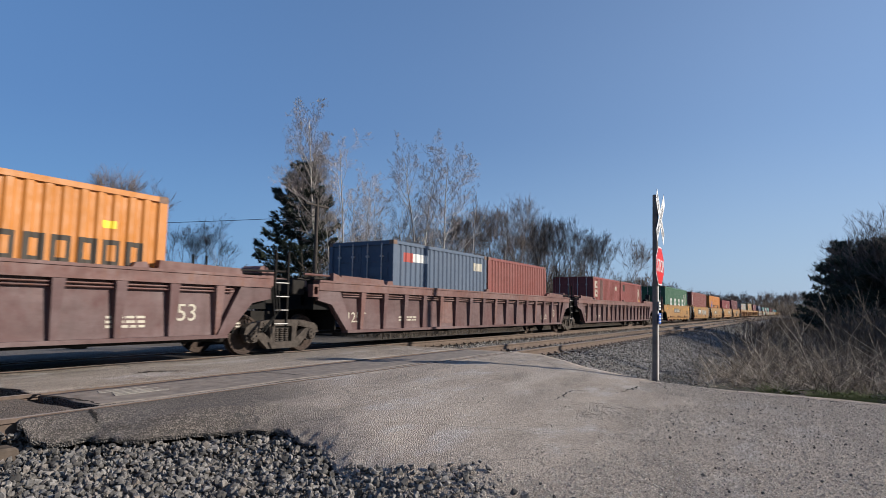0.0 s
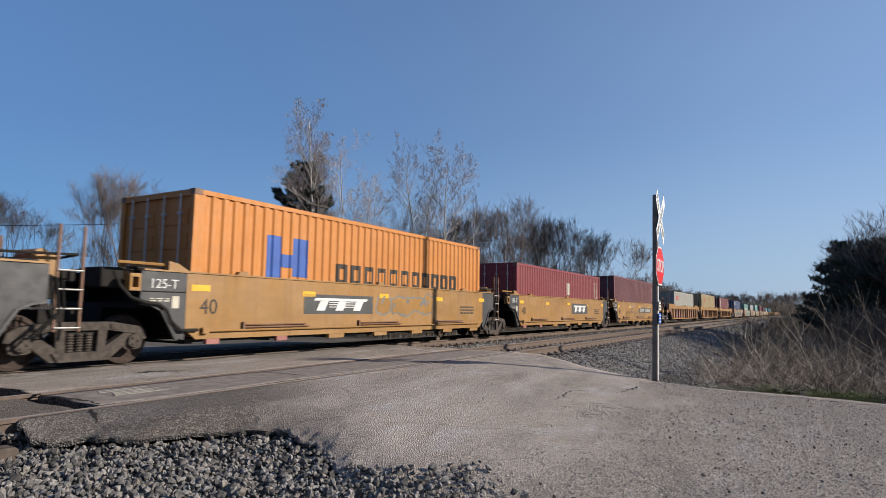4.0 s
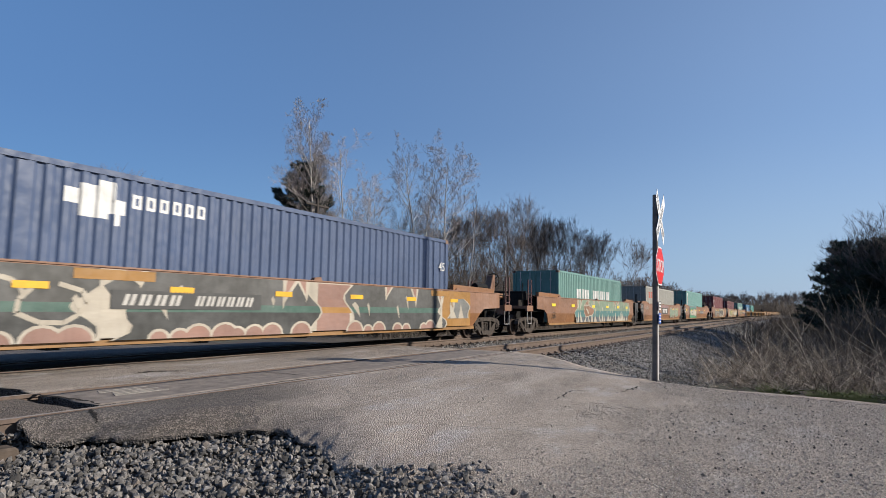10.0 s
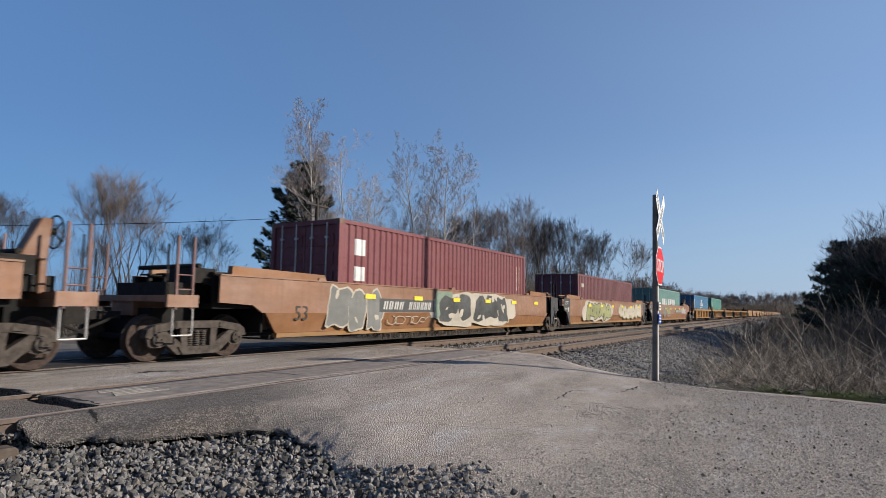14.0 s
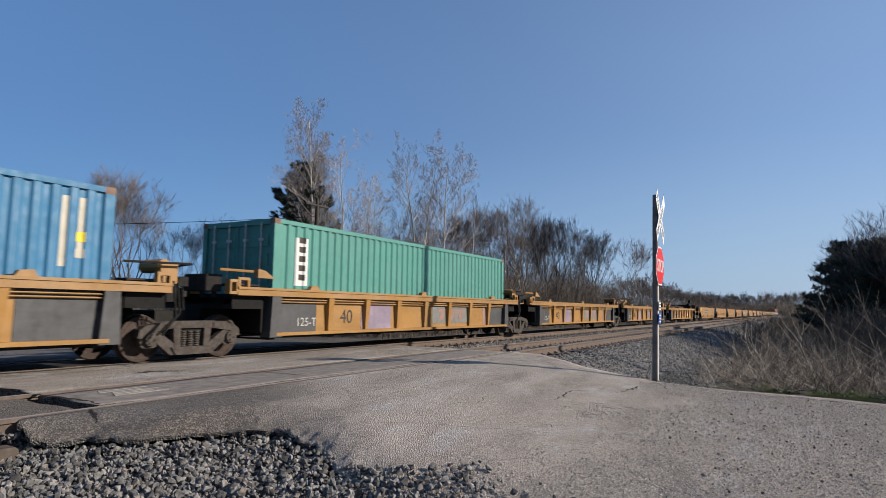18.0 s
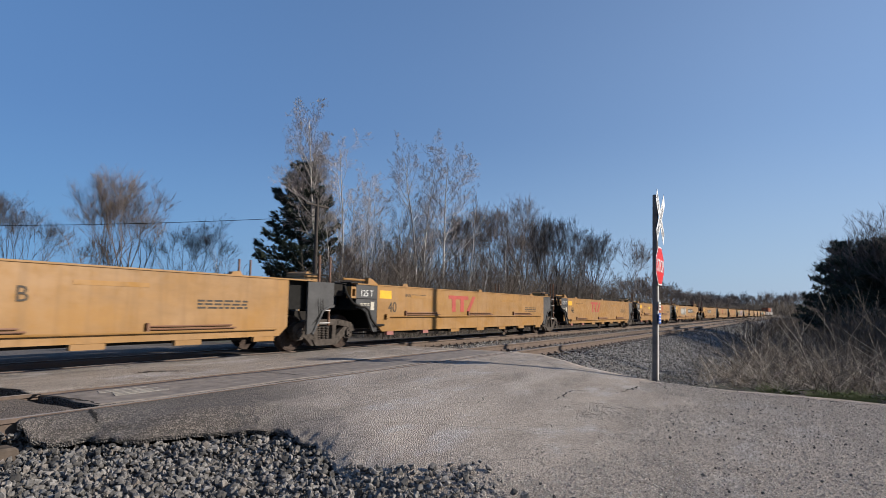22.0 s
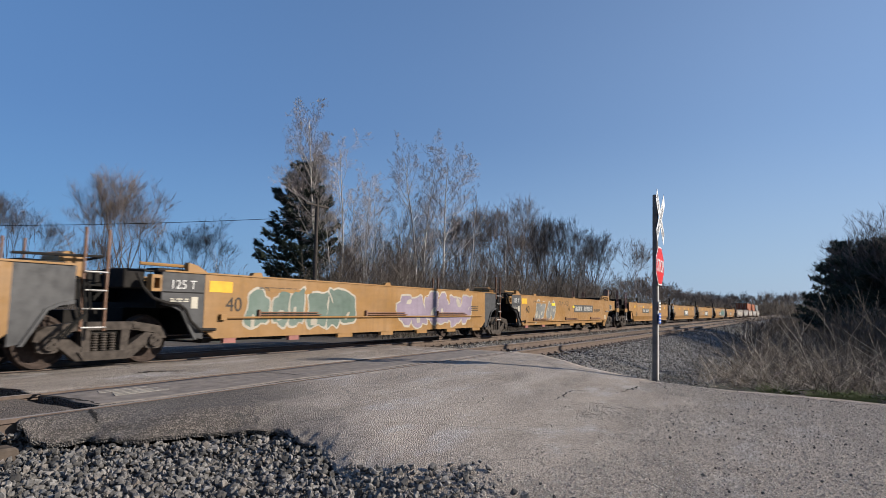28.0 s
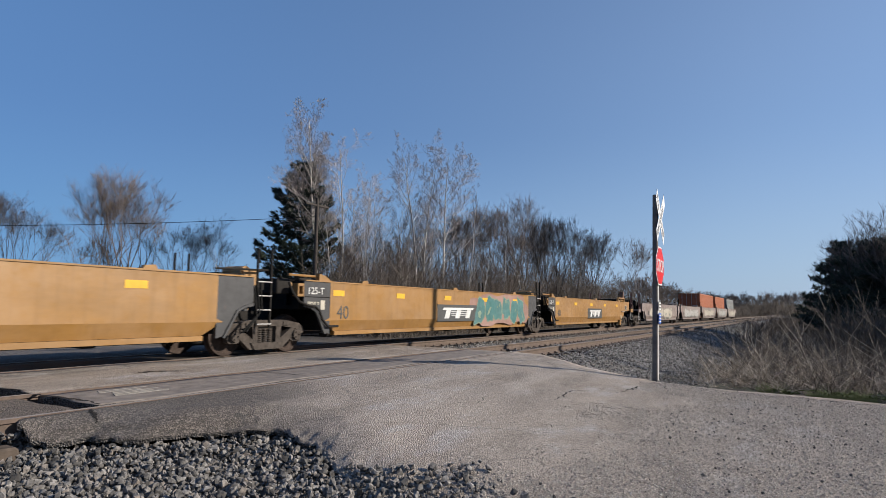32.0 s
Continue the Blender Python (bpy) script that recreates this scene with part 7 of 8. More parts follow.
def vase_tree(seed, height, stems=3, spread=0.42, trunk_r=0.13, depth=5, twig=0.006, sprays=3):
    """Leafless tree whose stems fork again and again into a rounded, fan-like crown."""
    rng = random.Random(seed)
    trunk, crown = Tubes(), Tubes()

    def grow(p, d, length, r, level):
        pts, rad, q, dd = [p], [r], p.copy(), d.copy()
        n = 4 if level < 2 else 3
        for i in range(n):
            dd = (dd + Vector((rng.gauss(0, 0.09), rng.gauss(0, 0.09), rng.gauss(0.05, 0.07)))).normalized()
            q = q + dd * length / n
            pts.append(q.copy())
            rad.append(max(twig * 0.6, r * (1 - 0.32 * (i + 1) / n)))
        (trunk if level < 2 else crown).line(pts, rad, 6 if level < 2 else 3)
        if level >= 2:
            for _ in range(sprays + (2 if level == depth else 0)):
                k = rng.randrange(n)
                base = pts[k].lerp(pts[k + 1], rng.random())
                w = (dd + Vector((rng.gauss(0, 0.5), rng.gauss(0, 0.5), rng.gauss(0.2, 0.35)))).normalized()
                ln = height * rng.uniform(0.05, 0.11)
                m = base + w * ln * 0.5
                crown.line([base, m, m + (w + Vector((rng.gauss(0, 0.2), rng.gauss(0, 0.2), 0.15))) * ln * 0.5], [twig, twig * 0.8, twig * 0.5], 3)
                for _ in range(2):
                    u = (w + Vector((rng.gauss(0, 0.5), rng.gauss(0, 0.5), 0.2))).normalized()
                    crown.line([m, m + u * ln * 0.45], [twig * 0.7, twig * 0.4], 3)
        if level >= depth:
            return
        for k in range(2 if rng.random() < 0.6 else 3):
            side = dd.orthogonal().normalized()
            side.rotate(Matrix.Rotation(rng.uniform(0, 6.283), 3, dd))
            ang = spread * rng.uniform(0.5, 1.3)
            grow(q, (dd * math.cos(ang) + side * math.sin(ang) + Vector((0, 0, 0.08))).normalized(), length * rng.uniform(0.66, 0.9), rad[-1] * 0.72, level + 1)

    for k in range(stems):
        a = 6.283 * (k + rng.random() * 0.6) / stems
        tilt = rng.uniform(0.04, 0.22) if stems > 1 else 0.03
        grow(Vector((0.15 * math.cos(a), 0.15 * math.sin(a), -0.3)), Vector((math.cos(a) * tilt, math.sin(a) * tilt, 1)).normalized(), height * 0.3, trunk_r * rng.uniform(0.75, 1.0), 0)
    return trunk, crown


def tree_thing(name, trunk, crown, bark_mat, twig_mat, label, category="tree"):
    t = new(name)
    tagged(t, label, category, "bare trees along the railway")
    part("trunk", trunk.mesh("trunk", bark_mat), None, t)
    part("crown", crown.mesh("crown", twig_mat), None, t)
    return t


TALL = {}


def kind(key, tubes, bark_mat, twig_mat, label):
    zs = sorted(v[2] for v in tubes[0].v + tubes[1].v)
    TALL[key] = zs[int(0.975 * len(zs))]
    KINDS[key] = tree_thing("bare_tree", *tubes, M[bark_mat], M[twig_mat], label)


KINDS = {}
kind("poplar", bare_tree(11, 16.0, 0.008, 0.9, 0.42, 0.14, 2, 26, 0.24, 0.0062, (11, 8, 5)), "bark_pale", "twig_pale", "tall pale leafless poplar with fine upswept twigs")
kind("poplar_b", bare_tree(14, 14.0, 0.03, 0.95, 0.28, 0.1, 1, 24, 0.27, 0.0065, (9, 6, 4)), "bark_pale", "twig_pale", "pale leafless poplar with thin upswept limbs")
kind("birch", bare_tree(23, 15.0, 0.03, 0.85, 0.34, 0.13, 2, 20, 0.3, 0.0065, (9, 7, 5)), "bark_pale", "twig_pale", "pale-barked leafless tree with forked white trunks")
kind("birch_b", bare_tree(29, 15.0, 0.025, 0.9, 0.38, 0.12, 1, 24, 0.3, 0.0065, (9, 7, 5)), "bark_pale", "twig_pale", "pale-barked leafless tree with a straight white trunk")
kind("maple", vase_tree(31, 11.0, 4, 0.31, 0.13, 5, 0.0065, 3), "bark_brown", "twig_brown", "leafless grey-brown tree with a rounded fan of branches")
kind("elm", vase_tree(47, 11.0, 2, 0.38, 0.15, 5, 0.007, 2), "bark_brown", "twig_brown", "leafless tree with forking limbs and a broad crown")
kind("oak", vase_tree(52, 10.0, 1, 0.5, 0.17, 6, 0.008, 1), "bark_brown", "twig_brown", "leafless single-trunk tree with a vase-shaped crown")
kind("ash", bare_tree(61, 11.0, 0.08, 0.75, 0.14, 0.1, 2, 18, 0.36, 0.0075, (8, 5, 4)), "bark_brown", "twig_brown", "leafless dark-stemmed tree with branches down to the brush")
kind("sapling", bare_tree(53, 7.0, 0.12, 0.5, 0.12, 0.045, 3, 9, 0.4, 0.006, (5, 3, 2)), "bark_brown", "twig_brown", "thin leafless sapling in the thicket")
kind("slim", bare_tree(67, 11.0, 0.04, 0.55, 0.3, 0.065, 1, 16, 0.3, 0.006, (6, 4, 3)), "bark_pale", "twig_brown", "slender leafless tree with a pale trunk")
kind("dark", vase_tree(71, 10.0, 3, 0.45, 0.1, 4, 0.009, 4), "bark_dark", "twig_brown", "dark leafless tree at the wood's edge")
kind("far_tree", vase_tree(83, 10.0, 3, 0.5, 0.12, 3, 0.02, 5), "bark_brown", "twig_brown", "distant leafless grey-brown tree")


def plant(key, x, y, height, turn=0):
    k = height / TALL[key]
    t = copy_thing(KINDS[key], pose(x, y, ground_z(x, y) - 0.05, 0, 0, turn))
    t.scale = (k, k, k)
    return t


rt = random.Random(5)
for key, x, y, h in (
    # along the field's edge
    ("maple", 23.8, 55.1, 10.5), ("elm", 24.4, 43.7, 10.0), ("maple", 25.9, 42.7, 11.2), ("elm", 28.6, 41.0, 7.6), ("oak", 30.0, 40.0, 8.2), ("slim", 28.6, 44.6, 8.0), ("oak", 24.0, 46.1, 7.0), ("slim", 32.9, 40.2, 7.2), ("slim", 31.6, 40.8, 6.6), ("slim", 22.0, 54.0, 7.6),
    # the pale poplars by the pine, and the white-trunked pair
    ("poplar", 33.2, 30.1, 16.4), ("poplar_b", 34.2, 29.3, 14.6), ("poplar_b", 37.0, 29.0, 12.7), ("slim", 38.7, 31.6, 12.4), ("poplar_b", 33.9, 31.4, 12.0), ("slim", 33.2, 28.5, 9.4), ("slim", 35.6, 28.4, 10.2),
    ("birch", 41.1, 26.7, 15.6), ("birch_b", 42.1, 25.0, 15.6), ("slim", 42.5, 30.0, 12.0), ("slim", 45.8, 24.6, 11.8), ("slim", 39.6, 28.0, 11.0), ("birch_b", 39.4, 29.8, 11.6), ("slim", 43.6, 27.6, 11.4),
    # the darker wood farther along
    ("ash", 51.9, 25.8, 11.0), ("elm", 55.4, 23.0, 12.9), ("ash", 56.5, 25.6, 10.9), ("maple", 61.9, 23.0, 11.5), ("ash", 71.2, 23.6, 11.7), ("maple", 81.4, 24.3, 12.5), ("oak", 97.3, 23.2, 13.4),
    ("dark", 40.5, -5.0, 7.4), ("dark", 38.5, -4.9, 7.2),
    ("maple", 48.6, 28.2, 10.4), ("ash", 53.4, 29.0, 11.6), ("maple", 59.0, 28.0, 12.6), ("ash", 65.5, 27.0, 12.4), ("maple", 69.5, 29.0, 12.6), ("ash", 76.0, 28.0, 12.0), ("ash", 86.0, 29.0, 11.0), ("ash", 46.0, 31.0, 10.6), ("ash", 50.0, 33.0, 11.2),
):
    plant(key, x, y, h, rt.uniform(0, 360))
for x, y, h in ((33.6, 25.6, 7.4), (35.2, 26.4, 8.0), (36.8, 25.8, 7.0), (42.0, 27.4, 7.6), (46.0, 27.5, 7.2), (50.0, 28.0, 7.8), (38.2, 26.6, 8.4), (44.4, 26.2, 7.4)):
    plant("slim", x, y, h, rt.uniform(0, 360))
for i in range(64):
    u = i / 63
    plant(rt.choice(("sapling", "ash", "slim", "ash")), 33 + 58 * u + rt.uniform(-1, 1), 24.0 + rt.uniform(-1.5, 6.0), rt.uniform(5.0, 9.0), rt.uniform(0, 360))
for i in range(16):
    plant(rt.choice(("ash", "dark", "sapling")), 33.8 + 0.5 * i + rt.uniform(-0.4, 0.4), 26.5 + rt.uniform(0, 5.5), rt.uniform(5.5, 8.6), rt.uniform(0, 360))
for i in range(18):
    plant("sapling", 21 + 14 * i / 17 + rt.uniform(-0.6, 0.6), 40 + rt.uniform(0, 8), rt.uniform(4.0, 6.5), rt.uniform(0, 360))
for i in range(40):
    x = 120 + i * 9 + rt.uniform(-4, 4)
    plant("far_tree", x, 24 + 0.03 * x + rt.uniform(-3, 12), rt.uniform(7.5, 11), rt.uniform(0, 360))
for i in range(16):
    x = 180 + i * 22
    plant("far_tree", x, -9 - 0.02 * x + rt.uniform(-8, 3), rt.uniform(9, 13), rt.uniform(0, 360))
for x, y, h in ((41, -6.5, 7.0), (44, -7.5, 7.5), (39, -6.4, 6.4), (48, -6.6, 7.2), (40, -9.5, 7.6), (52, -7.5, 7.6), (43, -9, 8.2), (37, -8.0, 6.8), (56, -7, 7.2), (42, -4.2, 6.4), (40, -4.3, 4.6), (47, -3.6, 6.0), (44, -4.6, 6.6)):
    plant("dark", x, y, h, rt.uniform(0, 360))
for i in range(20):
    plant("sapling", rt.uniform(31, 60), rt.uniform(-9.0, -4.2), rt.uniform(3.0, 4.4), rt.uniform(0, 360))
# the far wood that keeps the end of the line in shade
for i in range(44):
    plant("far_tree", 84 + 4.2 * i + rt.uniform(-3, 3), -12.5 - 0.03 * i * 4.2 + rt.uniform(-3, 1.5), rt.uniform(10, 13), rt.uniform(0, 360))
# trees beside the road that shade the verge
for x, y, h in ((19.5, -8.0, 4.6), (21, -9, 5.0), (22.5, -7.6, 4.4), (24, -8.6, 4.8), (25.5, -8, 4.6), (27, -9.5, 5.2), (29, -8.6, 4.6), (31, -10, 5.4), (33, -11.5, 6), (38, -10.5, 7.0)):
    plant("dark", x, y, h, rt.uniform(0, 360))
for i in range(60):
    x = 420 + rt.uniform(0, 260)
    plant("far_tree", x, rt.uniform(-70, 60), rt.uniform(12, 17), rt.uniform(0, 360))
for i in range(34):
    x = 130 + i * 8
    plant("far_tree", x, 18 + 0.035 * x + rt.uniform(-3, 6), rt.uniform(6, 9), rt.uniform(0, 360))
for t in KINDS.values():
    for o in (*t.children_recursive, t):
        bpy.data.objects.remove(o)


def conifer(seed, height, width, x, y, label, gap=0.25):
    """Pine: whorls of drooping limbs, each with tufts of needles."""
    rng = random.Random(seed)
    t = new("pine_tree")
    tagged(t, label, "pine tree")
    t.location = (x, y, ground_z(x, y))
    trunk, needles = Tubes(), Tubes()
    pts = [Vector((0.12 * math.sin(i), 0.1 * math.cos(i * 1.3), height * i / 8 - 0.2)) for i in range(9)]
    trunk.line(pts, [height * 0.014 * (1 - 0.9 * i / 8) for i in range(9)], 8)
    tv, tf = [], []
    levels = int(height / 0.55)
    for k in range(levels):
        u = 0.08 + 0.92 * k / levels
        z = height * u
        reach = width * (1 - u) ** 0.6 * (0.55 + 0.75 * math.sin(k * 1.3) ** 2) + 0.25
        for j in range(8):
            if rng.random() < gap:
                continue
            a = rng.uniform(0, 6.283)
            d = Vector((math.cos(a), math.sin(a), rng.uniform(-0.05, 0.3)))
            ln = reach * rng.uniform(0.45, 1.2)
            p0 = Vector((0, 0, z))
            lp = [p0, p0 + d * ln * 0.5, p0 + d * ln + Vector((0, 0, 0.1 * ln))]
            trunk.line(lp, [0.035, 0.025, 0.01], 4)
            for m in range(int(14 + ln * 22)):
                f = rng.uniform(0.25, 1.05)
                c = p0.lerp(lp[2], f) + Vector((rng.gauss(0, 0.16), rng.gauss(0, 0.16), rng.gauss(0.05, 0.12)))
                for q in range(7):
                    w = Vector((rng.gauss(0, 1), rng.gauss(0, 1), rng.gauss(0.4, 0.8))).normalized() * rng.uniform(0.16, 0.34)
                    o = w.orthogonal().normalized() * 0.04
                    b = len(tv)
                    tv += [tuple(c - o), tuple(c + o), tuple(c + w)]
                    tf.append((b, b + 1, b + 2))
    part("trunk", trunk.mesh("trunk", M["bark_dark"]), None, t)
    me = bpy.data.meshes.new("crown")
    me.from_pydata(tv, [], tf)
    me.materials.append(M["needles"])
    part("crown", me, None, t, "dark green needles")
    return t


def ragged_pine(seed, height, x, y, label):
    """White pine: long level limbs with upturned ends, each carrying its own thick plumes of needles, with gaps between."""
    rng = random.Random(seed)
    t = new("pine_tree")
    tagged(t, label, "pine tree")
    t.location = (x, y, ground_z(x, y))
    trunk = Tubes()
    trunk.line([Vector((0.08 * math.sin(i), 0.08 * math.cos(i * 1.3), height * i / 8 - 0.2)) for i in range(9)], [0.19 * (1 - 0.88 * i / 8) for i in range(9)], 8)
    tv, tf = [], []
    z, turn = 0.16 * height, 0.0
    while z < height * 0.97:
        u = z / height
        reach = (3.2 if u < 0.45 else 3.2 - 4.9 * (u - 0.45)) + 0.35
        count = 5 if u < 0.8 else 4
        for k in range(count):
            a = turn + 6.283 * k / count + rng.uniform(-0.45, 0.45)
            ln = max(0.5, reach) * rng.uniform(0.5, 1.08)
            d = Vector((math.cos(a), math.sin(a), 0.08 + 0.5 * u * u))
            p0 = Vector((0, 0, z + rng.uniform(-0.25, 0.25)))
            p1 = p0 + d * ln * 0.55 + Vector((0, 0, -0.05 * ln))
            p2 = p0 + d * ln + Vector((0, 0, 0.16 * ln))
            trunk.line([p0, p1, p2], [0.045, 0.03, 0.012], 4)
            for m in range(int(10 + ln * 17)):
                f = 1 - 0.72 * rng.random() ** 1.3
                c = (p0.lerp(p1, f / 0.55) if f < 0.55 else p1.lerp(p2, (f - 0.55) / 0.45))
                wide = 0.1 + 0.17 * ln * (1.15 - f) + 0.12
                c = c + Vector((-d.y, d.x, 0)) * rng.gauss(0, wide) + Vector((0, 0, rng.gauss(0.1, 0.13)))
                up = Vector((d.x * 0.5 + rng.gauss(0, 0.45), d.y * 0.5 + rng.gauss(0, 0.45), rng.uniform(0.1, 1.0))).normalized()
                for q in range(22):
                    w = (up + Vector((rng.gauss(0, 0.7), rng.gauss(0, 0.7), rng.gauss(0, 0.7)))).normalized() * rng.uniform(0.18, 0.36)
                    o = w.orthogonal().normalized() * 0.045
                    g = c + up * rng.uniform(-0.12, 0.2)
                    b = len(tv)
                    tv += [tuple(g - o), tuple(g + o), tuple(g + w)]
                    tf.append((b, b + 1, b + 2))
        turn += 1.9
        z += rng.uniform(0.62, 1.0) if u < 0.7 else 0.5
    part("trunk", trunk.mesh("trunk", M["bark_dark"]), None, t)
    me = bpy.data.meshes.new("crown")
    me.from_pydata(tv, [], tf)
    me.materials.append(M["needles"])
    part("crown", me, None, t, "dark green needles")
    return t


ragged_pine(4, 12.7, 32.95, 31.95, "dark green white pine with ragged plumed limbs")
conifer(5, 7.3, 2.4, 52.5, -2.9, "dark shaded pine at the wood's edge", 0.15)
conifer(6, 6.6, 2.6, 46.5, -4.2, "dark shaded pine at the wood's edge", 0.15)
conifer(7, 6.4, 2.6, 40.5, -4.8, "dark shaded pine at the wood's edge", 0.15)
conifer(21, 5.6, 2.0, 29.5, -8.6, "dark pine beside the road", 0.15)
conifer(22, 6.2, 2.2, 33.5, -8.2, "dark pine beside the road", 0.15)
conifer(23, 6.4, 2.2, 37.2, -8.6, "dark pine beside the road", 0.15)
conifer(18, 13, 3.6, 104, -13, "dark pine in the far wood", 0.2)
conifer(19, 12.5, 3.6, 118, -13.5, "dark pine in the far wood", 0.2)
conifer(20, 12.5, 3.6, 133, -14, "dark pine in the far wood", 0.2)
conifer(12, 6.0, 2.6, 50.5, -3.6, "dark shaded pine at the wood's edge", 0.15)
conifer(13, 5.9, 2.5, 43.5, -3.3, "dark shaded pine at the wood's edge", 0.15)
conifer(14, 4.9, 2.2, 39.6, -4.0, "dark shaded pine at the wood's edge", 0.15)
conifer(15, 4.4, 1.9, 23.5, -9.5, "low dark pine beside the road", 0.15)
conifer(16, 4.6, 1.9, 20.6, -8.6, "low dark pine beside the road", 0.15)
conifer(17, 4.6, 1.9, 26.4, -9.0, "low dark pine beside the road", 0.15)
conifer(9, 4.0, 1.5, 93.0, 22.5, "small dark conifer below a bare tree", 0.15)


def thicket(name, n, area, h0, h1, seed, mat, label, lean=0.35, r=0.006, forks=3, bend=0.3, drift=(0.0, 0.0)):
    """A tangle of upright stems, in one mesh."""
    rng = random.Random(seed)
    T = Tubes()
    for _ in range(n):
        x, y = area(rng)
        h = h0 + (h1 - h0) * rng.random() ** 1.6
        p = Vector((x, y, ground_z(x, y) - 0.03))
        d = Vector((rng.gauss(drift[0], lean), rng.gauss(drift[1], lean), 1)).normalized()
        pts = [p]
        for k in range(3):
            d = (d + Vector((rng.gauss(0, bend), rng.gauss(0, bend), -0.02))).normalized()
            pts.append(pts[-1] + d * h / 3)
        T.line(pts, [r, r * 0.8, r * 0.6, r * 0.3], 3)
        for _ in range(forks):
            k = rng.choice((1, 2))
            e = pts[k].lerp(pts[k + 1], rng.random())
            d2 = (d + Vector((rng.gauss(0, 0.6), rng.gauss(0, 0.6), 0.2))).normalized()
            T.line([e, e + d2 * h * 0.22, e + d2 * h * 0.4 + Vector((0, 0, 0.03))], [r * 0.6, r * 0.45, r * 0.25], 3)
    ob = new(name, T.mesh(name, mat))
    return tagged(ob, label, "brush", kind="stuff")


def verge(rng):
    while True:
        x, y = 13.2 + 27 * rng.random() ** 1.3, rng.uniform(-4.5, 2.4)
        if y < 1.7 + 0.5 * noise.noise((x * 0.4, 0, 0)) and (x > 15.0 or y < 0.6) and noise.noise((x * 0.6, y * 0.6, 5)) > -0.25 - 0.1 * (1.5 - y):
            return x, y


def verge_front(rng):
    y = rng.uniform(-4, 2.0)
    return 13.0 + rng.random() * 3.5 + 0.3 * max(0, y), y


def litter(rng):
    while True:
        x, y = rng.uniform(13.3, 34), rng.uniform(-1.0, 3.3)
        if noise.noise((x * 0.7, y * 0.9, 9.0)) + 0.35 * (1.6 - y) > 0.0:
            return x, y


def tufts(rng):
    while True:
        x, y = 12.7 + 1.2 * rng.random() ** 1.6, rng.uniform(-4.0, 0.7)
        if noise.noise((x * 1.1, y * 0.9, 3.0)) > 0.12:
            return x, y


thicket("dry_weeds", 1300, verge, 0.25, 0.95, 21, M["brush_twig"], "dry brown weeds on the verge", 0.45, 0.005, 2, 0.4, (-0.2, 0.45))
thicket("brush", 1500, verge, 0.4, 1.4, 22, M["brush_twig"], "leafless brown brush on the verge", 0.5, 0.008, 4, 0.4, (-0.2, 0.45))
thicket("dry_weeds", 420, verge_front, 0.25, 0.8, 23, M["dry_stem"], "broken dry stalks at the road's edge", 0.8, 0.005, 2, 0.5)
thicket("brush", 4200, lambda g: (g.uniform(27, 62), g.uniform(-9, -1.6)), 0.8, 2.6, 24, M["brush_twig"], "dense leafless brush under the trees", 0.3, 0.014, 4)
thicket("brush", 5200, lambda g: (g.uniform(30, 95), g.uniform(21.5, 30)), 2.4, 6.2, 25, M["brush_twig"], "dense brown undergrowth along the wood", 0.25, 0.018, 4)
thicket("brush", 1800, lambda g: (g.uniform(12, 40), g.uniform(36, 52)), 1.0, 3.0, 26, M["brush_twig"], "brown undergrowth along the field's edge", 0.25, 0.018, 4)
thicket("brush", 5000, lambda g: (g.uniform(90, 420), g.uniform(20, 40)), 2.0, 5.5, 27, M["brush_twig"], "distant brown undergrowth", 0.25, 0.05, 4)
thicket("brush", 5000, lambda g: (g.uniform(400, 640), g.uniform(-60, 60)), 5.0, 11.0, 31, M["brush_twig"], "distant brown woods", 0.25, 0.12, 4)
thicket("brush", 2600, lambda g: (g.uniform(70, 420), -8 - 0.02 * g.uniform(70, 420) - 12 * g.random()), 2.0, 5.0, 28, M["brush_twig"], "distant brown undergrowth", 0.25, 0.05, 4)
thicket("fallen_stalks", 480, verge, 0.5, 1.9, 32, M["pale_stalk"], "pale broken stalks lying across the brush", 1.5, 0.0065, 2, 0.3, (-0.2, 0.45))
thicket("tall_stalks", 8, verge, 1.0, 2.2, 34, M["pale_stalk"], "tall thin pale saplings standing in the brush", 0.25, 0.006, 3, 0.18, (-0.2, 0.45))
thicket("leaf_litter", 3200, litter, 0.06, 0.3, 36, M["brush_twig"], "brown dead grass and twigs littering the bank's foot", 1.3, 0.006, 2, 0.6)
thicket("fallen_stalks", 340, verge_front, 0.4, 1.3, 33, M["pale_stalk"], "pale broken stalks lying at the road's edge", 2.2, 0.008, 2, 0.5)
thicket("brush", 1400, lambda g: (g.uniform(36, 150), g.uniform(-2.5, 3.6)), 0.7, 1.9, 35, M["brush_twig"], "brown brush along the foot of the bank", 0.4, 0.018, 4)
thicket("grass", 2600, tufts, 0.06, 0.22, 29, M["grass"], "fresh green grass at the road's edge", 0.5, 0.004, 1)


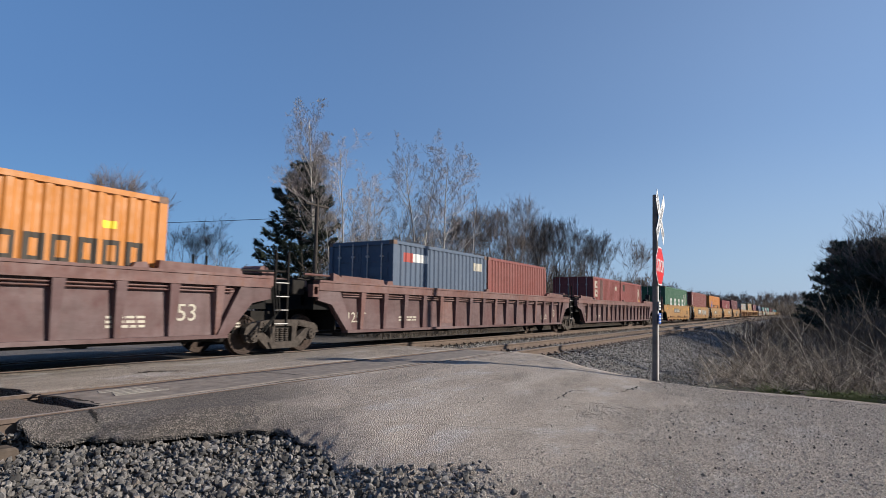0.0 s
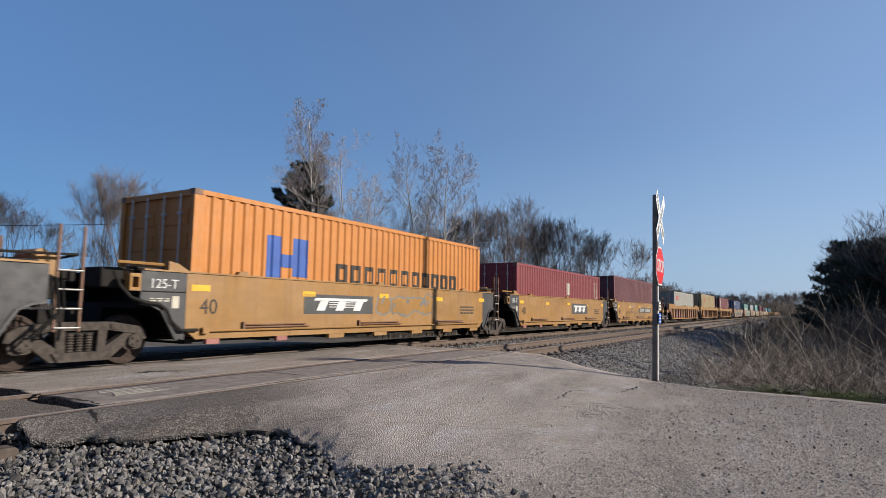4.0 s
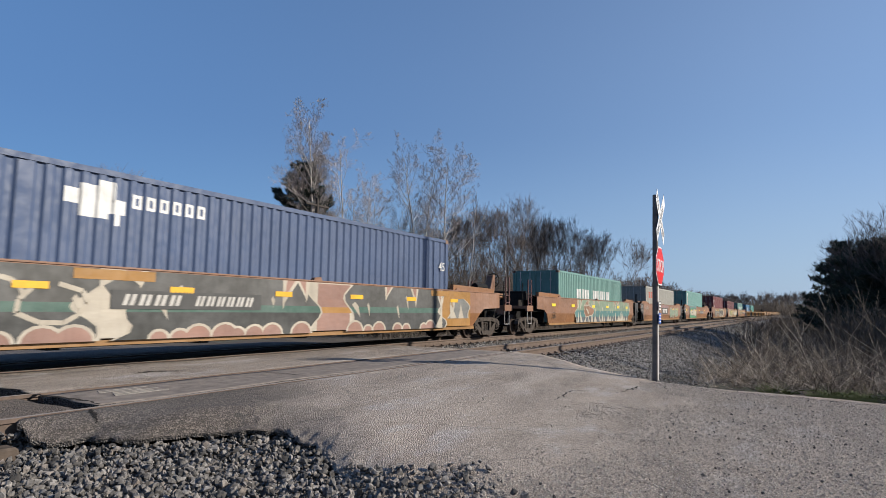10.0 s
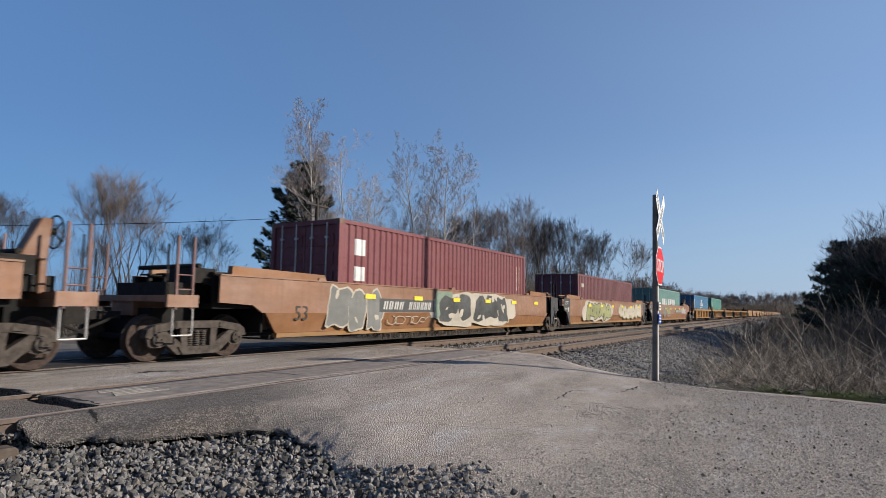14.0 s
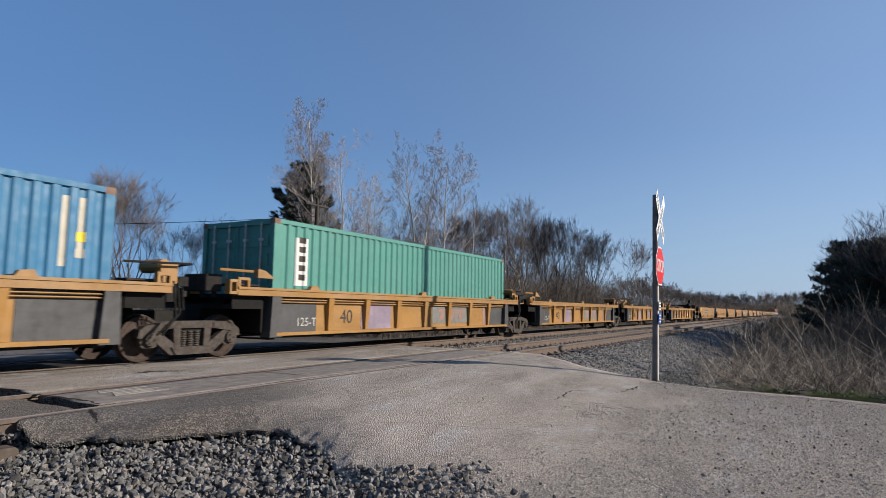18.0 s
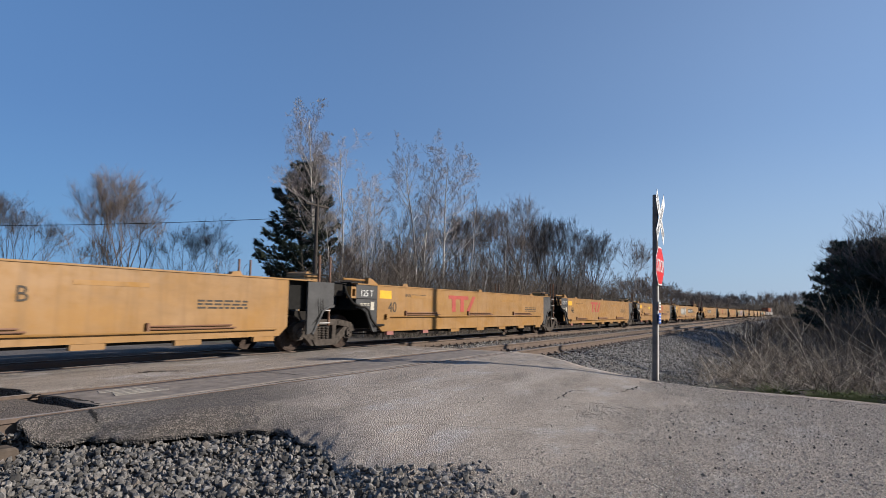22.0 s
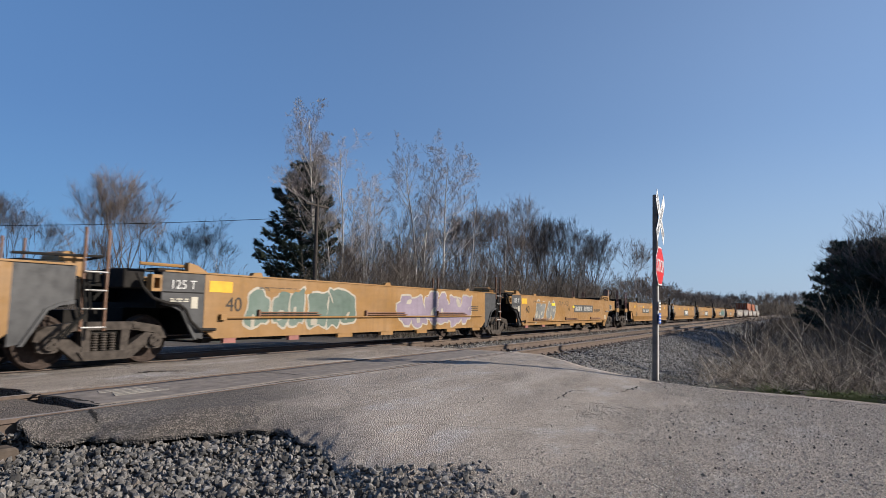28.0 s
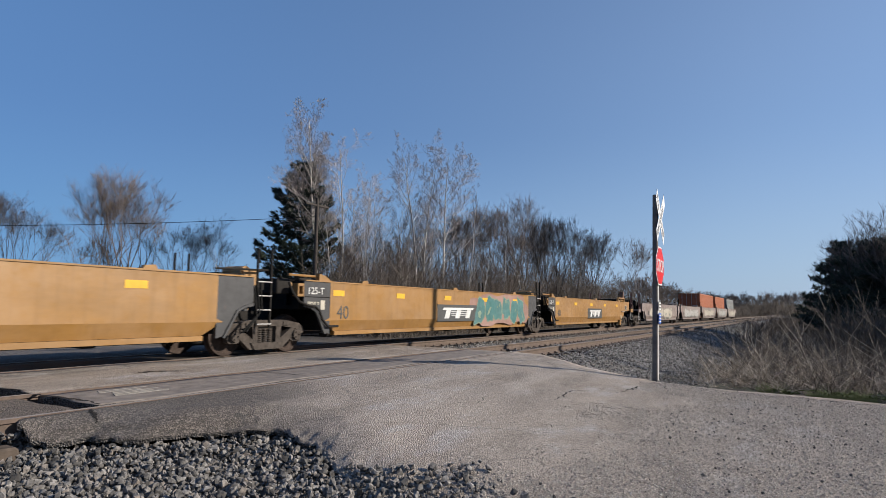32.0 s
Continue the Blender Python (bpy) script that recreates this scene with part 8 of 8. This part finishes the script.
def weed_clump(x, y, seed):
    """Fresh broad-leaved weeds at the road's edge: bent blades round a root."""
    rng = random.Random(seed)
    w = new("weed_clump")
    tagged(w, "fresh green leafy weeds at the road's edge", "weeds")
    w.location = (x, y, ground_z(x, y))
    for k in range(14):
        a, ln, wd = rng.uniform(0, 6.283), rng.uniform(0.14, 0.34), rng.uniform(0.02, 0.045)
        d, side = Vector((math.cos(a), math.sin(a), 0)), Vector((-math.sin(a), math.cos(a), 0))
        bm = bmesh.new()
        rows = []
        for i in range(5):
            u = i / 4
            p = d * ln * u + Vector((0, 0, ln * (1.1 * u - 0.75 * u * u)))
            rows.append([bm.verts.new(p + side * e * wd * (0.35 + 1.3 * u) * (1.05 - u) + Vector((0, 0, 0.012 * abs(e)))) for e in (-1, 0, 1)])
        for q, r in zip(rows, rows[1:]):
            for e in (0, 1):
                bm.faces.new((q[e], q[e + 1], r[e + 1], r[e]))
        part("leaf", bm, M["grass"], w)


for i, (x, y) in enumerate(((12.9, -0.75), (13.05, -1.0), (13.0, -0.45), (13.15, -1.3), (13.3, -0.8), (12.95, 0.2), (13.1, -1.6))):
    weed_clump(x, y, 200 + i)


# ---------------------------------------------------------------- utility poles and wire
def utility_pole(x, y, height, label):
    p = new("utility_pole")
    tagged(p, label, "utility pole")
    p.location = (x, y, ground_z(x, y))
    bm = bmesh.new()
    tube(bm, (0, 0, -0.5), (0, 0, height), 0.16, 0.11, 12)
    part("pole", bm, M["pole_wood"], p)
    bm = bmesh.new()
    box(bm, -1.1, 1.1, -0.06, 0.06, height - 0.55, height - 0.42)
    part("crossarm", bm, M["pole_wood"], p, bevel=0.01)
    for k in (-0.95, -0.4, 0.4, 0.95):
        bm = bmesh.new()
        tube(bm, (k, 0, height - 0.42), (k, 0, height - 0.26), 0.04, 0.025, 8)
        part("insulator", bm, M["grey_end"], p)
    return p


utility_pole(29.7, 27.5, 9.2, "dark wooden utility pole with a crossarm among the trees")
utility_pole(23.1, -5.3, 14.5, "tall wooden utility pole beside the road")
a, b = Vector((29.7, 27.5, 7.1)), Vector((14.0, 62.0, 6.7))
wire = Tubes()
wire.line([a.lerp(b, i / 24) - Vector((0, 0, 0.35 * 4 * (i / 24) * (1 - i / 24))) for i in range(25)], [0.02] * 25, 4)
tagged(new("overhead_wire", wire.mesh("overhead_wire", M["black"])), "thin black overhead wire", "wire")


# ---------------------------------------------------------------- the train rolls by
def motions():
    step = 1.0 / FPS
    for thing, s, y, z in MOVING:
        walk(thing, [(t, pose(s - SPEED * t, y, z)) for t in (0.0, step, 8.0, 16.0, 24.0, DURATION - step, DURATION)])


motions()
